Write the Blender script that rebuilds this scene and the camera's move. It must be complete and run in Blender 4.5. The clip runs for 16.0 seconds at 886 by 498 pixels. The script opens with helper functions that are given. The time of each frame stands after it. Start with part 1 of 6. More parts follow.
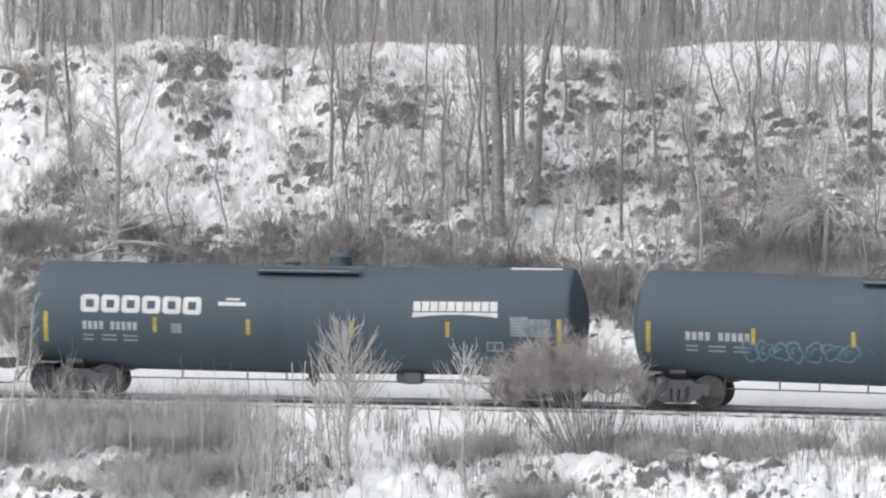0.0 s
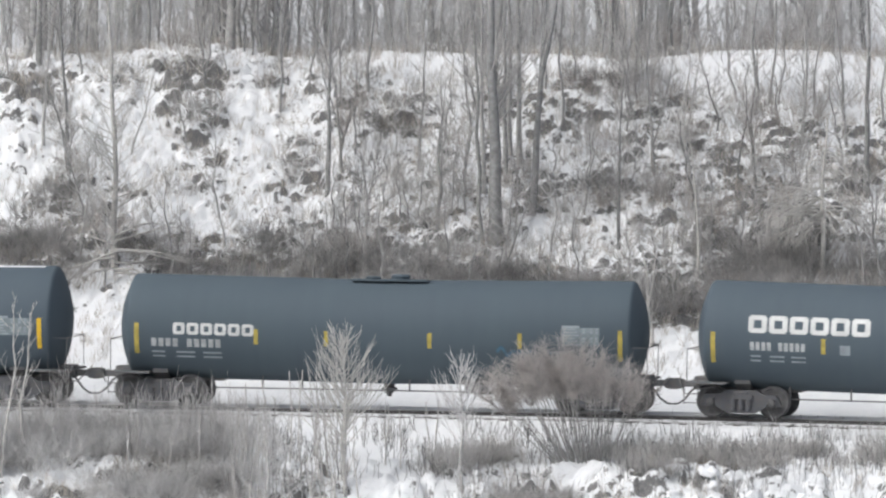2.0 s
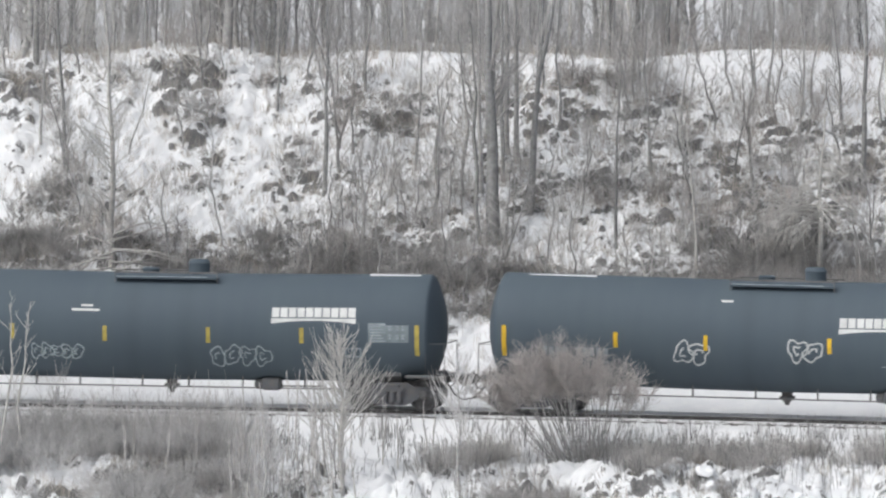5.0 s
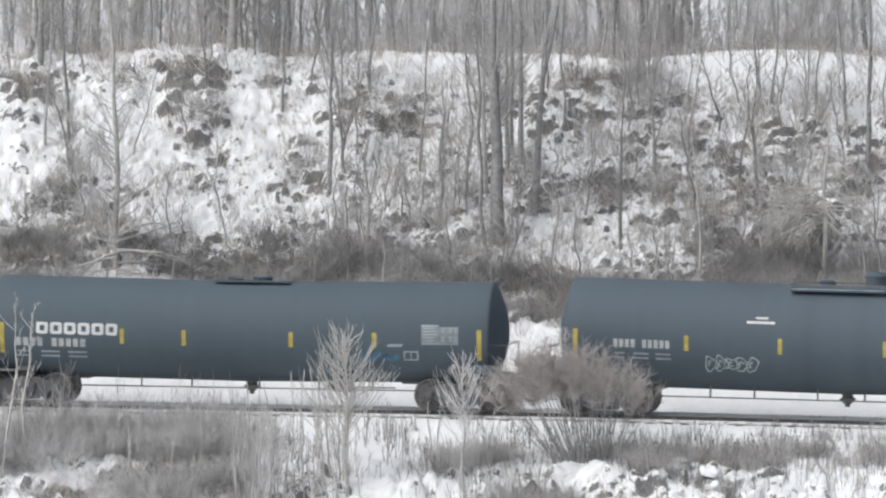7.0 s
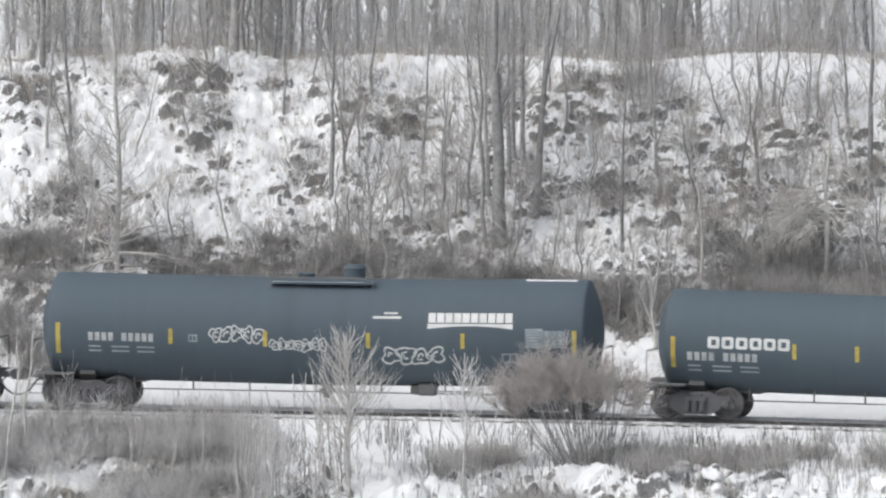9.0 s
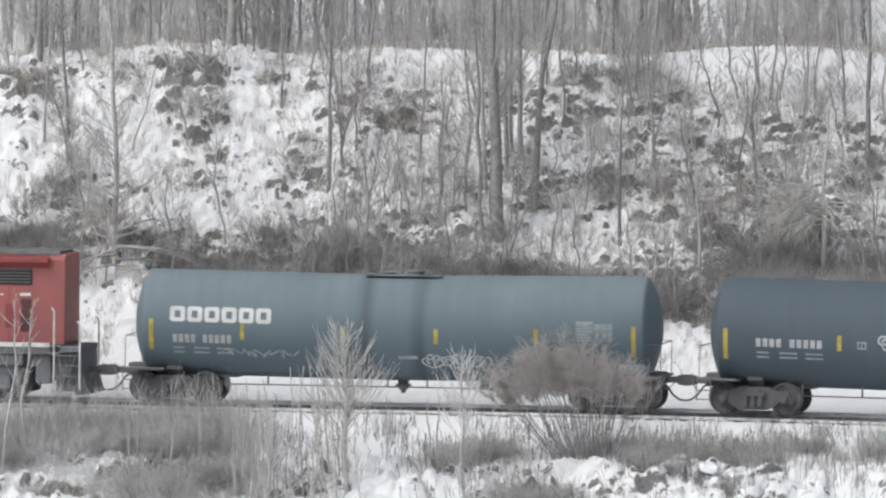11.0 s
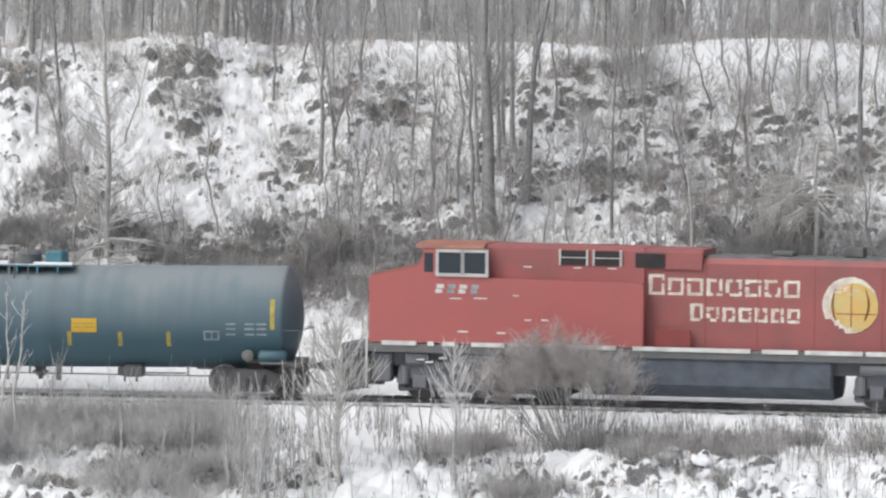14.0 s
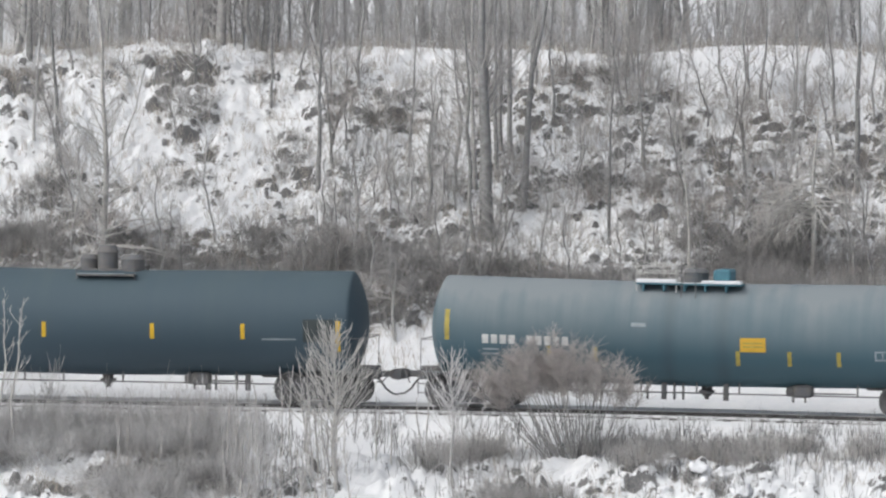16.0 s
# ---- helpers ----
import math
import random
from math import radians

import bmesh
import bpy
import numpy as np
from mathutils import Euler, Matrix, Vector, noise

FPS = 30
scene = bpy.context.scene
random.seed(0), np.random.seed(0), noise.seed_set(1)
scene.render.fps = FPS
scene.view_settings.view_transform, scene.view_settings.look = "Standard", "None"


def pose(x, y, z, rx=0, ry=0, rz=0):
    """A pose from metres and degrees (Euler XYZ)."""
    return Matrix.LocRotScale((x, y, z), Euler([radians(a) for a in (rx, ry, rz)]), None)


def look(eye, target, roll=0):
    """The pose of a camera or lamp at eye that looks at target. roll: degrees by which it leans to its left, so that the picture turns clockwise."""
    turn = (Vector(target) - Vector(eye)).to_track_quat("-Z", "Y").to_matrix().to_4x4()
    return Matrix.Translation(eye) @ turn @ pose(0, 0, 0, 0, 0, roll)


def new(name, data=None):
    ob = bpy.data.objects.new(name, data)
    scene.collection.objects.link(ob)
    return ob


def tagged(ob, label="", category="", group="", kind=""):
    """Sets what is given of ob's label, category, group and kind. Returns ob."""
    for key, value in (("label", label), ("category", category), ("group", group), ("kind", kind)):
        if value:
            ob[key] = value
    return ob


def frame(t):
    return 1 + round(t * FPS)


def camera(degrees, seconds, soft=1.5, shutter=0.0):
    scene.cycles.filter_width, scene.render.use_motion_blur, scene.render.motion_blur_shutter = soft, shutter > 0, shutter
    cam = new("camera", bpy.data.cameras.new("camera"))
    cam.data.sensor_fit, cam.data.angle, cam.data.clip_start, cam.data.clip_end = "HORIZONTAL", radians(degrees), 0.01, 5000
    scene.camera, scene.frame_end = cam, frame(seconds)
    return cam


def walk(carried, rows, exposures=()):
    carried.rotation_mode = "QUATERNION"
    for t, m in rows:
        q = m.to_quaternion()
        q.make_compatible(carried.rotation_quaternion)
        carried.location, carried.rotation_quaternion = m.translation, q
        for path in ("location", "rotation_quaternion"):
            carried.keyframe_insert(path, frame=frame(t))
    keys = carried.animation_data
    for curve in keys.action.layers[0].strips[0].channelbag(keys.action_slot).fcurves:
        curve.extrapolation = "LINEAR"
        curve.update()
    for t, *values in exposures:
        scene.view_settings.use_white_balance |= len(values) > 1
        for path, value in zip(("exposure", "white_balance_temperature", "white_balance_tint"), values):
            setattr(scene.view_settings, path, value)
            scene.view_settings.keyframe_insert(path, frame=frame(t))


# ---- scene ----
# ---- camera: a long lens on the far side of the valley, trembling slightly ----
FOV = 6.5
cam = camera(FOV, 16.0, soft=2.2, shutter=0.12)
EYE = (0.0, -225.68, 11.79)         # 226 m from the track, a little above it
SHAKE = [(0.0, 0.000, 0.000), (0.5, 0.012, 0.013), (1.0, 0.000, 0.032), (1.5, -0.032, 0.032), (2.0, -0.020, 0.064),
         (2.5, -0.039, 0.077), (3.0, -0.020, 0.058), (3.5, -0.032, 0.064), (4.0, -0.058, 0.070), (6.5, -0.007, 0.045),
         (7.0, -0.007, 0.064), (7.5, -0.032, 0.064), (8.0, 0.012, 0.032), (8.5, 0.019, 0.061), (9.0, 0.006, 0.083),
         (11.5, -0.013, 0.000), (12.0, -0.007, -0.032), (12.5, 0.006, -0.025), (13.0, -0.007, -0.031), (13.5, -0.032, -0.025),
         (14.0, -0.070, -0.019), (14.5, -0.064, -0.012), (15.0, -0.070, 0.020), (15.5, -0.070, 0.032), (16.0, -0.089, 0.032)]
PITCH = -1.876
# the camera's automatic exposure drifts a little
LIGHTNESS = [(0.0, -0.05), (2.5, -0.09), (4.0, -0.14), (6.5, -0.07), (9.0, -0.06), (11.5, -0.17), (12.5, -0.06), (14.5, -0.09), (15.5, -0.21), (16.0, -0.21)]
walk(cam, [(t, pose(*EYE, 90 + PITCH + up, 0, turn)) for t, turn, up in SHAKE],
     exposures=[(t, e, 6330, 9) for t, e in LIGHTNESS])

# ---- light: a bright overcast winter sky ----
SUN_EL, SUN_AZ = 49.0, 238.0        # degrees above the horizon, and clockwise from the +y axis
world = bpy.data.worlds.new("overcast_sky")
scene.world = world
world.use_nodes = True
wn = world.node_tree
sky = wn.nodes.new("ShaderNodeTexSky")
sky.sky_type, sky.sun_disc = "NISHITA", False
sky.sun_elevation, sky.sun_rotation = radians(SUN_EL), radians(SUN_AZ)
sky.air_density, sky.dust_density, sky.ozone_density = 1.0, 6.0, 1.0
grey = wn.nodes.new("ShaderNodeHueSaturation")
grey.inputs["Saturation"].default_value = 0.4
wn.links.new(sky.outputs[0], grey.inputs["Color"])
wn.links.new(grey.outputs[0], wn.nodes["Background"].inputs["Color"])
wn.nodes["Background"].inputs["Strength"].default_value = 0.142
sun = new("sun", bpy.data.lights.new("sun", "SUN"))
sun.data.energy, sun.data.angle, sun.data.color = 0.85, radians(40), (1.0, 0.99, 0.97)
_a, _e = radians(SUN_AZ), radians(SUN_EL)
sun.matrix_world = look((0, 0, 60), (-math.sin(_a) * math.cos(_e), -math.cos(_a) * math.cos(_e), 60 - math.sin(_e)))

# ---- materials ----


def material(name, colour, rough=0.7, metal=0.0, var=0.25, scale=3.0, bump=0.0, tint=None, fine=40.0, island=False, each=0.0):
    """A surface with broad stains and fine grain; tint is the colour of the stains."""
    m = bpy.data.materials.new(name)
    m.use_nodes = True
    nt = m.node_tree
    b = nt.nodes["Principled BSDF"]
    b.inputs["Roughness"].default_value, b.inputs["Metallic"].default_value = rough, metal
    tex = nt.nodes.new("ShaderNodeTexCoord")
    n1 = nt.nodes.new("ShaderNodeTexNoise")
    n1.inputs["Scale"].default_value, n1.inputs["Detail"].default_value = scale, 5
    n2 = nt.nodes.new("ShaderNodeTexNoise")
    n2.inputs["Scale"].default_value, n2.inputs["Detail"].default_value = fine, 3
    for n in (n1, n2):
        nt.links.new(tex.outputs["Object"], n.inputs["Vector"])
    ramp = nt.nodes.new("ShaderNodeValToRGB")
    ramp.color_ramp.elements[0].position, ramp.color_ramp.elements[1].position = 0.35, 0.7
    tint = tint or tuple(c * (1 - var) for c in colour)
    ramp.color_ramp.elements[0].color, ramp.color_ramp.elements[1].color = (*colour, 1), (*tint, 1)
    nt.links.new(n1.outputs["Fac"], ramp.inputs["Fac"])
    mix = nt.nodes.new("ShaderNodeMix")
    mix.data_type, mix.blend_type = "RGBA", "OVERLAY"
    mix.inputs["Factor"].default_value = var * 0.6
    nt.links.new(ramp.outputs["Color"], mix.inputs["A"])
    nt.links.new(n2.outputs["Color"], mix.inputs["B"])
    out = mix.outputs["Result"]
    if island or each:
        info = nt.nodes.new("ShaderNodeNewGeometry" if island else "ShaderNodeObjectInfo")
        hsv = nt.nodes.new("ShaderNodeHueSaturation")
        rng = nt.nodes.new("ShaderNodeMapRange")
        rng.inputs["To Min"].default_value, rng.inputs["To Max"].default_value = 1 - (each or 0.3), 1 + (each or 0.3)
        nt.links.new(info.outputs["Random Per Island" if island else "Random"], rng.inputs["Value"])
        nt.links.new(rng.outputs["Result"], hsv.inputs["Value"])
        nt.links.new(out, hsv.inputs["Color"])
        out = hsv.outputs["Color"]
    nt.links.new(out, b.inputs["Base Color"])
    if bump:
        bp = nt.nodes.new("ShaderNodeBump")
        bp.inputs["Strength"].default_value, bp.inputs["Distance"].default_value = bump, 0.03
        nt.links.new(n2.outputs["Fac"], bp.inputs["Height"])
        nt.links.new(bp.outputs["Normal"], b.inputs["Normal"])
    return m


def tank_paint(name, colour, dust_and_lift, rough=0.55, low=0.5, high_dust=2.6, drips=0.0):
    """Weathered tank paint: vertical rain streaks, dusty from the road, weighted from low below to high_dust above."""
    m = bpy.data.materials.new(name)
    m.use_nodes = True
    nt = m.node_tree
    b = nt.nodes["Principled BSDF"]
    tex = nt.nodes.new("ShaderNodeTexCoord")
    mp = nt.nodes.new("ShaderNodeMapping")
    mp.inputs["Scale"].default_value = (2.2, 0.15, 0.22)
    nt.links.new(tex.outputs["Object"], mp.inputs["Vector"])
    streak = nt.nodes.new("ShaderNodeTexNoise")
    streak.inputs["Scale"].default_value, streak.inputs["Detail"].default_value = 1.6, 6
    nt.links.new(mp.outputs[0], streak.inputs["Vector"])
    broad = nt.nodes.new("ShaderNodeTexNoise")
    broad.inputs["Scale"].default_value, broad.inputs["Detail"].default_value = 0.5, 4
    nt.links.new(tex.outputs["Object"], broad.inputs["Vector"])
    mul = nt.nodes.new("ShaderNodeMath")
    mul.operation = "MULTIPLY"
    soft = nt.nodes.new("ShaderNodeMapRange")
    soft.inputs["To Min"].default_value, soft.inputs["To Max"].default_value = 0.25, 0.75
    nt.links.new(streak.outputs["Fac"], soft.inputs["Value"])
    nt.links.new(soft.outputs["Result"], mul.inputs[0])
    nt.links.new(broad.outputs["Fac"], mul.inputs[1])
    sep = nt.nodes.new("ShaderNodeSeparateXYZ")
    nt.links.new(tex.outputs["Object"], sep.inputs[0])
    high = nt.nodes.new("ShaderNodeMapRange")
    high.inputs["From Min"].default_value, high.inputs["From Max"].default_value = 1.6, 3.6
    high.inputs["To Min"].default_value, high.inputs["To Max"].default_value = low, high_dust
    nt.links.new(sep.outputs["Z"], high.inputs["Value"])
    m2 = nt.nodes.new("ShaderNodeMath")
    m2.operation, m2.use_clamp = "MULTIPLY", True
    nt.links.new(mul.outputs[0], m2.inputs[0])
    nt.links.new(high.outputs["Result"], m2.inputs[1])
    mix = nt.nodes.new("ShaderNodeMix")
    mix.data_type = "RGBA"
    mix.inputs["A"].default_value, mix.inputs["B"].default_value = (*colour, 1), (*dust_and_lift, 1)
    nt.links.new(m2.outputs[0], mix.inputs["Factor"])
    # spilled cargo has run down in two lines beside the manway
    off = nt.nodes.new("ShaderNodeMath")
    off.operation = "ABSOLUTE"
    nt.links.new(sep.outputs["X"], off.inputs[0])
    dist = nt.nodes.new("ShaderNodeMath")
    dist.operation = "SUBTRACT"
    dist.inputs[1].default_value = 0.78
    nt.links.new(off.outputs[0], dist.inputs[0])
    near = nt.nodes.new("ShaderNodeMath")
    near.operation = "ABSOLUTE"
    nt.links.new(dist.outputs[0], near.inputs[0])
    band = nt.nodes.new("ShaderNodeMapRange")
    band.inputs["From Min"].default_value, band.inputs["From Max"].default_value = 0.05, 0.34
    band.inputs["To Min"].default_value, band.inputs["To Max"].default_value = drips, 0.0
    nt.links.new(near.outputs[0], band.inputs["Value"])
    run = nt.nodes.new("ShaderNodeMath")
    run.operation = "MULTIPLY"
    nt.links.new(band.outputs["Result"], run.inputs[0])
    nt.links.new(streak.outputs["Fac"], run.inputs[1])
    stain = nt.nodes.new("ShaderNodeMix")
    stain.data_type = "RGBA"
    stain.inputs["B"].default_value = (0.035, 0.045, 0.055, 1)
    nt.links.new(run.outputs[0], stain.inputs["Factor"])
    nt.links.new(mix.outputs["Result"], stain.inputs["A"])
    nt.links.new(stain.outputs["Result"], b.inputs["Base Color"])
    rr = nt.nodes.new("ShaderNodeMapRange")
    rr.inputs["To Min"].default_value, rr.inputs["To Max"].default_value = rough, min(1, rough + 0.35)
    nt.links.new(m2.outputs[0], rr.inputs["Value"])
    nt.links.new(rr.outputs["Result"], b.inputs["Roughness"])
    bp = nt.nodes.new("ShaderNodeBump")
    bp.inputs["Strength"].default_value, bp.inputs["Distance"].default_value = 0.15, 0.02
    nt.links.new(broad.outputs["Fac"], bp.inputs["Height"])
    nt.links.new(bp.outputs["Normal"], b.inputs["Normal"])
    return m


# low outweighs high_dust on two paints: lower shell coloured paler against belly shade
DARK_BLUE = tank_paint("dark_blue_grey_tank_paint", (0.056, 0.079, 0.106), (0.090, 0.118, 0.138), low=3.3, high_dust=2.3, drips=0.25)
SLATE = tank_paint("slate_tank_paint", (0.056, 0.079, 0.102), (0.088, 0.117, 0.137), low=3.3, high_dust=2.3)
PALE_BLUE = tank_paint("pale_blue_grey_tank_paint", (0.105, 0.150, 0.178), (0.20, 0.24, 0.26), drips=0.9)
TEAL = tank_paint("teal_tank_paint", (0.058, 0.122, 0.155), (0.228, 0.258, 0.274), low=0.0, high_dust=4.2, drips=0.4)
NAVY_TEAL = tank_paint("dark_teal_blue_tank_paint", (0.044, 0.078, 0.106), (0.082, 0.115, 0.130))
WHITE = material("white_stencil_paint", (0.72, 0.73, 0.72), 0.6, var=0.25, scale=2.0)
DIM_WHITE = material("faded_stencil_paint", (0.36, 0.41, 0.44), 0.7, var=0.35, scale=3.0)
NUMBER_WHITE = material("weathered_number_paint", (0.50, 0.52, 0.53), 0.65, var=0.35, scale=4.0)
PLACARD_PINK = material("pink_white_placard", (0.72, 0.50, 0.48), 0.6, var=0.2)
DARK_PANEL = material("dark_green_grey_panel", (0.055, 0.070, 0.072), 0.7, var=0.3)
PANEL_GREY = material("grey_stencil_panel", (0.24, 0.285, 0.305), 0.7, var=0.3, scale=4.0)
YELLOW = material("yellow_reflector", (0.78, 0.50, 0.03), 0.5, var=0.2, scale=4.0)
DULL_YELLOW = material("dirty_yellow_reflector", (0.55, 0.44, 0.10), 0.6, var=0.35, scale=5.0)
SIGN_YELLOW = material("yellow_sign_paint", (0.75, 0.46, 0.05), 0.55, var=0.15)
STEEL = material("dirty_black_steel", (0.150, 0.156, 0.165), 0.8, var=0.4, scale=5.0, tint=(0.185, 0.175, 0.165))
TRUCK = material("rust_dusted_truck_steel", (0.105, 0.110, 0.122), 0.9, var=0.4, scale=6.0, tint=(0.125, 0.12, 0.12))
WHEEL = material("worn_wheel_steel", (0.17, 0.168, 0.17), 0.8, 0.1, var=0.4, scale=7.0)
RAIL_STEEL = material("rusty_rail_steel", (0.10, 0.096, 0.094), 0.7, 0.2, var=0.4, scale=5.0)
TIE_WOOD = material("creosoted_tie_wood", (0.075, 0.062, 0.052), 0.9, var=0.4, scale=6.0, each=0.25)
SNOW_CAP = material("settled_snow", (0.82, 0.83, 0.85), 0.8, var=0.06, scale=2.0)
RED = material("faded_red_engine_paint", (0.43, 0.122, 0.114), 0.6, var=0.35, scale=0.7, tint=(0.38, 0.122, 0.115))
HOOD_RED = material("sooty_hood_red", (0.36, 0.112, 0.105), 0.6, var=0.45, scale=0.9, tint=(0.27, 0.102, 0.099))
# darker copy of the engine red, with shade and soot put into the colour
DARK_RED = material("shaded_soot_red_paint", (0.30, 0.062, 0.056), 0.6, var=0.4, scale=1.6, tint=(0.22, 0.052, 0.05))
# cab roof and nose top: a paler, browner red than the sides
ROOF_RED = material("pale_roof_red", (0.40, 0.185, 0.135), 0.75, var=0.3, scale=1.5)
ROOF_GREY = material("sooty_roof_grey", (0.17, 0.17, 0.168), 0.85, var=0.4, scale=2.5)
CREAM = material("cream_lettering_paint", (0.76, 0.73, 0.64), 0.6, var=0.35, scale=4.0, tint=(0.52, 0.42, 0.36))
GOLD = material("golden_emblem_paint", (0.66, 0.43, 0.13), 0.6, var=0.35, scale=2.0, tint=(0.62, 0.52, 0.24))
BROWN_INK = material("brown_emblem_paint", (0.22, 0.10, 0.03), 0.6, var=0.3)
SILL_WHITE = material("white_reflective_sill_stripe", (0.74, 0.74, 0.72), 0.55, var=0.3, scale=3.0)
GRILLE = material("dark_grille", (0.035, 0.032, 0.034), 0.75, var=0.3)
LOUVRE_RED = material("dark_red_louvre", (0.105, 0.042, 0.045), 0.8, var=0.3)
ENGINE_GEAR = material("sooty_navy_grey_gear", (0.160, 0.170, 0.190), 0.9, var=0.4, scale=3.0, tint=(0.185, 0.187, 0.195))
FUEL_NAVY = material("dusty_navy_fuel_tank", (0.120, 0.137, 0.165), 0.8, var=0.35, scale=2.0)
UNDERFRAME = material("dusty_underframe_grey", (0.135, 0.142, 0.152), 0.85, var=0.4, scale=3.0, tint=(0.19, 0.185, 0.18))
ALU = material("bare_aluminium_frame", (0.62, 0.62, 0.60), 0.45, 0.5, var=0.2)
TEAL_METAL = material("teal_handrail_paint", (0.08, 0.22, 0.28), 0.6, var=0.3)
GRAFFITI_PALE = material("pale_spray_paint", (0.40, 0.46, 0.48), 0.7, var=0.4, scale=6.0)
GRAFFITI_SMEAR = material("blue_spray_smear", (0.075, 0.17, 0.25), 0.7, var=0.5, scale=5.0)
GRAFFITI_BLUE = material("light_blue_spray_paint", (0.17, 0.27, 0.32), 0.7, var=0.4, scale=6.0)
GRAFFITI_WHITE = material("white_spray_paint", (0.62, 0.64, 0.64), 0.7, var=0.3, scale=6.0)
GLASS = bpy.data.materials.new("dark_cab_glass")
GLASS.use_nodes = True
_g = GLASS.node_tree.nodes["Principled BSDF"]
_g.inputs["Base Color"].default_value, _g.inputs["Roughness"].default_value = (0.03, 0.04, 0.05, 1), 0.08
BARK_GREY = material("grey_bark", (0.43, 0.425, 0.415), 0.95, var=0.4, scale=6.0, each=0.25)
BARK_PALE = material("pale_bark", (0.58, 0.565, 0.54), 0.95, var=0.35, scale=6.0, each=0.15)
BARK_DARK = material("dark_bark", (0.32, 0.318, 0.315), 0.95, var=0.4, scale=6.0, each=0.2)
TWIG = material("grey_brown_twigs", (0.56, 0.547, 0.535), 0.95, var=0.3, scale=3.0, each=0.25)
THICKET_TWIG = material("bleached_thicket_twigs", (0.65, 0.642, 0.638), 0.95, var=0.3, scale=3.0, each=0.15)
TWIG_RED = material("reddish_brown_twigs", (0.55, 0.510, 0.482), 0.95, var=0.3, scale=3.0, each=0.2)
BUSH_TWIG = material("mauve_brown_bush_twigs", (0.46, 0.432, 0.415), 0.95, var=0.3, scale=3.0, each=0.2)
TWIG_DARK = material("dark_brush_twigs", (0.36, 0.353, 0.348), 0.95, var=0.35, scale=3.0, each=0.25)
TWIG_PALE = material("pale_sapling_twigs", (0.58, 0.568, 0.545), 0.95, var=0.25, scale=3.0, each=0.12)
DEAD_GRASS = material("dead_grass", (0.50, 0.46, 0.41), 0.95, var=0.35, scale=2.0, island=True)

# ---- ground: one sheet, from the slope under the camera through the valley to the wooded plateau ----
HEAD = 8.0                            # degrees by which the track turns towards the camera on the right
CH, SH = math.cos(radians(HEAD)), math.sin(radians(HEAD))
PROFILE_P = [-3000, -300, -224, -205, -120, -60, -20, -10.5, -6.6, -5.6, -2.7, -1.75, -0.95, -0.83, -0.66, 0.2, 0.56, 0.8, 1.05, 1.7, 2.6, 4.2, 6.5, 12, 18.8, 19.6, 21.5, 60, 150, 3000]
PROFILE_Z = [60, 32, 27.4, 23.5, -16, -22, -8.5, -2.9, -1.25, -0.85, -0.6, -0.24, -0.18, -0.17, -0.02, -0.015, -0.01, 0.03, 0.0, -0.25, -0.5, -0.1, 1, 4.3, 8.52, 8.64, 8.52, 7.7, 12, 90]


LIE = 0.0775                          # the land rises away from the valley, per metre
CURVE, CURVE_END = math.radians(0.40), 14.0      # the track bends towards the camera, per metre, over this length


def track_at(s):
    """The place (x, y) and the turn (radians) of the track's middle line at s metres, in the track's own space."""
    h = CURVE * max(0.0, min(CURVE_END, s))
    x, y = math.sin(h) / CURVE, -(1 - math.cos(h)) / CURVE
    rest = s if s < 0 else max(0.0, s - CURVE_END)
    return x + rest * math.cos(h), y - rest * math.sin(h), h


def track_rise(x, y):
    """The height of the track at a place (x, y) on its middle line, in the track's own space."""
    return LIE * (y * CH - x * SH)


def track_bend(x):
    """How far the track lies off its straight line at x along it."""
    end = math.sin(CURVE * CURVE_END) / CURVE
    a = max(0.0, min(end, x))
    return (1 - math.sqrt(1 - (CURVE * a) ** 2)) / CURVE + max(0.0, min(60.0, x) - end) * math.tan(CURVE * CURVE_END)


def ground_base(x, y):
    """The smooth height of the ground, from its profile across the track."""
    p = x * SH + y * CH
    p += track_bend(x * CH - y * SH) * max(0.0, min(1.0, (9.0 - p) / 6.0))
    q = p - max(0.0, min(1.0, (p - 4.0) / 12.0)) * x * SH * 0.9
    level = max(0.0, min(1.0, 2.0 - abs(p) / 1.3))          # the track bed itself lies level across
    lie = LIE * (max(-230.0, min(60.0, y)) - p * CH * level)
    return float(np.interp(q, PROFILE_P, PROFILE_Z)) + lie, p


def smooth(a, b, v):
    v = max(0.0, min(1.0, (v - a) / (b - a)))
    return v * v * (3 - 2 * v)


def fbm(x, y, s, octaves=3):
    return noise.fractal(Vector((x / s, y / s, 3.7)), 0.9, 2.1, octaves)


def lumps(x, y, s):
    """Rounded stones and hummocks, a height of 0 to 1."""
    d = noise.voronoi(Vector((x / s, y / s * 0.8, 0.5)))[0]
    return max(0.0, 1.0 - (d[0] / 0.62) ** 2) * smooth(0.0, 0.25, d[1] - d[0])


def clods(x, y, s, chance):
    """Scattered clods and ledges: a flat snowy top that ends in a steep front towards the valley."""
    u, v = x / s + 0.35 * noise.noise(Vector((x / s, y / s, 4.4))), y / s * 1.3 + 0.35 * noise.noise(Vector((x / s, y / s, 9.2)))
    d, pts = noise.voronoi(Vector((u, v, 0.5)))
    q = pts[0]
    r = abs(math.sin(q.x * 127.1 + q.y * 311.7) * 43758.5453) % 1.0
    if r > chance:
        return 0.0
    size = 0.55 + 0.45 * r / chance
    dx, dy = (u - q.x) / size, (v - q.y) / size
    return size * max(0.0, 1 - (dx / 0.72) ** 2) * smooth(-0.42, -0.12, dy) * (1 - smooth(-0.05, 0.62, dy)) * smooth(0.0, 0.10, d[1] - d[0])


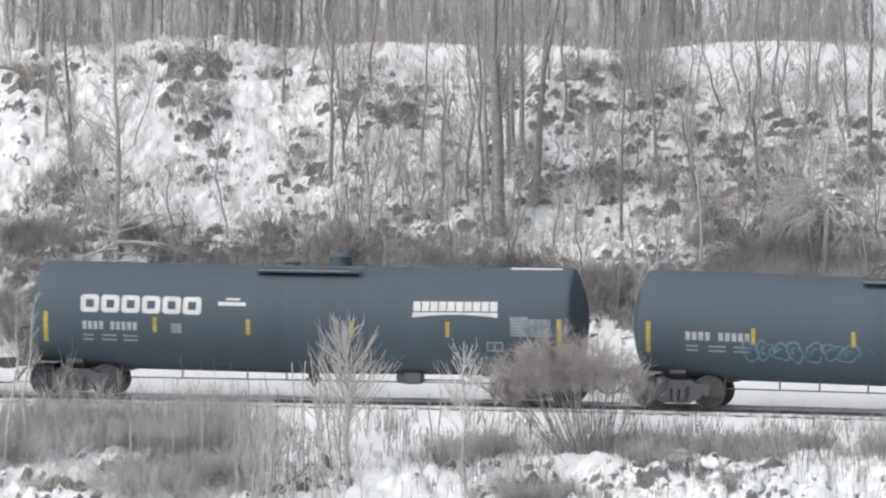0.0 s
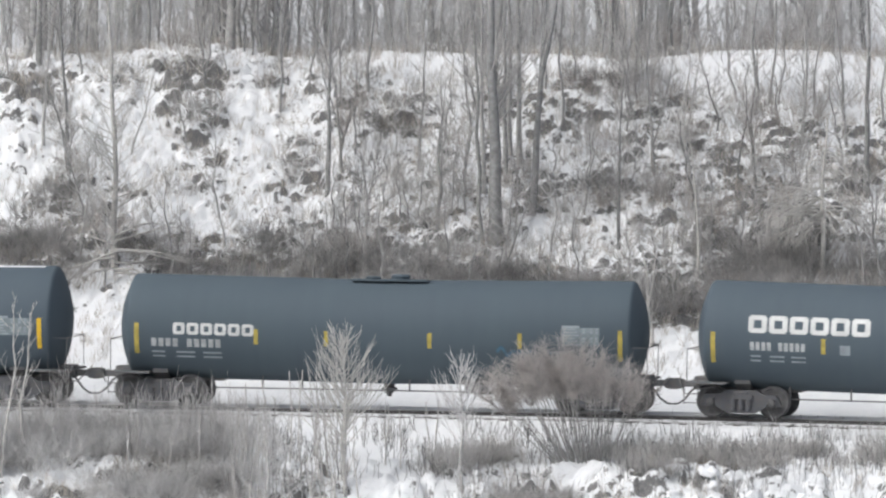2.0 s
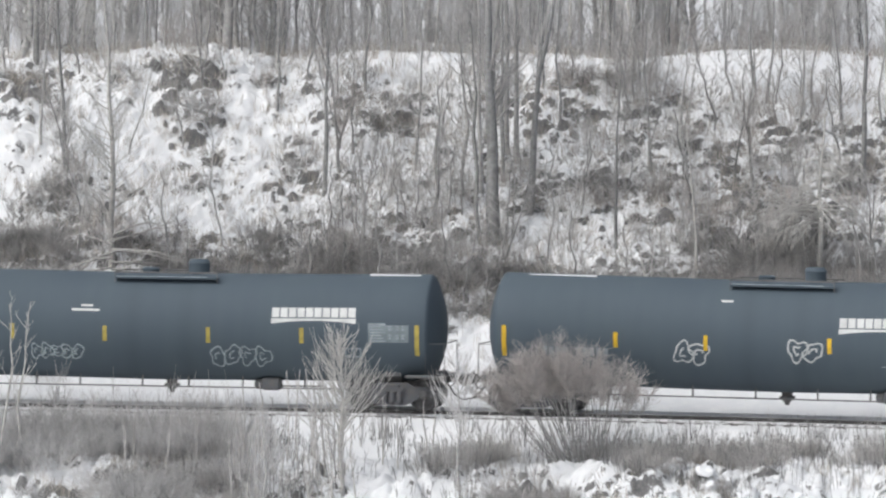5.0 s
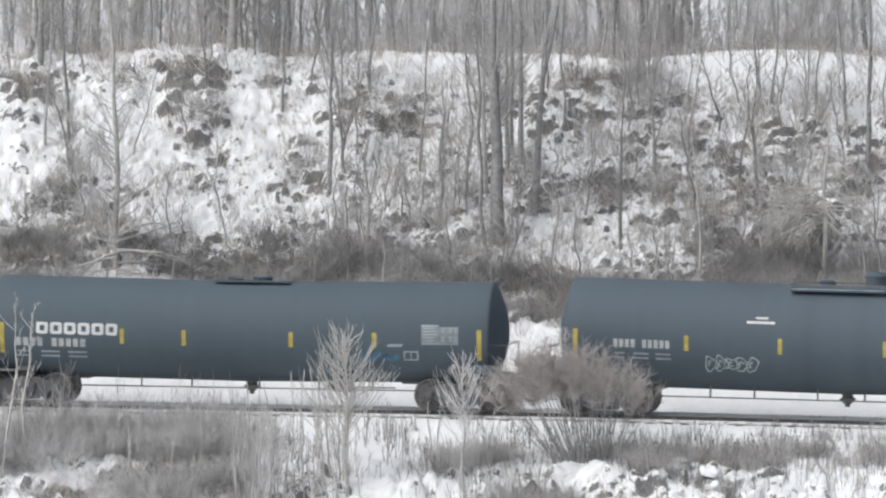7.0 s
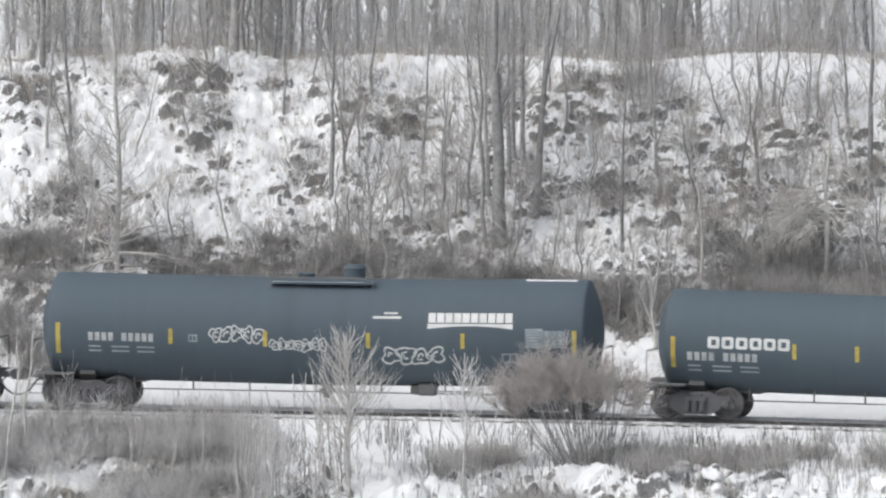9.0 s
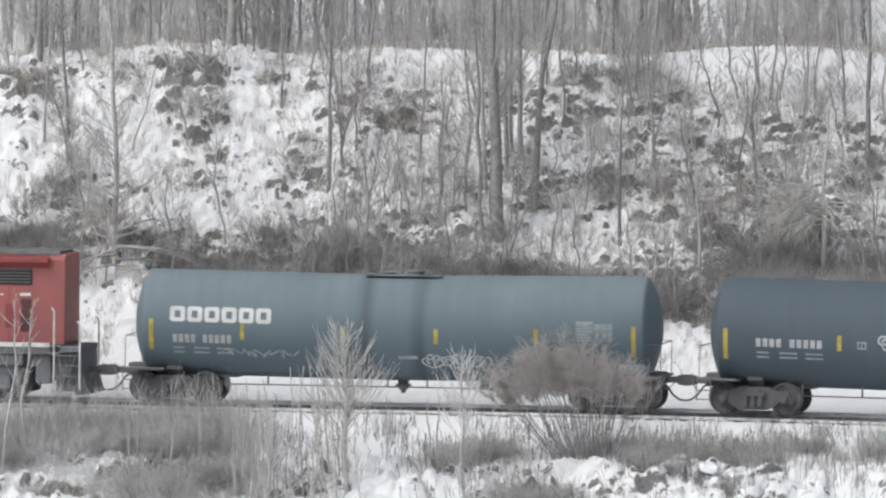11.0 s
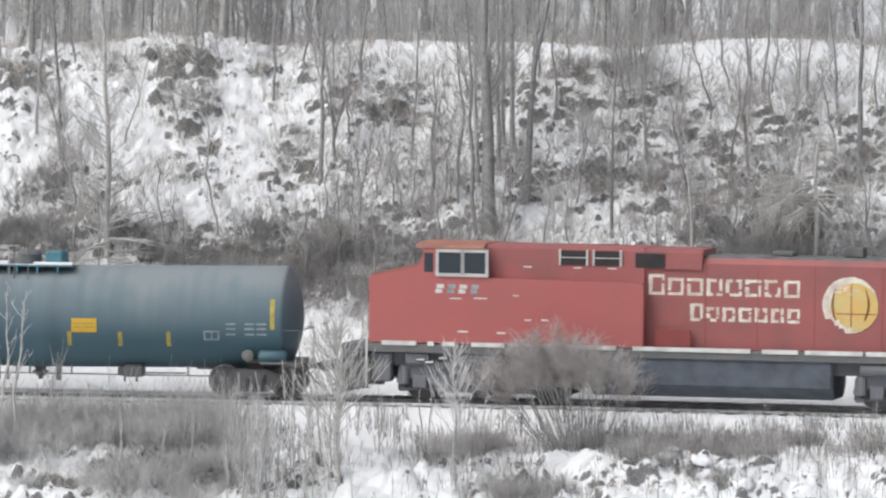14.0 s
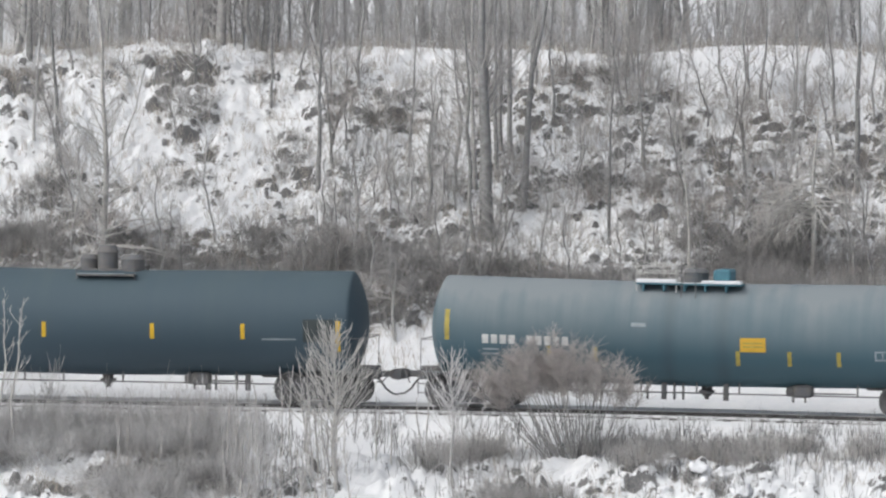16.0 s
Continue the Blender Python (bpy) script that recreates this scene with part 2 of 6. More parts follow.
def ground_height(x, y):
    z, p = ground_base(x, y)
    hill, front = smooth(5.0, 7.5, p) * (1 - 0.85 * smooth(18.6, 20.4, p)), smooth(4.6, 6.4, -p)
    z += (0.02 * smooth(0.9, 1.6, abs(p)) + 0.20 * hill + 0.16 * front) * fbm(x, y, 2.4)
    if hill > 0 or front > 0:
        rough = (1 - 0.7 * smooth(16.8, 18.2, p)) * 0.30 + 0.70 * (1 - smooth(17.0, 18.4, p)) * smooth(-0.30, 0.25, fbm(x * 0.8 + 40, y + 5, 1.7, 2))
        stony = 0.40 + 0.65 * smooth(-0.15, 0.35, fbm(x + 9, y, 4.5, 2) + 0.25 * smooth(-3, 4, x))
        z += hill * (stony * (0.16 * lumps(x, y, 0.70) + 0.10 * lumps(x + 31, y + 7, 0.38)) + rough * (0.27 * clods(x, y, 0.95, 0.5) + 0.19 * clods(x + 17, y + 3, 0.50, 0.55) + 0.12 * clods(x + 3, y + 21, 0.31, 0.5)))
        z += front * (0.25 * lumps(x * 0.8, y + 3, 0.80) + 0.12 * lumps(x + 31, y + 7, 0.42) + 0.34 * clods(x + 5, y, 0.95, 0.5) * smooth(2.0, 6.0, x) + 0.22 * clods(x + 17, y + 3, 0.5, 0.5))
    z += 0.35 * smooth(14, 19, p) * (1 - smooth(24, 40, p)) * fbm(x, 0, 7.0, 2)
    return z


# bare patches where brush, rock or a washed-out bank shows through the snow: x, y, half-widths, strength
BARE = [(-12.91, 17.86, 1.0, 0.9, 1.0), (-7.82, 18.08, 1.3, 0.8, 1.0), (-9.83, 17.86, 0.6, 0.6, 0.8), (-5.35, 18.09, 0.4, 0.7, 0.8),
        (-6.80, 16.30, 0.9, 0.7, 0.7), (-6.81, 14.67, 0.35, 0.7, 0.7), (-11.66, 13.56, 0.7, 1.1, 0.9), (-12.78, 11.76, 1.4, 1.3, 0.9),
        (-7.79, 11.30, 1.6, 0.9, 1.0), (-5.37, 10.67, 1.0, 0.8, 0.8), (-2.81, 10.85, 1.4, 1.2, 0.7), (-4.16, 15.28, 0.7, 0.4, 0.8),
        (-4.14, 14.19, 0.6, 0.4, 0.8), (-2.53, 17.17, 0.7, 0.8, 0.7), (-1.47, 15.71, 1.2, 0.8, 0.7), (-0.25, 16.69, 1.1, 1.2, 0.7)]
BARE += [(4.01, 17.93, 1.2, 0.7, 0.9), (5.74, 17.99, 0.5, 0.7, 0.9), (7.43, 17.02, 1.1, 0.7, 1.0), (7.24, 15.18, 0.6, 0.35, 0.9),
         (8.31, 10.74, 1.0, 1.0, 0.7), (10.53, 10.53, 1.9, 1.5, 0.9), (6.83, 12.88, 1.2, 1.5, 0.55), (9.29, 14.16, 1.4, 1.3, 0.6),
         (4.48, 16.37, 0.7, 0.5, 0.7), (-0.76, 11.94, 1.0, 1.2, 0.6), (13.08, 13.58, 0.7, 1.3, 0.7), (1.64, 10.82, 0.6, 0.5, 0.8),
         (2.77, 12.38, 0.5, 0.5, 0.8), (4.07, 12.97, 0.9, 0.5, 0.6), (-8.03, 13.69, 0.9, 0.5, 0.6), (2.82, 9.37, 1.3, 0.7, 0.8), (5.01, 7.99, 1.4, 0.8, 0.9), (6.00, 6.98, 1.2, 0.7, 0.9), (-1.08, 7.95, 1.1, 0.8, 0.9)]
BARE += [(1.54, -4.70, 0.78, 0.70, 1.00), (0.10, -5.91, 0.60, 0.40, 0.90), (2.15, -7.62, 0.60, 0.59, 1.00), (4.76, -4.70, 0.60, 0.60, 0.60), (7.48, -5.60, 1.21, 1.00, 1.00), (5.82, -6.58, 0.62, 0.90, 1.00),
         (8.53, -6.31, 0.62, 0.90, 1.00), (10.21, -4.70, 0.69, 0.45, 0.90), (7.21, -7.73, 0.34, 0.50, 0.90), (7.98, -8.45, 0.34, 0.40, 0.90), (9.27, -7.73, 0.34, 0.29, 0.80), (12.13, -6.01, 0.43, 0.50, 0.80), (3.41, -8.05, 0.52, 0.29, 0.80)]
BARE += [(-10.60, -3.90, 2.60, 0.90, 1.00), (-12.60, -3.80, 1.03, 0.90, 0.90), (-7.71, -6.12, 1.90, 0.94, 1.00), (-10.58, -6.27, 1.21, 0.48, 0.90), (-7.60, -4.00, 1.21, 0.80, 0.80), (-3.56, -6.56, 0.86, 0.72, 0.60)]
BARE += [(-11.67, 13.68, 0.52, 0.62, 1.00), (-12.45, 11.95, 1.21, 0.92, 1.00), (-10.91, 12.20, 0.69, 0.78, 0.80), (-7.78, 11.11, 1.47, 0.59, 1.00), (-5.37, 10.77, 1.03, 0.51, 0.80), (-9.17, 11.48, 0.52, 0.41, 0.90), (-12.36, 17.47, 0.52, 0.45, 1.00), (11.49, 11.03, 1.03, 1.09, 1.00), (7.96, 10.22, 0.52, 0.59, 0.90), (10.51, 14.12, 0.86, 0.66, 0.70), (7.49, 14.82, 0.60, 0.32, 0.90), (1.86, 16.74, 1.03, 0.98, 0.60), (-0.42, 16.27, 1.03, 1.12, 0.60), (-1.64, 16.05, 0.60, 0.37, 0.80), (-2.65, 12.28, 0.52, 0.94, 0.70), (-0.24, 11.88, 0.60, 0.97, 0.70)]
BARE += [(9.49, 12.56, 1.03, 1.28, 0.80), (8.65, 10.57, 1.03, 0.83, 0.80), (10.50, 11.99, 0.86, 1.60, 0.90), (7.80, 13.64, 0.69, 1.06, 0.55), (6.66, 12.87, 0.52, 0.77, 0.50)]
# the snow that stays clean: x, y, half-widths
CLEAN = [(-13.03, 14.86, 1.0, 2.2), (-7.65, 12.33, 1.5, 0.9), (-5.87, 17.60, 0.7, 1.6), (-5.29, 14.95, 0.8, 0.9), (10.48, 17.89, 3.0, 1.1),
         (4.69, 18.74, 1.3, 0.6), (3.36, 11.20, 1.0, 0.9), (-9.29, 15.10, 0.8, 1.6), (-0.42, 18.30, 1.8, 0.7), (-10.55, 16.07, 0.9, 1.5)]
CLEAN += [(12.05, 9.50, 0.70, 0.60), (-10.80, -4.95, 1.55, 0.48), (-0.71, -4.37, 1.29, 2.50), (-1.33, -6.78, 0.86, 0.88), (4.07, -6.66, 1.03, 0.45), (8.32, -3.24, 2.59, 0.67), (9.72, -8.23, 1.55, 0.64)]


def bareness(x, y, p):
    v = (0.29 + 0.04 * smooth(-4.5, 3.0, x)) * smooth(6.5, 8.5, p) * (1 - 0.55 * smooth(18.2, 19.2, p)) + (0.16 + 0.10 * smooth(0.0, 5.0, x)) * smooth(4.6, 6.4, -p)
    # the brushy foot of the bank
    low = 0.9 * smooth(7.0, 9.0, x)
    foot = smooth(7.0 - low, 8.0 - low, p) * (1 - smooth(9.4, 10.4, p)) * smooth(-7.9, -7.0, x) + 0.8 * smooth(4.6, 5.6, p) * (1 - smooth(8.5, 10.0, p)) * (1 - smooth(-12.4, -11.6, x))
    v = max(v, foot * (0.55 + 0.5 * fbm(x, y, 1.1, 2)))
    for bx, by, rx, ry, s in BARE:
        d = ((x - bx) / rx) ** 2 + ((y - by) / ry) ** 2
        if d < 6:
            v = max(v, s * math.exp(-0.7 * d) * (0.75 + 0.6 * fbm(x * 1.0, y, 0.9, 2)))
    for bx, by, rx, ry in CLEAN:
        d = ((x - bx) / rx) ** 2 + ((y - by) / ry) ** 2
        if d < 6:
            v -= 0.34 * math.exp(-0.9 * d)
    return v


def graded(lo, hi, step, far, grow=1.28):
    out, s, v = [], step, hi
    while v < far:
        s *= grow
        v += s
        out.append(v)
    low, s, v = [], step, lo
    while v > -far:
        s *= grow
        v -= s
        low.append(v)
    return low[::-1] + list(np.arange(lo, hi + step / 2, step)) + out


def ground_material():
    m = bpy.data.materials.new("snow_over_earth")
    m.use_nodes = True
    nt = m.node_tree
    b = nt.nodes["Principled BSDF"]
    b.inputs["Roughness"].default_value = 0.85
    tex = nt.nodes.new("ShaderNodeTexCoord")

    def tex_noise(scale, detail=5, rough=0.6):
        n = nt.nodes.new("ShaderNodeTexNoise")
        n.inputs["Scale"].default_value, n.inputs["Detail"].default_value, n.inputs["Roughness"].default_value = scale, detail, rough
        nt.links.new(tex.outputs["Object"], n.inputs["Vector"])
        return n.outputs["Fac"]

    def calc(op, a, c, clamp=False):
        n = nt.nodes.new("ShaderNodeMath")
        n.operation, n.use_clamp = op, clamp
        for i, v in enumerate((a, c)):
            if isinstance(v, (int, float)):
                n.inputs[i].default_value = v
            else:
                nt.links.new(v, n.inputs[i])
        return n.outputs[0]

    def colours(fac, *stops):
        r = nt.nodes.new("ShaderNodeValToRGB")
        while len(r.color_ramp.elements) < len(stops):
            r.color_ramp.elements.new(0.5)
        for e, (pos, c) in zip(r.color_ramp.elements, stops):
            e.position, e.color = pos, (*c, 1)
        nt.links.new(fac, r.inputs["Fac"])
        return r.outputs["Color"]

    def blend(fac, a, c):
        n = nt.nodes.new("ShaderNodeMix")
        n.data_type = "RGBA"
        nt.links.new(fac, n.inputs["Factor"])
        nt.links.new(a, n.inputs["A"])
        nt.links.new(c, n.inputs["B"])
        return n.outputs["Result"]

    n_mid, n_fine = tex_noise(2.6, 6, 0.7), tex_noise(11.0, 4, 0.7)
    bare = nt.nodes.new("ShaderNodeAttribute")
    bare.attribute_name = "bare"
    stones = nt.nodes.new("ShaderNodeAttribute")
    stones.attribute_name = "ballast_shade"
    wob = calc("ADD", calc("MULTIPLY", calc("SUBTRACT", n_mid, 0.5), 1.5), calc("MULTIPLY", calc("SUBTRACT", n_fine, 0.5), 0.9))
    mask = calc("MULTIPLY", calc("SUBTRACT", calc("ADD", bare.outputs["Fac"], wob), 0.42), 7.0, True)
    smask = calc("MULTIPLY", calc("SUBTRACT", calc("ADD", stones.outputs["Fac"], wob), 0.45), 6.0, True)
    snow = colours(n_mid, (0.3, (0.74, 0.755, 0.775)), (0.7, (0.83, 0.835, 0.84)))
    earth = colours(n_fine, (0.3, (0.125, 0.125, 0.127)), (0.55, (0.17, 0.168, 0.168)), (0.75, (0.30, 0.292, 0.282)))
    gravel_shade = colours(n_fine, (0.3, (0.10, 0.098, 0.098)), (0.7, (0.26, 0.252, 0.248)))
    c = blend(smask, blend(mask, snow, earth), gravel_shade)
    nt.links.new(c, b.inputs["Base Color"])
    bp = nt.nodes.new("ShaderNodeBump")
    bp.inputs["Strength"].default_value, bp.inputs["Distance"].default_value = 0.5, 0.12
    nt.links.new(calc("ADD", n_mid, calc("MULTIPLY", n_fine, 0.25)), bp.inputs["Height"])
    nt.links.new(bp.outputs["Normal"], b.inputs["Normal"])
    return m


def build_ground():
    xs = graded(-14.6, 15.2, 0.08, 3000, 1.24)
    ys = graded(-9.5, 21.4, 0.068, 3000, 1.24)
    ys = [y for k, y in enumerate(ys) if not (-2.6 < y < 3.2 and k % 2)]
    verts, bare, ballast_shade = [], [], []
    for y in ys:
        for x in xs:
            z, p = ground_base(x, y)
            near = abs(x) < 40 and -30 < y < 80
            verts.append((x, y, ground_height(x, y) if near else z))
            bare.append(bareness(x, y, p) if near else 0.3)
            # dark stone strip by the near rail; the rail's shade is coloured in
            ballast_shade.append(0.60 * (1 - smooth(0.1, 0.3, abs(p + 1.05))))
    # snow slides off the steep fronts of the stones; shade of their hollows is coloured in too
    nx = len(xs)
    zz = np.array([v[2] for v in verts]).reshape(len(ys), nx)
    rise = np.gradient(zz, np.array(ys), axis=0)
    side = np.abs(np.gradient(zz, np.array(xs), axis=1))
    bare = (np.array(bare).reshape(zz.shape) + 0.55 * np.clip(rise - 1.08, 0, 0.9) + 0.15 * np.clip(side - 0.6, 0, 1) - 0.10 * np.clip(0.48 - rise, 0, 1)).ravel().tolist()
    faces = [(j * nx + i, j * nx + i + 1, (j + 1) * nx + i + 1, (j + 1) * nx + i) for j in range(len(ys) - 1) for i in range(nx - 1)]
    me = bpy.data.meshes.new("ground")
    me.from_pydata(verts, [], faces)
    for name, values in (("bare", bare), ("ballast_shade", ballast_shade)):
        me.attributes.new(name, "FLOAT", "POINT").data.foreach_set("value", values)
    me.shade_smooth()
    me.materials.append(ground_material())
    return tagged(new("ground", me), "snow-covered hillside with patches of bare brown earth", "ground", kind="structure")


ground = build_ground()

# ---- mesh helpers ----


class Shape:
    """Vertices and faces gathered for one mesh."""

    def __init__(self):
        self.v, self.f = [], []

    def add(self, verts, faces):
        n = len(self.v)
        self.v.extend(tuple(a) for a in verts)
        self.f.extend(tuple(i + n for i in f) for f in faces)
        return self

    def box(self, x0, x1, y0, y1, z0, z1, c=0.0):
        """A box, its long edges along x and its upright edges cut by c."""
        if c <= 0:
            v = [(x, y, z) for x in (x0, x1) for y in (y0, y1) for z in (z0, z1)]
            return self.add(v, [(0, 1, 3, 2), (4, 6, 7, 5), (0, 4, 5, 1), (2, 3, 7, 6), (0, 2, 6, 4), (1, 5, 7, 3)])
        ring = [(y0 + c, z0), (y1 - c, z0), (y1, z0 + c), (y1, z1 - c), (y1 - c, z1), (y0 + c, z1), (y0, z1 - c), (y0, z0 + c)]
        return self.extrude_x(ring, x0, x1, c)

    def extrude_x(self, ring, x0, x1, c=0.0):
        """Pulls an outline (y, z) along x, its ends drawn in by c."""
        cy, cz = sum(a for a, _ in ring) / len(ring), sum(b for _, b in ring) / len(ring)
        ay, az = max(abs(a - cy) for a, _ in ring) or 1, max(abs(b - cz) for _, b in ring) or 1
        secs = [(x0, c), (x0 + c, 0), (x1 - c, 0), (x1, c)] if c else [(x0, 0), (x1, 0)]
        n, v, f = len(ring), [], []
        for x, d in secs:
            v += [(x, cy + (a - cy) * (1 - d / ay), cz + (b - cz) * (1 - d / az)) for a, b in ring]
        for k in range(len(secs) - 1):
            f += [(k * n + i, k * n + (i + 1) % n, (k + 1) * n + (i + 1) % n, (k + 1) * n + i) for i in range(n)]
        f += [tuple(range(n))[::-1], tuple(range((len(secs) - 1) * n, len(secs) * n))]
        return self.add(v, f)

    def extrude_y(self, ring, y0, y1):
        """Pulls an outline (x, z) along y."""
        n = len(ring)
        v = [(x, y0, z) for x, z in ring] + [(x, y1, z) for x, z in ring]
        f = [(i, (i + 1) % n, n + (i + 1) % n, n + i) for i in range(n)]
        return self.add(v, f + [tuple(range(n))[::-1], tuple(range(n, 2 * n))])

    def tube(self, pts, r0, r1=None, sides=6, cap=True):
        """A tapered tube through the points."""
        r1 = r0 if r1 is None else r1
        pts = [Vector(p) for p in pts]
        n, v, f = len(pts), [], []
        for k, p in enumerate(pts):
            d = (pts[min(k + 1, n - 1)] - pts[max(k - 1, 0)])
            d = d.normalized() if d.length > 1e-6 else Vector((0, 0, 1))
            a = d.cross(Vector((0, 0, 1)) if abs(d.z) < 0.9 else Vector((1, 0, 0))).normalized()
            b = d.cross(a)
            r = r0 + (r1 - r0) * k / (n - 1)
            v += [p + (a * math.cos(2 * math.pi * i / sides) + b * math.sin(2 * math.pi * i / sides)) * r for i in range(sides)]
        for k in range(n - 1):
            f += [(k * sides + i, k * sides + (i + 1) % sides, (k + 1) * sides + (i + 1) % sides, (k + 1) * sides + i) for i in range(sides)]
        if cap:
            f += [tuple(range(sides))[::-1], tuple(range((n - 1) * sides, n * sides))]
        return self.add(v, f)

    def lathe_y(self, cx, cz, prof, n=24):
        """Turns a profile (y, radius) about an axle along y."""
        v, f = [], []
        for y, r in prof:
            v += [(cx + r * math.cos(2 * math.pi * i / n), y, cz + r * math.sin(2 * math.pi * i / n)) for i in range(n)]
        for k in range(len(prof) - 1):
            f += [(k * n + i, k * n + (i + 1) % n, (k + 1) * n + (i + 1) % n, (k + 1) * n + i) for i in range(n)]
        f += [tuple(range(n))[::-1], tuple(range((len(prof) - 1) * n, len(prof) * n))]
        return self.add(v, f)

    def lathe_x(self, cy, cz, prof, n=24):
        v, f = [], []
        for x, r in prof:
            v += [(x, cy + r * math.cos(2 * math.pi * i / n), cz + r * math.sin(2 * math.pi * i / n)) for i in range(n)]
        for k in range(len(prof) - 1):
            f += [(k * n + i, k * n + (i + 1) % n, (k + 1) * n + (i + 1) % n, (k + 1) * n + i) for i in range(n)]
        f += [tuple(range(n))[::-1], tuple(range((len(prof) - 1) * n, len(prof) * n))]
        return self.add(v, f)

    def mesh(self, name, mat, soft=False):
        me = bpy.data.meshes.new(name)
        me.from_pydata(self.v, [], self.f)
        bm = bmesh.new()
        bm.from_mesh(me)
        bmesh.ops.recalc_face_normals(bm, faces=bm.faces)
        bm.to_mesh(me)
        bm.free()
        me.materials.append(mat)
        if soft:
            me.shade_smooth()
            me.set_sharp_from_angle(angle=radians(38))
        return me


def part(name, shape, mat, parent, label="", soft=False):
    """Links a shape as one mesh under a thing or a part."""
    ob = new(name, shape.mesh(name, mat, soft))
    ob.parent = parent
    if label:
        ob["label"] = label
    return ob


def thing(name, label, category, group="", m=None):
    ob = new(name)
    ob.empty_display_size = 0.3
    if m is not None:
        ob.matrix_basis = m
    return tagged(ob, label, category, group)


# ---- track ----
TRACK = pose(0, 0, 0, 0, 0, -HEAD)


def build_track():
    track = tagged(new("railway_track"), "single railway track half buried in snow", "railway track", kind="structure")
    track.matrix_basis = TRACK
    prof = [(-0.07, -0.17), (0.07, -0.17), (0.07, -0.155), (0.012, -0.125), (0.012, -0.045), (0.036, -0.03), (0.036, 0.0), (-0.036, 0.0),
            (-0.036, -0.03), (-0.012, -0.045), (-0.012, -0.125), (-0.07, -0.155)]
    for y in (-0.753, 0.753):
        rail, v, n = Shape(), [], len(prof)
        stations = [-420.0, 0.0] + [0.7 * k for k in range(1, 21)] + [300.0]
        for s in stations:
            cx, cy, h = track_at(s)
            v += [(cx + (y + a) * math.sin(h), cy + (y + a) * math.cos(h), b + track_rise(cx, cy)) for a, b in prof]
        f = [(k * n + i, k * n + (i + 1) % n, (k + 1) * n + (i + 1) % n, (k + 1) * n + i) for k in range(len(stations) - 1) for i in range(n)]
        part("rail", rail.add(v, f), RAIL_STEEL, track, "rusty steel rail")
    rnd = random.Random(5)
    me = Shape().box(-0.115, 0.115, -1.28, 1.28, -0.35, -0.18, 0.012).mesh("tie", TIE_WOOD)
    for i in range(-45, 46):
        tie = new("tie", me)
        tie.parent = track
        tx, ty, turn = track_at(i * 0.52 + rnd.uniform(-0.03, 0.03))
        tie.matrix_basis = pose(tx, ty + rnd.uniform(-0.05, 0.05), track_rise(tx, ty) + rnd.uniform(-0.03, 0.0), 0, 0, rnd.uniform(-1, 1) - math.degrees(turn))
    rest = Shape()
    for i in list(range(-800, -45)) + list(range(46, 560)):
        cx, cy, h = track_at(i * 0.52)
        c, w = math.cos(h), math.sin(h)
        v = [(cx + a * c + b * w, cy - a * w + b * c, z + track_rise(cx, cy)) for a in (-0.115, 0.115) for b in (-1.28, 1.28) for z in (-0.35, -0.19)]
        rest.add(v, [(0, 1, 3, 2), (4, 6, 7, 5), (0, 4, 5, 1), (2, 3, 7, 6), (0, 2, 6, 4), (1, 5, 7, 3)])
    tagged(part("distant_ties", rest, TIE_WOOD, track), kind="stuff")
    return track


track = build_track()

# ---- the train: every vehicle's own x runs along the track, its -y side faces the valley ----
RAD, MID = 1.575, 2.245                 # tank radius, height of its axis over the rail
WHEELSETS = []                        # (wheelset, x on its truck, height, wheel radius)


def sag(x, half):
    """The tank falls slightly from both ends to the outlet in the middle."""
    return 0.03 - 0.08 * (1 - min(1.0, abs(x) / half))


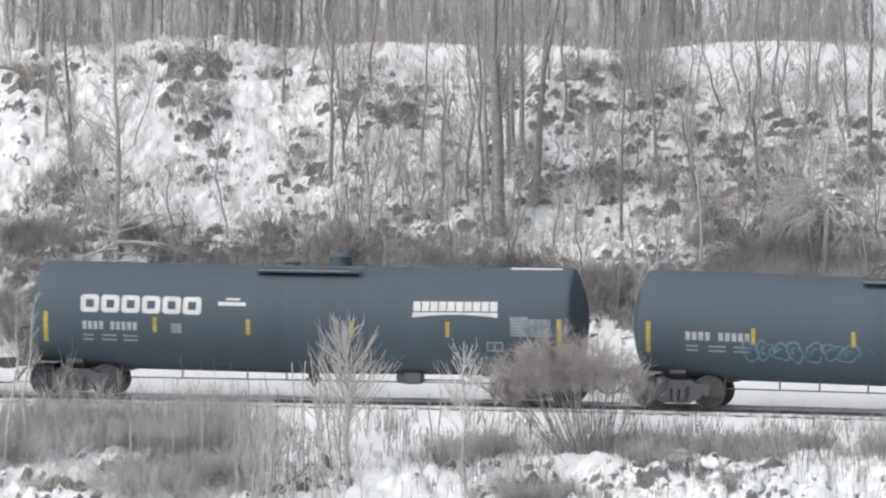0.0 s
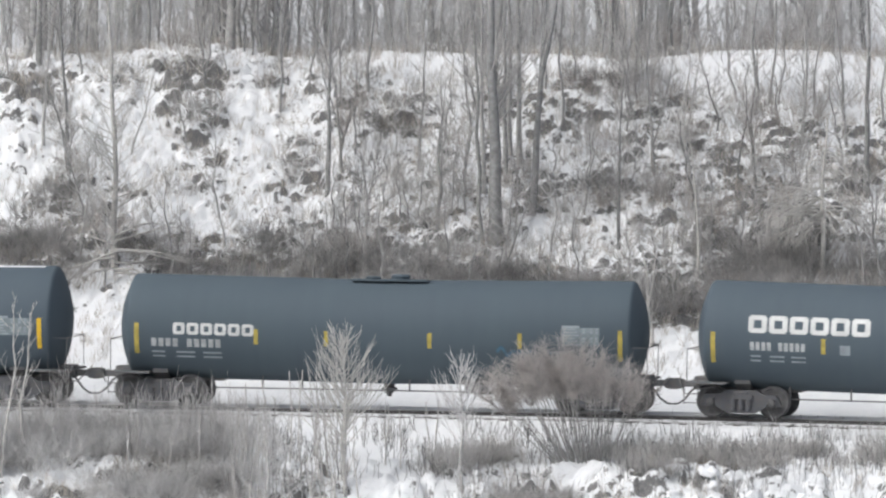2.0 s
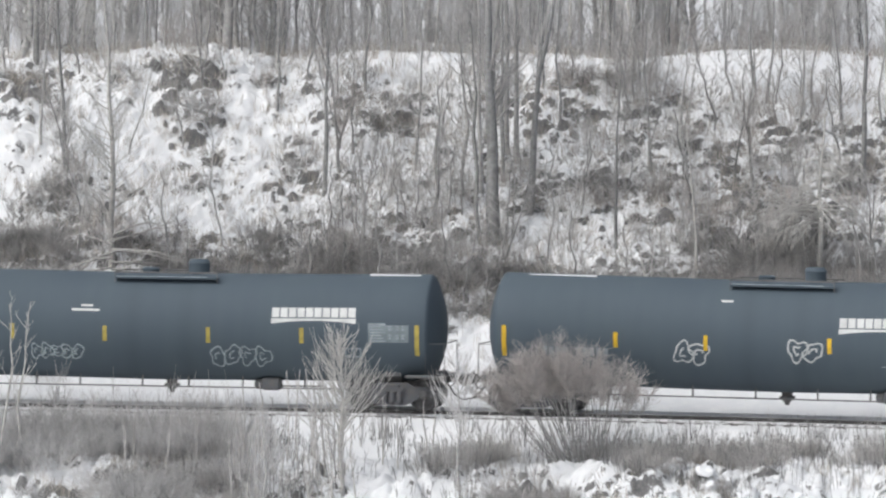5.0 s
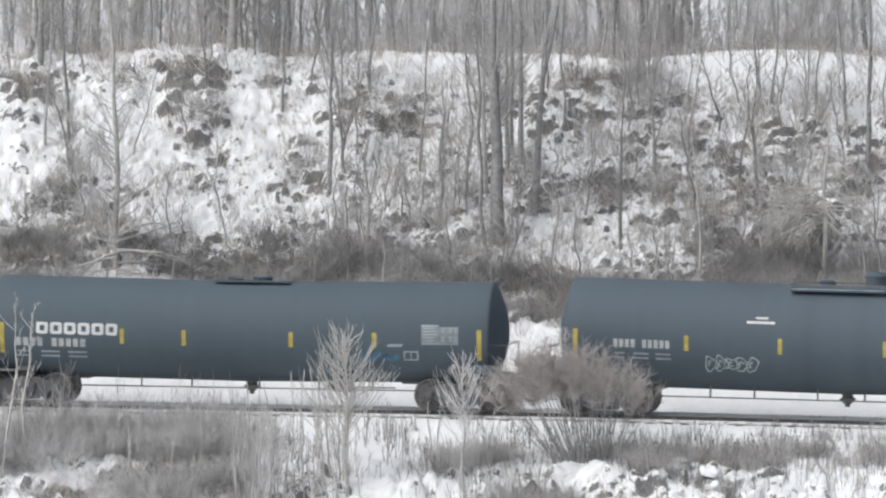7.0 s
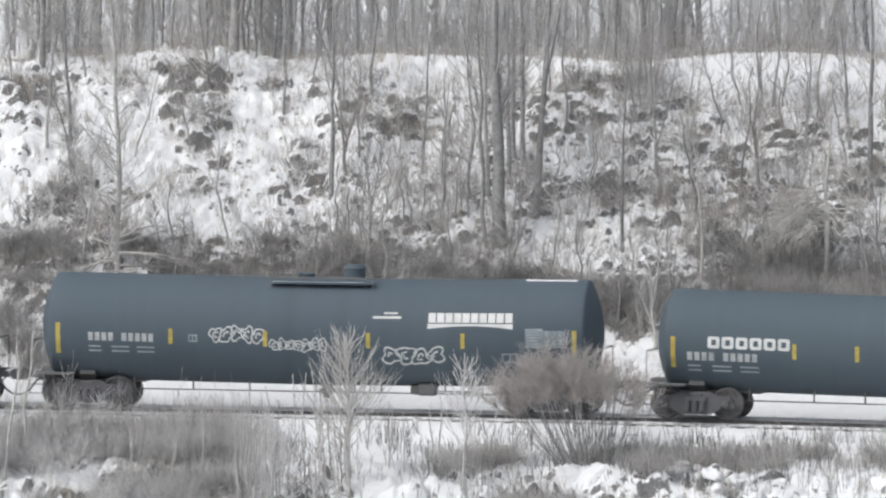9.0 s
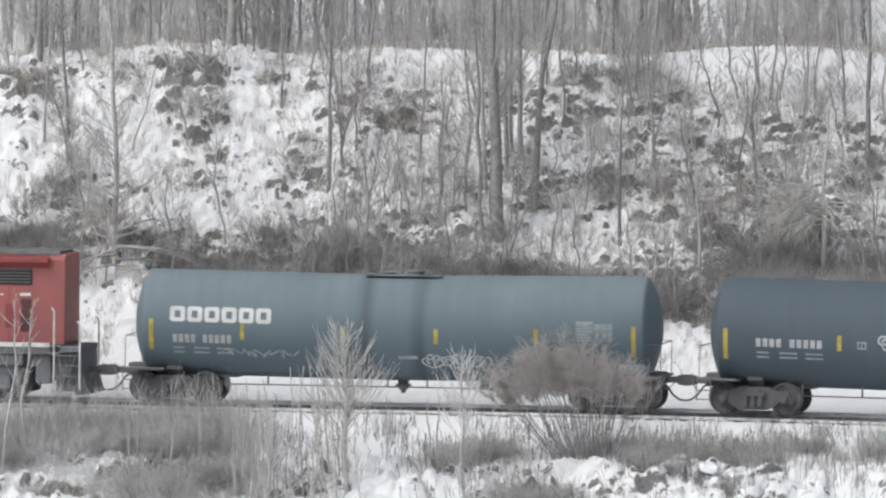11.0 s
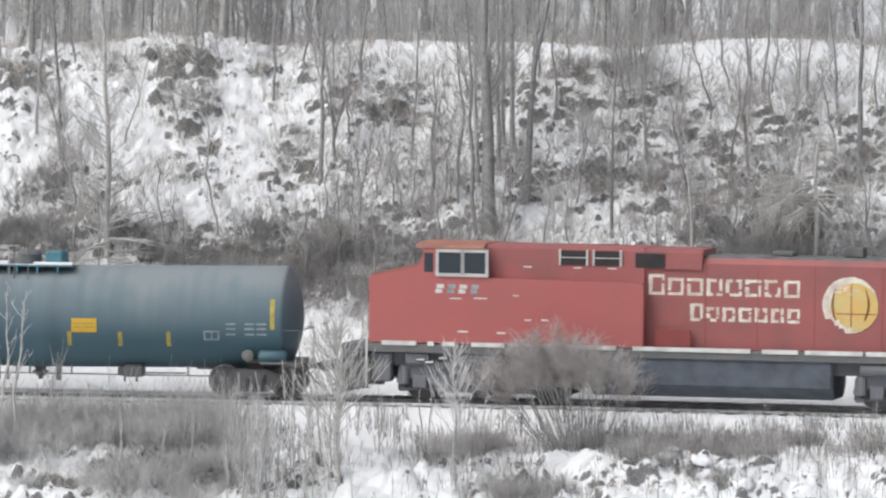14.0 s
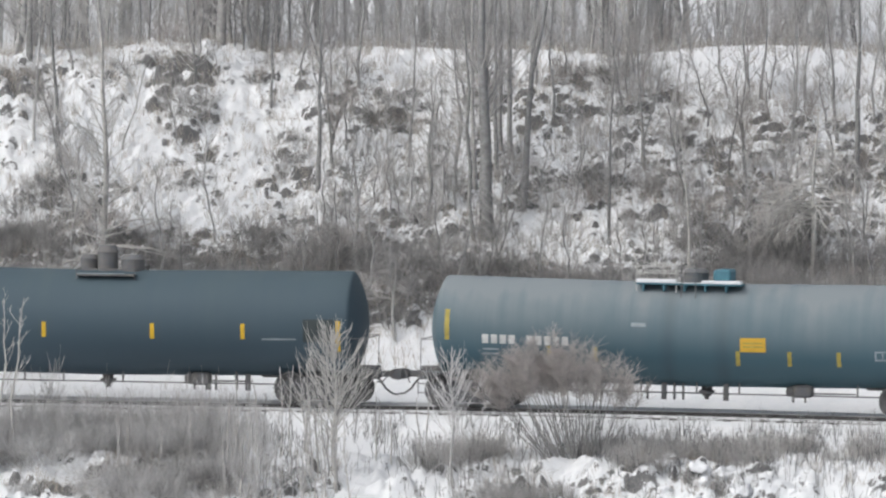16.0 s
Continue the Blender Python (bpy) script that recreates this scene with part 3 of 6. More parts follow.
class Tank:
    def __init__(self, half, rise=0.0):
        self.half, self.mid, self.rad = half, MID + rise / 2 + 0.05, RAD + rise / 2 - 0.05

    def at(self, x, dz, lift=0.004):
        a = math.asin(max(-1.0, min(1.0, (dz - 0.13) / self.rad)))
        return (x, -(self.rad + lift) * math.cos(a), self.mid + sag(x, self.half) + (self.rad + lift) * math.sin(a))

    def top(self, x):
        return self.mid + self.rad + sag(x, self.half)

    def patch(self, sh, x0, x1, d0, d1, lift=0.004, n=3, slant=0.0):
        """A painted or stuck-on oblong that follows the shell."""
        v, f = [], []
        for k in range(n + 1):
            d = d0 + (d1 - d0) * k / n
            v += [self.at(x0 + slant * k / n, d, lift), self.at(x1 + slant * k / n, d, lift)]
        f = [(2 * k, 2 * k + 1, 2 * k + 3, 2 * k + 2) for k in range(n)]
        sh.add(v, f)
        return sh

    def outline(self, sh, x0, x1, d0, d1, w):
        self.patch(sh, x0, x1, d1 - w, d1)
        self.patch(sh, x0, x1, d0, d0 + w)
        self.patch(sh, x0, x0 + w, d0 + w, d1 - w)
        self.patch(sh, x1 - w, x1, d0 + w, d1 - w)
        return sh

    def scrawl(self, x0, x1, d0, d1, seed, w=0.05, turns=9):
        """One running loop of spray paint without meaning."""
        rnd, sh, line = random.Random(seed), Shape(), []
        n = int(turns * 2.6)
        step = (x1 - x0) / n
        knots = []
        for k in range(n + 1):
            d = (d0 + d1) / 2 + (d1 - d0) / 2 * rnd.uniform(0.45, 1.0) * (1 if k % 2 else -1) * rnd.choice((1, 1, 1, 0.3))
            knots.append((x0 + step * k + rnd.uniform(-1.3, 1.3) * step, d))
        steps = n * 5
        for i in range(steps + 1):
            u = i / 5
            k = min(n - 1, int(u))
            f = u - k
            q = [knots[max(0, min(n, j))] for j in (k - 1, k, k + 1, k + 2)]
            line.append(tuple(0.5 * (2 * q[1][c] + (q[2][c] - q[0][c]) * f + (2 * q[0][c] - 5 * q[1][c] + 4 * q[2][c] - q[3][c]) * f * f
                                     + (3 * q[1][c] - q[0][c] - 3 * q[2][c] + q[3][c]) * f ** 3) for c in (0, 1)))
        v = []
        for i, (qx, qd) in enumerate(line):
            ax, ad = line[max(0, i - 1)]
            bx, bd = line[min(steps, i + 1)]
            l = math.hypot(bx - ax, bd - ad) or 1
            nx, nd = -(bd - ad) / l * w / 2, (bx - ax) / l * w / 2
            lift = 0.006 + 0.006 * i / steps
            v += [self.at(qx + nx, qd + nd, lift), self.at(qx - nx, qd - nd, lift)]
        sh.add(v, [(2 * i, 2 * i + 1, 2 * i + 3, 2 * i + 2) for i in range(steps)])
        return sh

    def bubbles(self, x0, x1, d0, d1, n, seed, w=0.05):
        """Swollen outlines of spray paint that lean on one another, without meaning."""
        rnd, sh = random.Random(seed), Shape()
        step = (x1 - x0) / n
        for k in range(n):
            cx, cd = x0 + step * (k + 0.5), (d0 + d1) / 2 + rnd.uniform(-0.08, 0.08) * (d1 - d0)
            rx, rd = step * rnd.uniform(0.52, 0.62), (d1 - d0) * rnd.uniform(0.42, 0.52)
            p1, p2, lobes, m = rnd.uniform(0, 6.283), rnd.uniform(0, 6.283), rnd.choice((2, 3, 3)), 26
            for size, start, end in ((1.0, 0, m), (0.38, rnd.randint(0, 6), rnd.randint(14, 24))):
                v = []
                for i in range(start, end + 1):
                    a = 2 * math.pi * i / m
                    for side in (-0.5, 0.5):
                        q = size * (1 + 0.22 * math.sin(lobes * a + p1) + 0.10 * math.sin(5 * a + p2))
                        v.append(self.at(cx + math.cos(a) * (rx * q + side * w), cd + math.sin(a) * (rd * q + side * w), 0.006 + 0.002 * (k % 3)))
                sh.add(v, [(2 * i, 2 * i + 1, 2 * i + 3, 2 * i + 2) for i in range(end - start)])
        return sh


def shell(t, over=0.20, head=0.38):
    """The tank: a jacketed cylinder with dished heads and rolled knuckles."""
    half, mid, rad = t.half, t.mid, t.rad
    end = half + over
    prof = [(end + 0.10 + head * (1 - (r / (rad - 0.07)) ** 2), r) for r in (0.02, 0.35, 0.7, 1.0, 1.25, 1.42, rad - 0.07)]
    prof += [(end + 0.07, rad - 0.03), (end + 0.03, rad - 0.006), (end, rad)]
    xs = [(-x, r) for x, r in prof] + [(x, rad) for x in np.linspace(-end, end, 25)[1:-1]] + [(x, r) for x, r in prof[::-1]]
    sh, n, v, f = Shape(), 56, [], []
    for x, r in xs:
        c = mid + sag(x, half)
        v += [(x, r * math.cos(2 * math.pi * i / n), c + r * math.sin(2 * math.pi * i / n)) for i in range(n)]
    for k in range(len(xs) - 1):
        f += [(k * n + i, k * n + (i + 1) % n, (k + 1) * n + (i + 1) % n, (k + 1) * n + i) for i in range(n)]
    f += [tuple(range(n))[::-1], tuple(range((len(xs) - 1) * n, len(xs) * n))]
    return sh.add(v, f)


def wheelset_mesh(r, name="wheelset"):
    sh = Shape()
    sh.lathe_y(0, 0, [(-1.14, 0.08), (1.14, 0.08)], 12)
    for s in (-1, 1):
        prof = [(0.69, r + 0.026), (0.72, r + 0.026), (0.735, r + 0.004), (0.83, r - 0.004), (0.835, r - 0.05), (0.80, r - 0.075), (0.775, 0.16),
                (0.84, 0.14), (0.84, 0.09)]
        sh.lathe_y(0, 0, [(s * y, q) for y, q in prof] if s > 0 else [(s * y, q) for y, q in prof], 32)
        sh.lathe_y(0, 0, [(s * 1.06, 0.115), (s * 1.17, 0.115), (s * 1.18, 0.06)], 12)
        for k in range(3):
            a = 2.094 * k
            sh.box(0.07 * math.cos(a) - 0.02, 0.07 * math.cos(a) + 0.02, *sorted((s * 1.17, s * 1.20)), 0.07 * math.sin(a) - 0.02, 0.07 * math.sin(a) + 0.02)
    return sh.mesh(name, WHEEL, True)


CAR_WHEELS = wheelset_mesh(0.457)
ENGINE_WHEELS = wheelset_mesh(0.533)


def truck_mesh():
    """A three-piece freight truck: two cast side frames, springs and the bolster between them."""
    sh = Shape()
    frame_line = [(-1.16, 0.36), (-1.10, 0.60), (-0.92, 0.66), (-0.62, 0.70), (-0.45, 0.80), (0.45, 0.80), (0.62, 0.70), (0.92, 0.66), (1.10, 0.60),
                  (1.16, 0.36), (1.03, 0.34), (1.0, 0.48), (0.78, 0.48), (0.74, 0.34), (0.56, 0.22), (0.38, 0.14), (-0.38, 0.14), (-0.56, 0.22),
                  (-0.74, 0.34), (-0.78, 0.48), (-1.0, 0.48), (-1.03, 0.34)]
    for s in (-1, 1):
        sh.extrude_y(frame_line, *sorted((s * 0.95, s * 1.08)))
        for x in (-0.22, 0.0, 0.22):
            sh.tube([(x, s * 1.10, 0.24), (x, s * 1.10, 0.56)], 0.085, 0.085, 8)
        sh.box(-0.34, 0.34, *sorted((s * 0.98, s * 1.17)), 0.54, 0.66)
        for x in (-0.89, 0.89):
            sh.box(x - 0.16, x + 0.16, *sorted((s * 1.0, s * 1.13)), 0.54, 0.68)
        sh.tube([(-0.55, s * 0.62, 0.42), (0.55, s * 0.62, 0.36)], 0.03, 0.03, 6)
    sh.box(-0.21, 0.21, -1.12, 1.12, 0.50, 0.76, 0.03)
    sh.lathe_x(0, 0.6, [(-0.2, 0.2), (0.2, 0.2)], 10)
    return sh.mesh("truck", TRUCK)


TRUCK_MESH = truck_mesh()


def add_truck(car, x):
    truck = new("truck", TRUCK_MESH)
    truck.parent, truck.matrix_basis = car, pose(x, 0, 0)
    truck["label"] = "rust-dusted cast steel freight truck"
    for dx in (-0.89, 0.89):
        w = new("wheelset", CAR_WHEELS)
        w.parent = truck
        w.matrix_basis = pose(dx, 0, 0.457)
        WHEELSETS.append((w, dx, 0.457, 0.457))


def coupler_shape(s, x):
    """A knuckle coupler at the end x, pointing to the side s, with its cut lever and hanging air hose."""
    sh = Shape()
    sh.box(*sorted((x - s * 0.75, x - s * 0.22)), -0.09, 0.09, 0.80, 0.98, 0.02)
    sh.extrude_y([(x - s * 0.24, 0.76), (x - s * 0.02, 0.72), (x + s * 0.06, 0.80), (x + s * 0.06, 1.0), (x - s * 0.04, 1.05), (x - s * 0.24, 1.02)], -0.17, 0.05)
    sh.box(*sorted((x - s * 0.16, x + s * 0.02)), 0.06, 0.19, 0.76, 1.0, 0.02)
    sh.tube([(x - s * 0.5, -1.25, 0.72), (x - s * 0.42, -0.9, 0.68), (x - s * 0.15, -0.2, 1.0), (x - s * 0.15, -0.05, 1.08)], 0.018)
    sh.tube([(x - s * 0.62, -0.33, 0.78), (x - s * 0.52, -0.33, 0.70), (x - s * 0.36, -0.34, 0.47), (x - s * 0.16, -0.33, 0.33), (x + s * 0.0, -0.32, 0.31)], 0.035, 0.03)
    return sh


def tank_car(name, label, paint, half, reach, kind="long", yellow=None, strips=(), rise=0.0, ends=(-0.62, 0.26), sides=(-0.27, 0.17), group="tank cars of the freight train"):
    """A tank car standing at the origin. half: from its middle to the upright end strips; reach: from its middle to the coupler faces
    at the back and front. Returns the car and its shell."""
    car, t = thing(name, label, "tank car", group), Tank(half, rise)
    yellow = yellow or DULL_YELLOW
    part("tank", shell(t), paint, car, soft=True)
    # end strips and side strips
    for x in (-half, half):
        part("reflector_strip", t.patch(Shape(), x - 0.065, x + 0.065, *ends, 0.012, 4), yellow, car, "yellow reflector strip")
    for x in strips:
        part("reflector_strip", t.patch(Shape(), x - 0.06, x + 0.06, *sides, 0.012), yellow, car, "yellow reflector strip")
    for s, end in ((-1, -reach[0]), (1, reach[1])):
        tx = s * (half - (0.76 if kind == "long" else 0.60))
        add_truck(car, tx)
        sill = Shape()
        sill.box(*sorted((s * (half - 2.4), end - s * 0.6)), -0.33, 0.33, 0.74, 1.12, 0.03)
        sill.extrude_x([(-0.92, 0.98), (-0.55, 0.76), (0.55, 0.76), (0.92, 0.98), (0.85, 1.3), (-0.85, 1.3)], tx - 0.22, tx + 0.22)
        part("stub_sill", sill, STEEL, car, "black steel stub sill and bolster")
        plat = Shape()
        px0, px1 = sorted((s * (half - 0.35), s * (half + 0.85)))
        plat.box(px0, px1, -1.45, 1.45, 0.965, 1.015)
        part("end_platform", plat, STEEL, car)
        # thin grey line along the outer edge of the platform
        part("edge_line", Shape().box(px0 + 0.2, px1 - 0.35, -1.46, -1.42, 1.015, 1.03), PANEL_GREY, car, "thin grey line along the platform edge")
        rail = Shape()
        rx = s * (half + 0.78)
        for y in (-1.35, 1.35):
            rail.tube([(rx, y, 1.0), (rx, y, 1.95)], 0.013)
            rail.tube([(rx - s * 0.55, y, 1.0), (rx - s * 0.55, y, 1.95), (rx, y, 1.95)], 0.012)
        rail.tube([(rx, -1.35, 1.95), (rx, 1.35, 1.95)], 0.018)
        part("end_handrail", rail, STEEL, car)
        lad = Shape()
        lx = s * (half + 0.62)
        for dx in (-0.2, 0.2):
            lad.tube([(lx + dx, -1.48, 0.38), (lx + dx, -1.48, 1.1)], 0.016)
        for z in (0.42, 0.68, 0.94):
            lad.tube([(lx - 0.2, -1.48, z), (lx + 0.2, -1.48, z)], 0.016)
        part("side_step", lad, STEEL, car)
        part("coupler", coupler_shape(s, end), STEEL, car, "knuckle coupler with hanging air hose")
    # brake pipe and its hangers under the belly
    pipe = Shape()
    pipe.tube([(-half + 1.9, -0.62, 0.56), (half - 1.9, -0.62, 0.56)], 0.022)
    x = -half + 2.1
    rnd = random.Random(int(half * 977) + len(label))
    while x < half - 2.0:
        pipe.box(x - 0.02, x + 0.02, -0.66, -0.58, 0.54, 0.92)
        x += rnd.uniform(1.1, 2.0)
    part("brake_pipe", pipe, STEEL, car)
    valve = Shape()
    valve.tube([(0.15, 0, 0.75), (0.15, 0, 0.46)], 0.17, 0.13, 14)
    valve.box(-0.05, 0.35, -0.22, 0.22, 0.55, 0.62, 0.01)
    valve.tube([(0.15, 0, 0.5), (0.15, 0, 0.36)], 0.08, 0.07, 10)
    part("outlet_valve", valve, STEEL, car)
    gear = Shape()
    gx = half * 0.42
    gear.box(gx - 0.28, gx + 0.28, -0.75, -0.25, 0.50, 0.86, 0.06)
    gear.tube([(gx + 0.3, -0.5, 0.62), (gx + 1.5, -0.45, 0.62)], 0.025)
    gear.lathe_x(-0.5, 0.66, [(gx - 0.5, 0.05), (gx - 0.48, 0.13), (gx - 0.3, 0.15), (gx - 0.26, 0.05)], 12)
    part("brake_cylinder", gear, STEEL, car)
    if kind != "long":
        res = Shape()
        x0, x1 = half - 0.45, half + 0.42
        res.lathe_x(-1.18, 1.17, [(x0, 0.05), (x0 + 0.03, 0.15), (x0 + 0.1, 0.2), (x1 - 0.1, 0.2), (x1 - 0.03, 0.15), (x1, 0.05)], 16)
        part("air_reservoir", res, paint, car, soft=True)
        res2 = Shape()
        res2.lathe_y(half - 0.75, 1.2, [(-1.32, 0.06), (-1.28, 0.17), (-1.05, 0.17), (-1.0, 0.06)], 14)
        part("brake_valve", res2, STEEL, car)
    return car, t


def hangers(car, xs):
    """Brackets and handbrake rods that hang below the belly."""
    for k, x in enumerate(xs):
        w = 0.075 if k % 3 == 1 else 0.028
        part("bracket", Shape().box(x - w, x + w, -0.62, -0.54, 0.36, 0.84), STEEL, car)


def top_gear(car, t, paint, x0, x1, house, lattice=False, slim=False):
    """The walkway beside the manway, and the housing over the valves."""
    top = t.top((x0 + x1) / 2)
    y0, y1, z0 = (-0.55, -0.05, top - 0.02) if slim else (-0.95, -0.32, top - (0.03 if lattice else 0.14))
    plank = Shape().box(x0, x1, y0, y1, z0, z0 + 0.05)
    for x in np.arange(x0 + 0.2, x1, 0.6):
        plank.box(x - 0.02, x + 0.02, y0 + (0.0 if lattice else 0.25), y1 - 0.05, z0 - (0.18 if lattice else 0.10), z0)
    part("walkway", plank, TEAL_METAL if lattice else paint, car)
    if not slim:
        # snow on the lattice walkway; elsewhere a pale strip painted as the edge's glint
        part("walkway_edge", Shape().box(x0 + 0.05, x1 - 0.3, y0 - 0.01, y0 + 0.06, z0 + 0.05, z0 + 0.075, 0.008), SNOW_CAP if lattice else DIM_WHITE, car, "pale strip of snow and painted glint along the walkway edge")
    for hx, w, h in house:
        hs = Shape()
        hs.tube([(hx, 0, top - 0.12), (hx, 0, top + h * 0.72)], w / 2, w / 2, 20)
        hs.tube([(hx, 0, top + h * 0.72), (hx, 0, top + h)], w / 2 + 0.03, w / 2 - 0.06, 20)
        part("valve_housing", hs, UNDERFRAME if lattice else paint, car)
    if slim:
        return
    if lattice:
        part("walkway_snow", Shape().box(x1 - 1.16, x1, -0.98, -0.7, z0 + 0.05, z0 + 0.14, 0.02), SNOW_CAP, car, "snow lying on the walkway")
        for a, b in ((x0, x0 + 1.16),):
            for y in (-0.92, 0.92):
                for x in (a, b):
                    part("railing_post", Shape().tube([(x, y, top - 0.25), (x, y, top + 0.50)], 0.016), ALU, car)
                for z in (0.50, 0.30):
                    part("railing_bar", Shape().tube([(a, y, top + z), (b, y, top + z)], 0.016), ALU, car)
            for x in (a, b):
                part("railing_bar", Shape().tube([(x, -0.92, top + 0.50), (x, 0.92, top + 0.50)], 0.016), UNDERFRAME, car)
            part("walkway_snow", Shape().box(a, b, -0.98, -0.7, z0 + 0.05, z0 + 0.16, 0.02), SNOW_CAP, car, "snow lying on the walkway")
        for x in (x0 + 1.32, x1 - 1.32):
            part("ladder_post", Shape().tube([(x, -1.0, top - 0.42), (x, -0.95, top - 0.1), (x, -0.95, top + (0.62 if x < 0 else 0.25))], 0.018), UNDERFRAME, car)
        return
    h, r = 0.06, 0.014
    rails = Shape()
    for y in (-0.92, 0.92):
        for x in (x0, x1):
            rails.tube([(x, y, top - 0.25), (x, y, top + h)], r)
        for z in (h, h * 0.55):
            rails.tube([(x0, y, top + z), (x1, y, top + z)], r)
    for x in (x0, x1):
        rails.tube([(x, -0.92, top + h), (x, 0.92, top + h)], r)
    part("top_handrail", rails, STEEL, car)


def cells(car, t, name, mat, label, x0, x1, d0, d1, n, gap=0.2, skip=()):
    """A row of plain oblong marks, each a part of its own."""
    w = (x1 - x0) / n
    for k in range(n):
        if k not in skip:
            part(name, t.patch(Shape(), x0 + w * (k + gap / 2), x0 + w * (k + 1 - gap / 2), d0, d1), mat, car, label)


def owner_mark(car, t, x0, x1, d0, d1):
    """A row of plain wide rings with cut corners."""
    w, h = (x1 - x0) / 6, d1 - d0
    st, cut = 0.27 * h, 0.10 * h
    for k in range(6):
        a, b, sh = x0 + w * k + 0.03, x0 + w * (k + 1) - 0.03, Shape()
        for e0, e1, inner in ((d1, d1 - cut, d1 - st), (d0, d0 + cut, d0 + st)):
            t.patch(sh, a + cut, b - cut, *sorted((e0, e1)), n=1)
            t.patch(sh, a, b, *sorted((e1, inner)), n=1)
        t.patch(sh, a, a + st * 1.15, d0 + st, d1 - st)
        t.patch(sh, b - st * 1.15, b, d0 + st, d1 - st)
        part("owner_mark", sh, WHITE, car, "white block mark")


def number_bars(car, t, x0, x1, d0, d1, rows=((-0.42, -0.37), (-0.55, -0.50)), faint=NUMBER_WHITE):
    cells(car, t, "number_bar", faint, "white stencilled bar", x0, x1, d0 + 0.03, d1 - 0.03, 10, 0.3, (4,))
    for a, b in rows:
        for u0, u1 in ((0.02, 0.2), (0.36, 0.62), (0.74, 1.0)):
            part("weight_bar", t.patch(Shape(), x0 + (x1 - x0) * u0, x0 + (x1 - x0) * u1, a, b, n=1), DIM_WHITE, car, "faint stencilled bar")


def shipper_mark(car, t, x0, x1, d0, d1):
    """White block marks over a stripe arched on its lower side."""
    sh, w, h = Shape(), x1 - x0, d1 - d0
    cells(car, t, "shipper_mark", WHITE, "white block mark", x0, x1, d0 + 0.36 * h, d1 - 0.1 * h, 10, 0.14)
    n = 16
    v = []
    for k in range(n + 1):
        u = k / n
        v += [t.at(x0 + w * u, d0 + 0.17 * h * (1 - (2 * u - 1) ** 2)), t.at(x0 + w * u, d0 + 0.30 * h)]
    sh.add(v, [(2 * k, 2 * k + 1, 2 * k + 3, 2 * k + 2) for k in range(n)])
    part("shipper_stripe", sh, WHITE, car, "white stripe arched below")


def info_panel(car, t, x0, x1, d0, d1):
    part("stencil_panel", t.patch(Shape(), x0, x1, d0, d1), PANEL_GREY, car, "grey stencil panel")
    rows = Shape()
    for k in range(6):
        d = d0 + (d1 - d0) * (k + 0.5) / 6
        t.patch(rows, x0 + 0.05, x0 + 0.5 - 0.06 * (k % 3), d - 0.02, d + 0.02, 0.007, 1)
        if k not in (0, 3):
            for u in (0.62, 0.84, 1.0):
                if x0 + u < x1:
                    t.patch(rows, x0 + u - 0.03, min(x1 - 0.04, x0 + u + 0.05), d - 0.03, d + 0.03, 0.007, 1)
    t.patch(rows, x0, x0 + 0.5, d1 - 0.01, d1 + 0.06, 0.006, 1)
    tagged(part("panel_bars", rows, DIM_WHITE, car, "rows of faded bars"), kind="stuff")


def small_frame(car, t, x0, x1, d0, d1):
    sh = t.outline(Shape(), x0, x1, d0, d1, 0.045)
    t.patch(sh, (x0 + x1) / 2 - 0.02, (x0 + x1) / 2 + 0.02, d0 + 0.045, d1 - 0.045)
    part("placard_frame", sh, DIM_WHITE, car, "pale outlined placard frame")


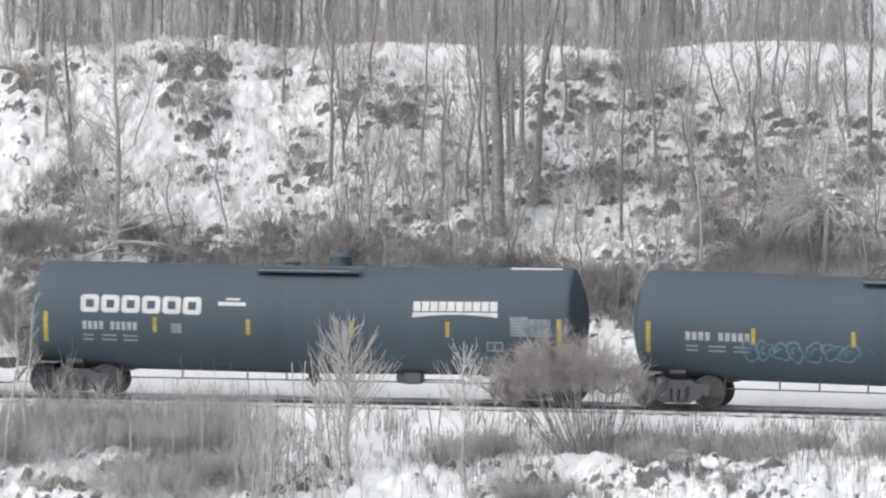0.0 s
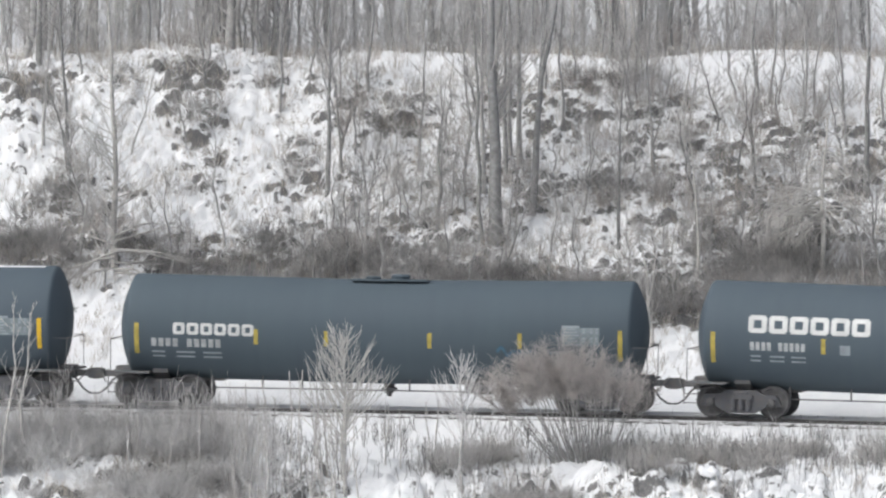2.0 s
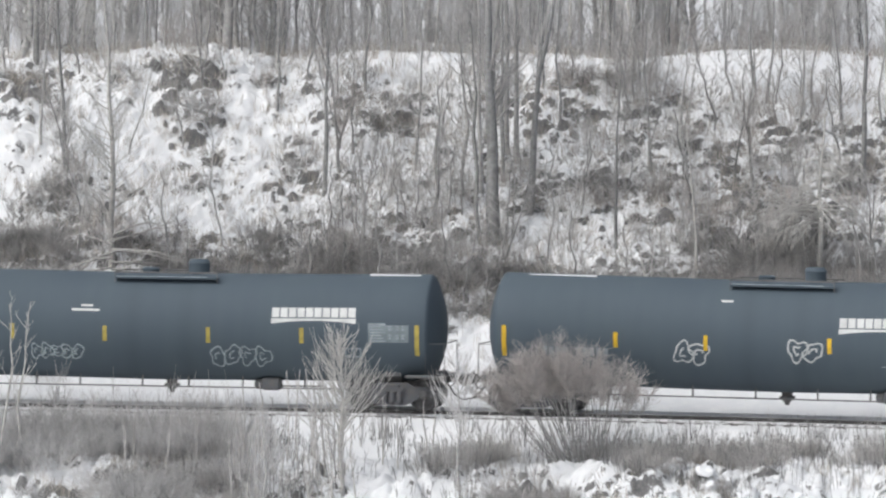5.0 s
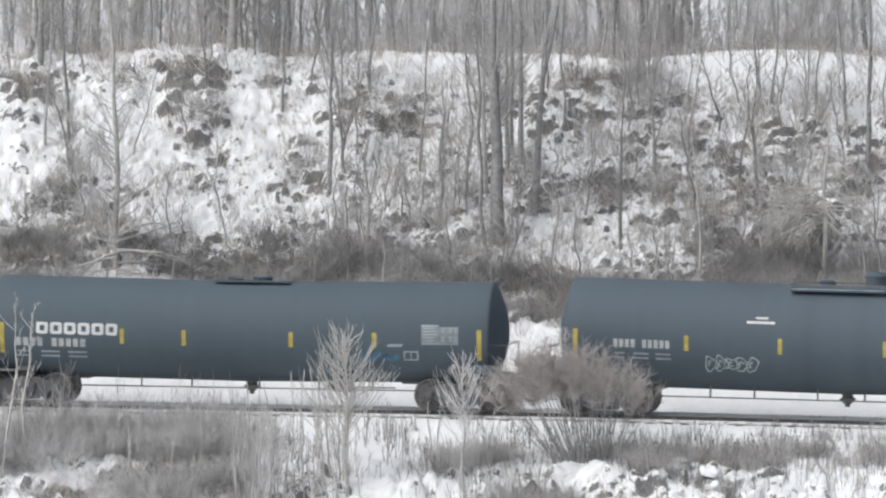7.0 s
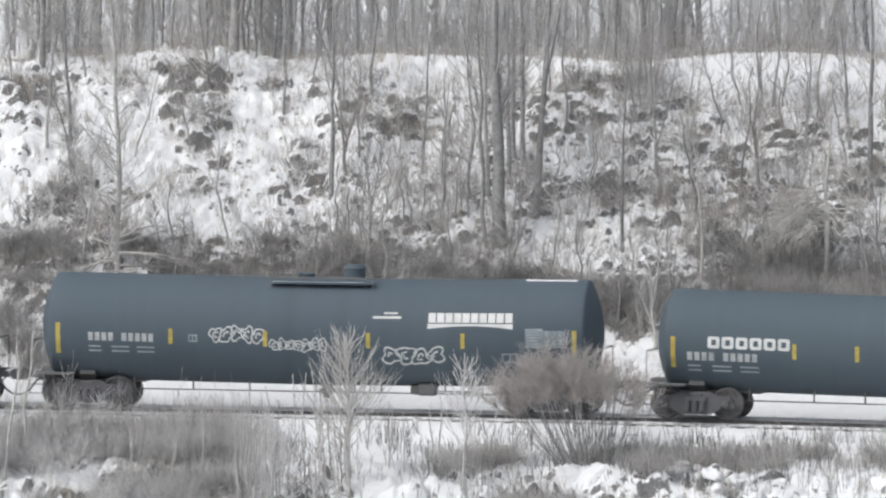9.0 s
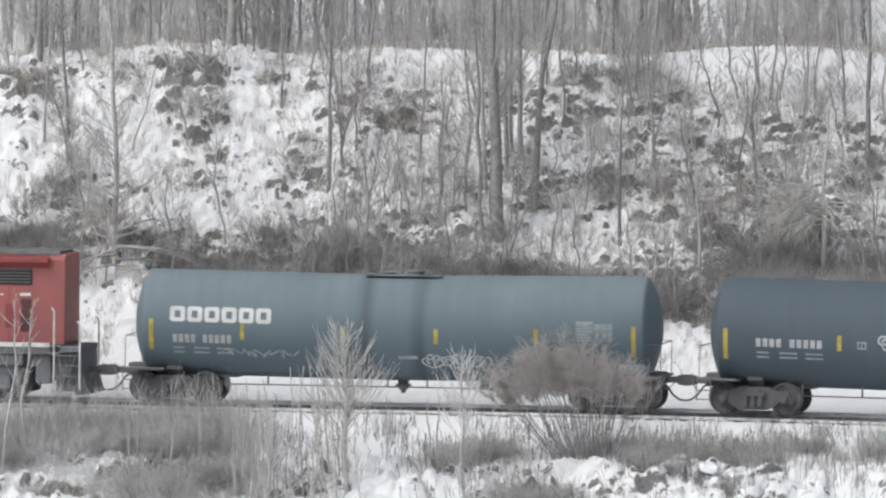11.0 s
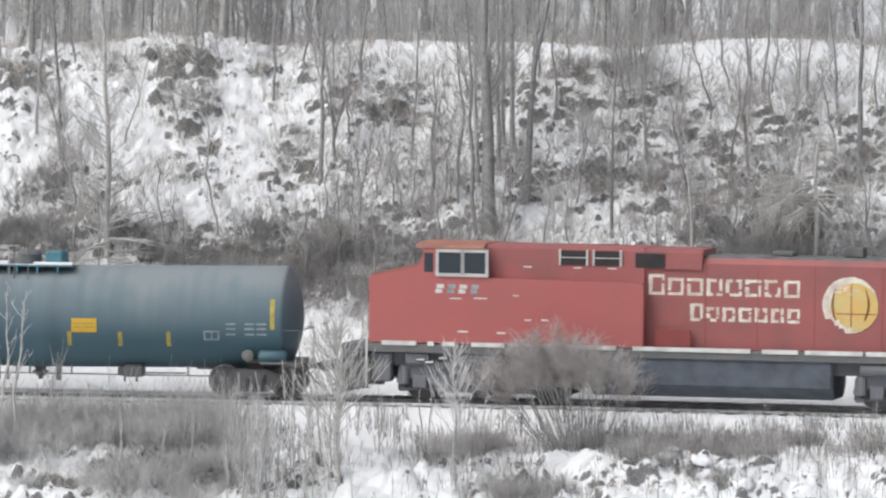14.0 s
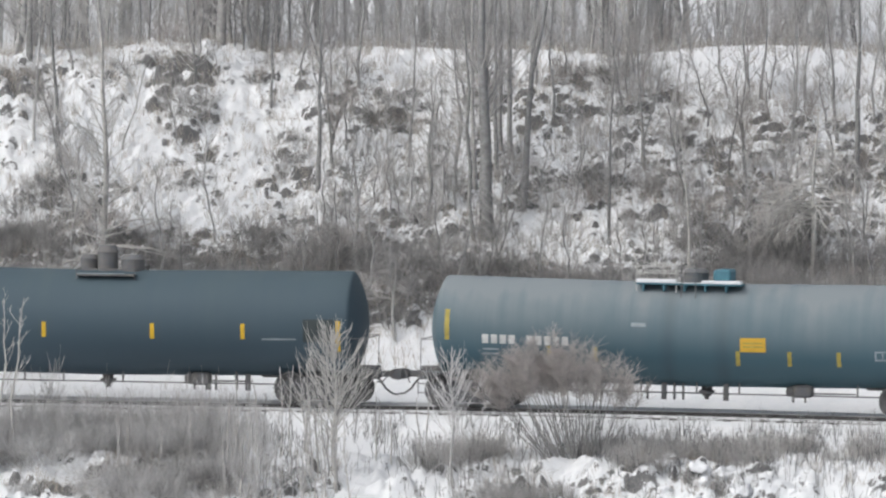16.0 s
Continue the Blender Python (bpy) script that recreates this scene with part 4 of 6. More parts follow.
def build_train():
    """Builds all vehicles at the origin and returns (vehicle, where its middle stands on the track at the start)."""
    px = 60.4
    made = []

    def place(car, u):
        made.append((car, (u - 770.4) / px))

    def long_car(label, half, u, reach, strips, number, owner=False, shipper=-4.25, yellow=None, number_mat=NUMBER_WHITE, rise=0.05, drop=0.0):
        car, t = tank_car("tank_car", label, DARK_BLUE, half, reach, "long", yellow, strips, rise)
        top_gear(car, t, DARK_BLUE, -1.4, 1.6, [(0.92, 0.62, 0.42), (-0.5, 0.5, 0.16)])
        number_bars(car, t, *number, -0.26 - drop, 0.04 - drop, ((-0.42 - drop, -0.37 - drop), (-0.55 - drop, -0.50 - drop)), number_mat)
        if owner:
            owner_mark(car, t, -6.5, -2.9, 0.27, 0.77)
        if shipper:
            shipper_mark(car, t, half + shipper, half + shipper + 2.47, 0.29, 0.80)
            info_panel(car, t, half - 1.42, half - 0.24, -0.24, 0.26)
            small_frame(car, t, half - 2.1, half - 1.62, -0.68, -0.40)
        part("top_snow", Shape().box(half - 1.55, half - 0.05, -0.35, -0.12, t.top(half) - 0.075, t.top(half) - 0.01, 0.01), SNOW_CAP, car, "strip of snow on the tank top")
        place(car, u)
        return car, t

    car, t = long_car("dark blue-grey tank car with light blue spray-painted scrawl", 7.49, 1600.0, (8.84, 8.9), (-4.42, -1.52, 1.48, 4.26), (-6.43, -4.5), shipper=0)
    part("graffiti", t.bubbles(-4.75, -3.0, -0.74, -0.22, 4, 3, 0.07), GRAFFITI_BLUE, car, "light blue spray-paint scrawl")
    part("graffiti", t.bubbles(-2.9, -1.4, -0.70, -0.2, 3, 13, 0.06), GRAFFITI_BLUE, car, "light blue spray-paint scrawl")
    part("graffiti", t.scrawl(-4.6, -0.8, -0.66, -0.3, 4, 0.04, 7), GRAFFITI_SMEAR, car, "thin blue spray-paint line")
    top = MID + RAD
    cage = Shape()
    for y in (-0.8, 0.8):
        cage.tube([(-1.35, y, top - 0.1), (-1.05, y, top + 0.3), (-0.6, y, top + 0.42), (1.2, y, top + 0.42), (1.4, y, top - 0.1)], 0.025)
    part("guard_rail", cage, STEEL, car)

    car, t = long_car("dark blue-grey tank car with large white block marks", 7.49, 532.5, (8.86, 8.84), (-4.28, -1.55, 1.48, 4.26), (-6.43, -4.79), owner=True)
    two = Shape()
    t.patch(two, -2.22, -1.81, 0.71, 0.77, n=1)
    t.patch(two, -2.44, -1.63, 0.55, 0.66, n=1)
    part("notice_bars", two, WHITE, car, "two white stencilled bars")
    part("test_plate", t.patch(Shape(), -3.8, -3.5, -0.28, 0.0), DIM_WHITE, car, "pale test plate")

    def short_car(label, paint, half, u, reach, owner, number, strips, ring=(0.30, -0.04), rise=0.0):
        car, t = tank_car("tank_car", label, paint, half, reach, "short", None, strips, rise)
        top_gear(car, t, paint, -0.9, 1.3, [(0.45, 0.55, 0.16), (-0.35, 0.45, 0.10)], slim=True)
        owner_mark(car, t, *owner, ring[1], ring[0])
        number_bars(car, t, *number, -0.43, -0.13, ((-0.58, -0.53), (-0.71, -0.66)))
        info_panel(car, t, half - 1.68, half - 0.6, -0.18, 0.34)
        small_frame(car, t, half - 2.2, half - 1.77, -0.64, -0.36)
        place(car, u)
        return car, t

    car, t = short_car("dark slate tank car with small white block marks", SLATE, 7.04, -515.0, (8.47, 8.45), (-6.0, -3.58), (-6.64, -4.55), (-3.54, -1.49, 1.52, 4.14), rise=-0.04)
    part("graffiti", t.scrawl(3.6, 4.4, -0.5, -0.2, 8, 0.08, 3), GRAFFITI_SMEAR, car, "faint blue spray-paint mark")

    car, t = long_car("dark blue-grey tank car with bright yellow strips and spray-painted scrawl", 7.86, -1587.5, (9.17, 9.29), (-4.6, -1.98, 1.6, 4.53),
                      (-6.78, -4.8), shipper=-6.0, yellow=YELLOW, number_mat=DIM_WHITE, rise=0.14, drop=0.31)
    part("top_snow", Shape().box(-7.4, -5.4, -0.35, -0.12, t.top(-6.4) - 0.065, t.top(-6.4) - 0.01, 0.01), SNOW_CAP, car, "strip of snow on the tank top")
    part("pale_stroke", t.patch(Shape(), 3.1, 4.1, -0.64, -0.61, n=1), DIM_WHITE, car)
    part("graffiti", t.bubbles(-2.85, -1.95, -0.62, -0.02, 2, 21, 0.055), GRAFFITI_WHITE, car, "white spray-paint scrawl")
    part("graffiti", t.bubbles(0.45, 1.35, -0.5, 0.06, 2, 23, 0.06), GRAFFITI_WHITE, car, "white spray-paint scrawl")
    part("notice_bars", t.patch(Shape(), -1.6, -1.25, 1.12, 1.18, n=1), WHITE, car)

    car, t = long_car("dark blue-grey tank car with a pale spray-painted tag", 7.54, -2675.5, (8.99, 8.85), (-4.3, -1.58, 1.45, 4.18), (-6.45, -4.77))
    part("graffiti", t.bubbles(1.5, 3.25, -0.9, -0.38, 4, 31, 0.045), GRAFFITI_PALE, car, "pale spray-paint tag")
    part("graffiti", t.bubbles(-3.75, -2.25, -0.82, -0.44, 5, 33, 0.045), GRAFFITI_PALE, car, "pale spray-paint tag")
    two = Shape()
    t.patch(two, -2.3, -1.95, 0.71, 0.77, n=1)
    t.patch(two, -2.56, -1.75, 0.58, 0.65, n=1)
    part("notice_bars", two, WHITE, car)

    car, t = short_car("dark slate tank car with white block marks", SLATE, 6.98, -3727.5, (8.46, 8.43), (-6.0, -3.55), (-6.6, -4.5), (-3.45, -1.63, 1.5, 3.93), rise=-0.14)
    smear = t.scrawl(3.62, 4.5, -0.66, -0.42, 9, 0.16, 3)
    part("graffiti", smear, GRAFFITI_SMEAR, car, "blue spray-paint smear")
    part("notice_bars", t.patch(Shape(), 4.3, 4.72, -0.24, -0.16, n=1, slant=0.05), DIM_WHITE, car)

    car, t = long_car("dark blue-grey tank car covered with white spray-painted tags", 7.53, -4783.0, (8.92, 9.01), (-4.22, -1.45, 1.55, 4.3), (-6.67, -4.7))
    part("graffiti", t.bubbles(-3.05, -1.5, -0.16, 0.26, 5, 41, 0.05), GRAFFITI_WHITE, car, "white spray-paint tag")
    part("graffiti", t.bubbles(-1.3, 0.35, -0.36, -0.04, 7, 43, 0.045), GRAFFITI_WHITE, car, "white spray-paint tag")
    part("graffiti", t.bubbles(2.0, 3.75, -0.72, -0.25, 4, 47, 0.06), GRAFFITI_WHITE, car, "white spray-paint tag")
    small_frame(car, t, -3.70, -3.44, -0.2, 0.02)
    two = Shape()
    t.patch(two, 2.0, 2.4, 0.71, 0.76, n=1)
    t.patch(two, 1.68, 2.5, 0.58, 0.65, n=1)
    part("notice_bars", two, WHITE, car)

    car, t = short_car("pale blue-grey tank car with white block marks", PALE_BLUE, 7.02, -5830.0, (8.5, 8.41), (-6.5, -3.48), (-6.41, -4.65), (-4.35, -1.42, 1.3, 4.2), (0.64, 0.20))
    part("graffiti", t.scrawl(-5.0, -2.8, -0.78, -0.55, 51, 0.04, 9), GRAFFITI_PALE, car, "faint pale scrawl")
    part("graffiti", t.bubbles(0.95, 2.85, -0.97, -0.60, 7, 53, 0.04), GRAFFITI_WHITE, car, "white spray-paint tag")
    part("notice_bars", t.patch(Shape(), 0.2, 0.75, -0.72, -0.62, n=1), DIM_WHITE, car)

    made.append((locomotive(), (-7031.5 - 770.4) / px))

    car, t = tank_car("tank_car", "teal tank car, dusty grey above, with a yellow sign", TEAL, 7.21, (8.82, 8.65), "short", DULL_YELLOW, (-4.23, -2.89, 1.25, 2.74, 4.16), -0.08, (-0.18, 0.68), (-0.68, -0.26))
    top_gear(car, t, TEAL, -1.8, 1.25, [(-0.2, 0.7, 0.42)], lattice=True)
    part("faded_notice", t.patch(Shape(), -1.85, -1.42, 0.37, 0.48), DIM_WHITE, car, "faded pale notice")
    seat = Shape()
    seat.box(0.42, 0.92, -0.85, 0.2, t.top(0.6) + 0.02, t.top(0.6) + 0.42, 0.05)
    part("gauge_box", seat, TEAL_METAL, car, "teal gauge box on the platform")
    number_bars(car, t, -6.22, -3.63, -0.28, 0.04, ((-0.44, -0.39), (-0.57, -0.52)), WHITE)
    part("notice_sign", t.patch(Shape(), 1.32, 2.06, -0.28, 0.12, 0.015), SIGN_YELLOW, car, "yellow notice sign")
    lines = Shape()
    t.patch(lines, 1.40, 1.98, -0.05, -0.01, 0.02, 1)
    t.patch(lines, 1.40, 1.98, -0.15, -0.11, 0.02, 1)
    part("sign_bars", lines, DULL_YELLOW, car)
    for x in (5.85, 6.4, 6.75):
        for d in (0.0, -0.14, -0.30):
            part("stencil_bar", t.patch(Shape(), x, x + 0.28, d - 0.055, d, n=1), DIM_WHITE, car, "faded stencilled bar")
    small_frame(car, t, 5.2, 5.65, -0.5, -0.22)
    hangers(car, (-1.48, -1.0, -0.7, -0.44, 0.8, 2.75, 3.1))
    place(car, -8241.5)

    car, t = tank_car("tank_car", "dark teal-blue tank car with bright yellow strips", NAVY_TEAL, 7.12, (8.6, 8.74), "short", YELLOW, (-4.5, -1.49, 1.69, 4.34))
    top_gear(car, t, STEEL, -0.65, 1.05, [(-0.45, 0.5, 0.45), (0.1, 0.6, 0.72), (0.85, 0.7, 0.45)])
    part("stencil_bars", t.patch(Shape(), 4.9, 5.9, -0.30, -0.25, n=1), DIM_WHITE, car)
    hangers(car, (2.8, 3.2, 3.43, 4.04, 4.37, 5.48))
    part("side_panel", t.patch(Shape(), 6.1, 6.98, -0.35, 0.3), DARK_PANEL, car, "dark green-grey panel")
    dia = Shape()
    dia.add([t.at(6.9, -1.12, 0.02), t.at(7.08, -0.95, 0.02), t.at(6.9, -0.78, 0.02), t.at(6.72, -0.95, 0.02)], [(0, 1, 2, 3)])
    part("placard", dia, PLACARD_PINK, car, "small pale diamond placard")
    place(car, -9302.0)
    return made


def locomotive():
    eng = thing("locomotive", "faded red diesel locomotive with cream marks and golden emblem", "locomotive")
    body = Shape()
    body.box(-10.0, 10.25, -1.5, 1.5, 1.36, 1.64, 0.03)
    part("frame", body, STEEL, eng)
    cabside = Shape()
    cabside.extrude_y([(-9.96, 1.66), (-9.98, 3.46), (-9.86, 3.56), (-8.52, 3.88), (-8.34, 4.42), (-6.6, 4.42), (-6.5, 3.56), (-1.99, 3.50), (-1.95, 3.4), (-1.95, 1.66)], -1.52, 1.52)
    part("cab_and_cabinet", cabside, RED, eng, "faded red cab and equipment cabinet")
    roof = Shape()
    roof.extrude_x([(-1.56, 4.40), (1.5, 4.40), (1.42, 4.50), (0.9, 4.56), (-0.9, 4.56), (-1.5, 4.48)], -8.62, -6.62, 0.03)
    part("cab_roof", roof, ROOF_RED, eng, "paler red cab roof")
    nose = Shape()
    nose.extrude_y([(-9.97, 3.475), (-9.86, 3.568), (-8.54, 3.885), (-8.52, 3.93), (-9.88, 3.625), (-10.0, 3.50)], -1.44, 1.47)
    part("nose_top", nose, ROOF_RED, eng, "paler red nose top")
    upper = Shape()
    upper.extrude_x([(-1.22, 3.45), (1.22, 3.45), (1.22, 4.42), (1.0, 4.52), (-1.0, 4.52), (-1.22, 4.42)], -6.63, -1.97, 0.02)
    upper.extrude_x([(-1.2, 3.92), (1.2, 3.92), (1.2, 4.40), (1.0, 4.50), (-1.0, 4.50), (-1.2, 4.40)], -2.0, -0.3, 0.02)
    part("blower_housing", upper, HOOD_RED, eng, "soot-darkened red blower housing")
    hood = Shape()
    hood.extrude_x([(-1.12, 1.66), (1.12, 1.66), (1.12, 4.1), (1.0, 4.26), (-1.0, 4.26), (-1.12, 4.1)], -2.0, 10.27, 0.03)
    part("engine_hood", hood, HOOD_RED, eng, "faded red engine hood")
    for x in (-0.2, 1.3, 2.95, 4.9, 7.3, 8.6):
        part("door_seam", Shape().box(x - 0.012, x + 0.012, -1.128, -1.11, 1.75, 4.05), DARK_RED, eng)
    top = Shape()
    top.extrude_x([(-0.98, 4.24), (0.98, 4.24), (0.9, 4.33), (-0.9, 4.33)], -0.28, 5.0, 0.03)
    top.extrude_x([(-1.05, 4.24), (1.05, 4.24), (0.98, 4.36), (-0.98, 4.36)], 5.05, 10.1, 0.03)
    top.box(3.66, 4.22, -0.4, 0.3, 4.33, 4.62, 0.03)
    top.box(1.6, 2.2, -0.5, 0.5, 4.33, 4.46, 0.03)
    part("roof_gear", top, ROOF_GREY, eng, "sooty grey roof gear")
    wings = Shape()
    for s in (-1, 1):
        wings.extrude_x([(s * 1.10, 3.84), (s * 1.36, 4.02), (s * 1.36, 4.12), (s * 1.1, 4.2)], 5.4, 9.8, 0.02)
    part("radiator_wing", wings, DARK_RED, eng, "overhanging radiator wings")

    def plate(name, x0, x1, z0, z1, mat, y=-1.12, d=0.03, label=""):
        return part(name, Shape().box(x0, x1, y - d, y + 0.02, z0, z1, 0.008), mat, eng, label)

    for x0, x1, z0, z1 in ((6.35, 7.75, 3.36, 3.82), (7.82, 9.28, 3.36, 3.82)):
        g = plate("radiator_grille", x0, x1, z0, z1, GRILLE, label="dark radiator grille")
        slats = Shape()
        for z in np.arange(z0 + 0.06, z1, 0.09):
            slats.box(x0 + 0.04, x1 - 0.04, -1.168, -1.148, z, z + 0.025)
        part("slats", slats, STEEL, g)
    # louvre openings are thin solid plates in darker reds
    for x0, x1, z0, z1 in ((5.5, 5.92, 2.6, 2.97), (6.1, 6.56, 2.6, 2.97), (5.5, 5.92, 2.02, 2.43), (6.1, 6.56, 2.02, 2.43), (6.75, 7.12, 2.12, 2.84),
                           (7.35, 7.9, 1.9, 2.2), (8.08, 8.32, 2.05, 2.95), (8.5, 8.76, 2.1, 2.8), (8.95, 9.26, 2.0, 2.95)):
        plate("louvre", x0, x1, z0, z1, DARK_RED if x0 in (7.35, 8.5) else LOUVRE_RED, d=0.018, label="dark louvred opening")
    for x0, x1, z0, z1 in ((7.45, 7.75, 3.0, 3.12), (8.93, 9.25, 3.03, 3.12), (7.05, 7.2, 3.08, 3.13), (8.05, 8.2, 3.05, 3.1), (8.35, 8.45, 3.05, 3.09)):
        plate("white_label", x0, x1, z0, z1, SILL_WHITE, d=0.022)
    for x0, x1, z0, z1 in ((-7.6, -7.25, 2.93, 2.97), (-6.9, -6.5, 2.95, 2.99), (-5.75, -5.58, 3.05, 3.09), (-5.4, -5.2, 2.35, 2.4), (-4.92, -4.7, 2.36, 2.41),
                           (-7.35, -7.05, 1.98, 2.03), (-6.2, -5.95, 1.96, 2.02), (-1.2, -0.95, 2.0, 2.15)):
        plate("white_label", x0, x1, z0, z1, SILL_WHITE, y=-1.52 if x0 < -1.66 else -1.12, d=0.012)
    plate("battery_box", -1.62, -0.6, 1.7, 2.2, DARK_RED, y=-1.3, d=0.1, label="red battery box on the walkway")
    # cab windows
    for k, (x0, x1) in enumerate(((-7.93, -7.28), (-7.18, -6.56))):
        w = part("side_window", Shape().box(x0, x1, -1.545, -1.50, 3.68, 4.28, 0.01), GLASS, eng, "dark sliding cab window")
        fr = Shape()
        fr.box(x0 - 0.09, x1 + 0.09, -1.57, -1.52, 4.28, 4.37)
        fr.box(x0 - 0.09, x1 + 0.09, -1.57, -1.52, 3.58, 3.68)
        fr.box(x0 - 0.09, x0, -1.57, -1.52, 3.68, 4.28)
        fr.box(x1, x1 + 0.09, -1.57, -1.52, 3.68, 4.28)
        part("window_frame", fr, ALU, w, "bare metal window frame")
    plate("front_quarter_window", -8.36, -8.1, 3.7, 4.25, GLASS, y=-1.52, d=0.015, label="small dark quarter window")
    for x0, x1 in ((-4.42, -3.66), (-3.44, -2.68)):
        g = plate("blower_grille", x0, x1, 3.98, 4.40, GRILLE, y=-1.22, label="dark blower intake")
        fr = Shape()
        for x in (x0 - 0.05, x1 - 0.02):
            fr.box(x, x + 0.06, -1.28, -1.22, 3.96, 4.43)
        fr.box(x0, x1, -1.27, -1.25, 4.18, 4.21)
        part("grille_frame", fr, ALU, g)
    plate("exhaust_vent", -2.25, -1.4, 3.95, 4.36, GRILLE, y=-1.22, d=0.015, label="dark vent")
    for x in (-5.42, -3.95, -2.95):
        plate("white_label", x - 0.1, x + 0.15, 3.88, 3.92, SILL_WHITE, y=-1.22, d=0.012)
    # block marks of the railway, number bars, emblem
    chips = random.Random(808)
    for x0, x1, z0, z1, n in ((-1.92, 2.56, 3.18, 3.77, 8), (-0.70, 2.57, 2.45, 2.96, 7)):
        w = (x1 - x0) / n
        for k in range(n):
            a, b, sh = x0 + w * k + 0.05, x0 + w * (k + 1) - 0.05, Shape()
            top = z1 if k == 0 else z1 - 0.10
            us = [a, a + 0.11] + [a + 0.11 + (b - a - 0.19) * j / 3 for j in (1, 2)] + [b - 0.08, b]
            vs = [z0, z0 + 0.085] + [z0 + 0.085 + (top - z0 - 0.17) * j / 5 for j in range(1, 5)] + [top - 0.085, top]
            grid = [(u + chips.uniform(-0.014, 0.014), -1.126, v + chips.uniform(-0.012, 0.012)) for v in vs for u in us]
            kept = [(i, j) for j in range(7) for i in range(5) if (i in (0, 4) or j in (0, 6)) and chips.random() > 0.09]
            sh.add(grid, [(j * 6 + i, j * 6 + i + 1, j * 6 + i + 7, j * 6 + i + 6) for i, j in kept])
            part("block_mark", sh, CREAM, eng, "worn cream block mark")
    for k in range(4):
        a = -8.02 + 0.34 * k
        nb = Shape().box(a, a + 0.2, -1.535, -1.515, 3.10, 3.22).box(a + 0.03, a + 0.25, -1.535, -1.515, 3.24, 3.36)
        part("number_bar", nb, SILL_WHITE if k in (0, 2) else DIM_WHITE, eng, "worn pale bar")
    def flaked(cx, cz, r, gap, y, seed):
        """A painted round whose edge has flaked away over the angles of gap."""
        rnd, ring = random.Random(seed), []
        for i in range(72):
            deg = i * 5
            q = r * (0.80 + 0.16 * rnd.random() if gap[0] < deg < gap[1] else 1 - 0.03 * rnd.random())
            ring.append((cx + q * math.cos(radians(deg)), cz + q * math.sin(radians(deg))))
        return Shape().extrude_y(ring, y - 0.008, y)

    ex, ez = 3.97, 3.00
    emblem = part("emblem", flaked(ex, ez, 0.82, (212, 258), -1.130, 5), CREAM, eng, "round worn golden emblem with a pale rim")
    part("emblem_field", flaked(ex + 0.12, ez - 0.05, 0.70, (205, 262), -1.141, 6), GOLD, emblem)
    for sx, bow in ((-1, 0.10), (1, 0.13)):
        arc = [(ex + sx * (0.44 + bow * math.sin(math.pi * k / 8)), ez + 0.48 - 0.115 * k) for k in range(9)]
        inner = [(x - sx * 0.07 * math.sin(math.pi * (k + 1) / 11), z) for k, (x, z) in enumerate(arc)]
        part("emblem_figure", Shape().extrude_y(arc + inner[::-1], -1.158, -1.147), BROWN_INK, emblem, "brown curved stroke")
    specks = Shape()
    rnd = random.Random(14)
    for k in range(16):
        x, z = ex + rnd.uniform(-0.55, 0.15), ez + rnd.uniform(0.28, 0.55)
        specks.box(x, x + rnd.uniform(0.04, 0.12), -1.160, -1.147, z, z + rnd.uniform(0.03, 0.07))
    tagged(part("emblem_chips", specks, CREAM, emblem, "flaking pale paint"), kind="stuff")
    seams = Shape().box(ex + 0.02, ex + 0.045, -1.156, -1.147, ez - 0.62, ez + 0.62).box(ex - 0.4, ex + 0.75, -1.156, -1.147, ez - 0.26, ez - 0.235)
    part("emblem_seams", seams, DARK_RED, emblem)
    # white stripe along the sill, worn into pieces
    for x0, x1 in ((-9.58, -8.57), (-8.23, -8.05), (-7.8, -7.42), (-6.95, -5.97), (-5.85, -5.2), (-5.0, -2.72), (-2.24, 1.17), (1.5, 2.55), (2.75, 4.4), (4.5, 6.1),
                   (6.18, 6.87), (8.17, 9.25), (9.35, 9.9)):
        part("sill_stripe", Shape().box(x0, x1, -1.55, -1.49, 1.575, 1.70), SILL_WHITE, eng, "white reflective stripe")
    # fuel tank and gear between the trucks
    tank = Shape()
    tank.extrude_x([(-0.9, 0.26), (0.9, 0.26), (1.42, 0.62), (1.42, 1.36), (-1.42, 1.36), (-1.42, 0.62)], -3.5, 3.52, 0.05)
    part("fuel_tank", tank, FUEL_NAVY, eng, "dusty navy fuel tank")
    gear = Shape()
    for y in (-1.32, 1.32):
        gear.lathe_x(y, 1.17, [(-5.3, 0.05), (-5.25, 0.17), (-4.1, 0.17), (-4.05, 0.05)], 12)
        gear.lathe_x(y, 1.17, [(4.3, 0.05), (4.35, 0.17), (5.5, 0.17), (5.55, 0.05)], 12)
        gear.box(-9.9, -9.35, *sorted((y * 0.98, y * 0.55)), 0.5, 1.36, 0.04)
        gear.box(9.45, 9.9, *sorted((y * 0.98, y * 0.55)), 0.5, 1.36, 0.04)
        gear.box(-8.9, -8.2, *sorted((y * 1.05, y * 0.8)), 1.02, 1.36, 0.04)
        gear.box(-7.4, -6.1, *sorted((y * 1.05, y * 0.8)), 1.08, 1.36, 0.04)
        gear.box(6.2, 7.6, *sorted((y * 1.05, y * 0.8)), 1.08, 1.36, 0.04)
        gear.box(8.3, 9.1, *sorted((y * 1.05, y * 0.8)), 1.02, 1.36, 0.04)
    # added filler box: gaps under the frame show a lit face, not deep shade
    gear.box(-9.6, 9.6, -1.04, 1.04, 0.98, 1.36)
    part("air_reservoir", gear, ENGINE_GEAR, eng)
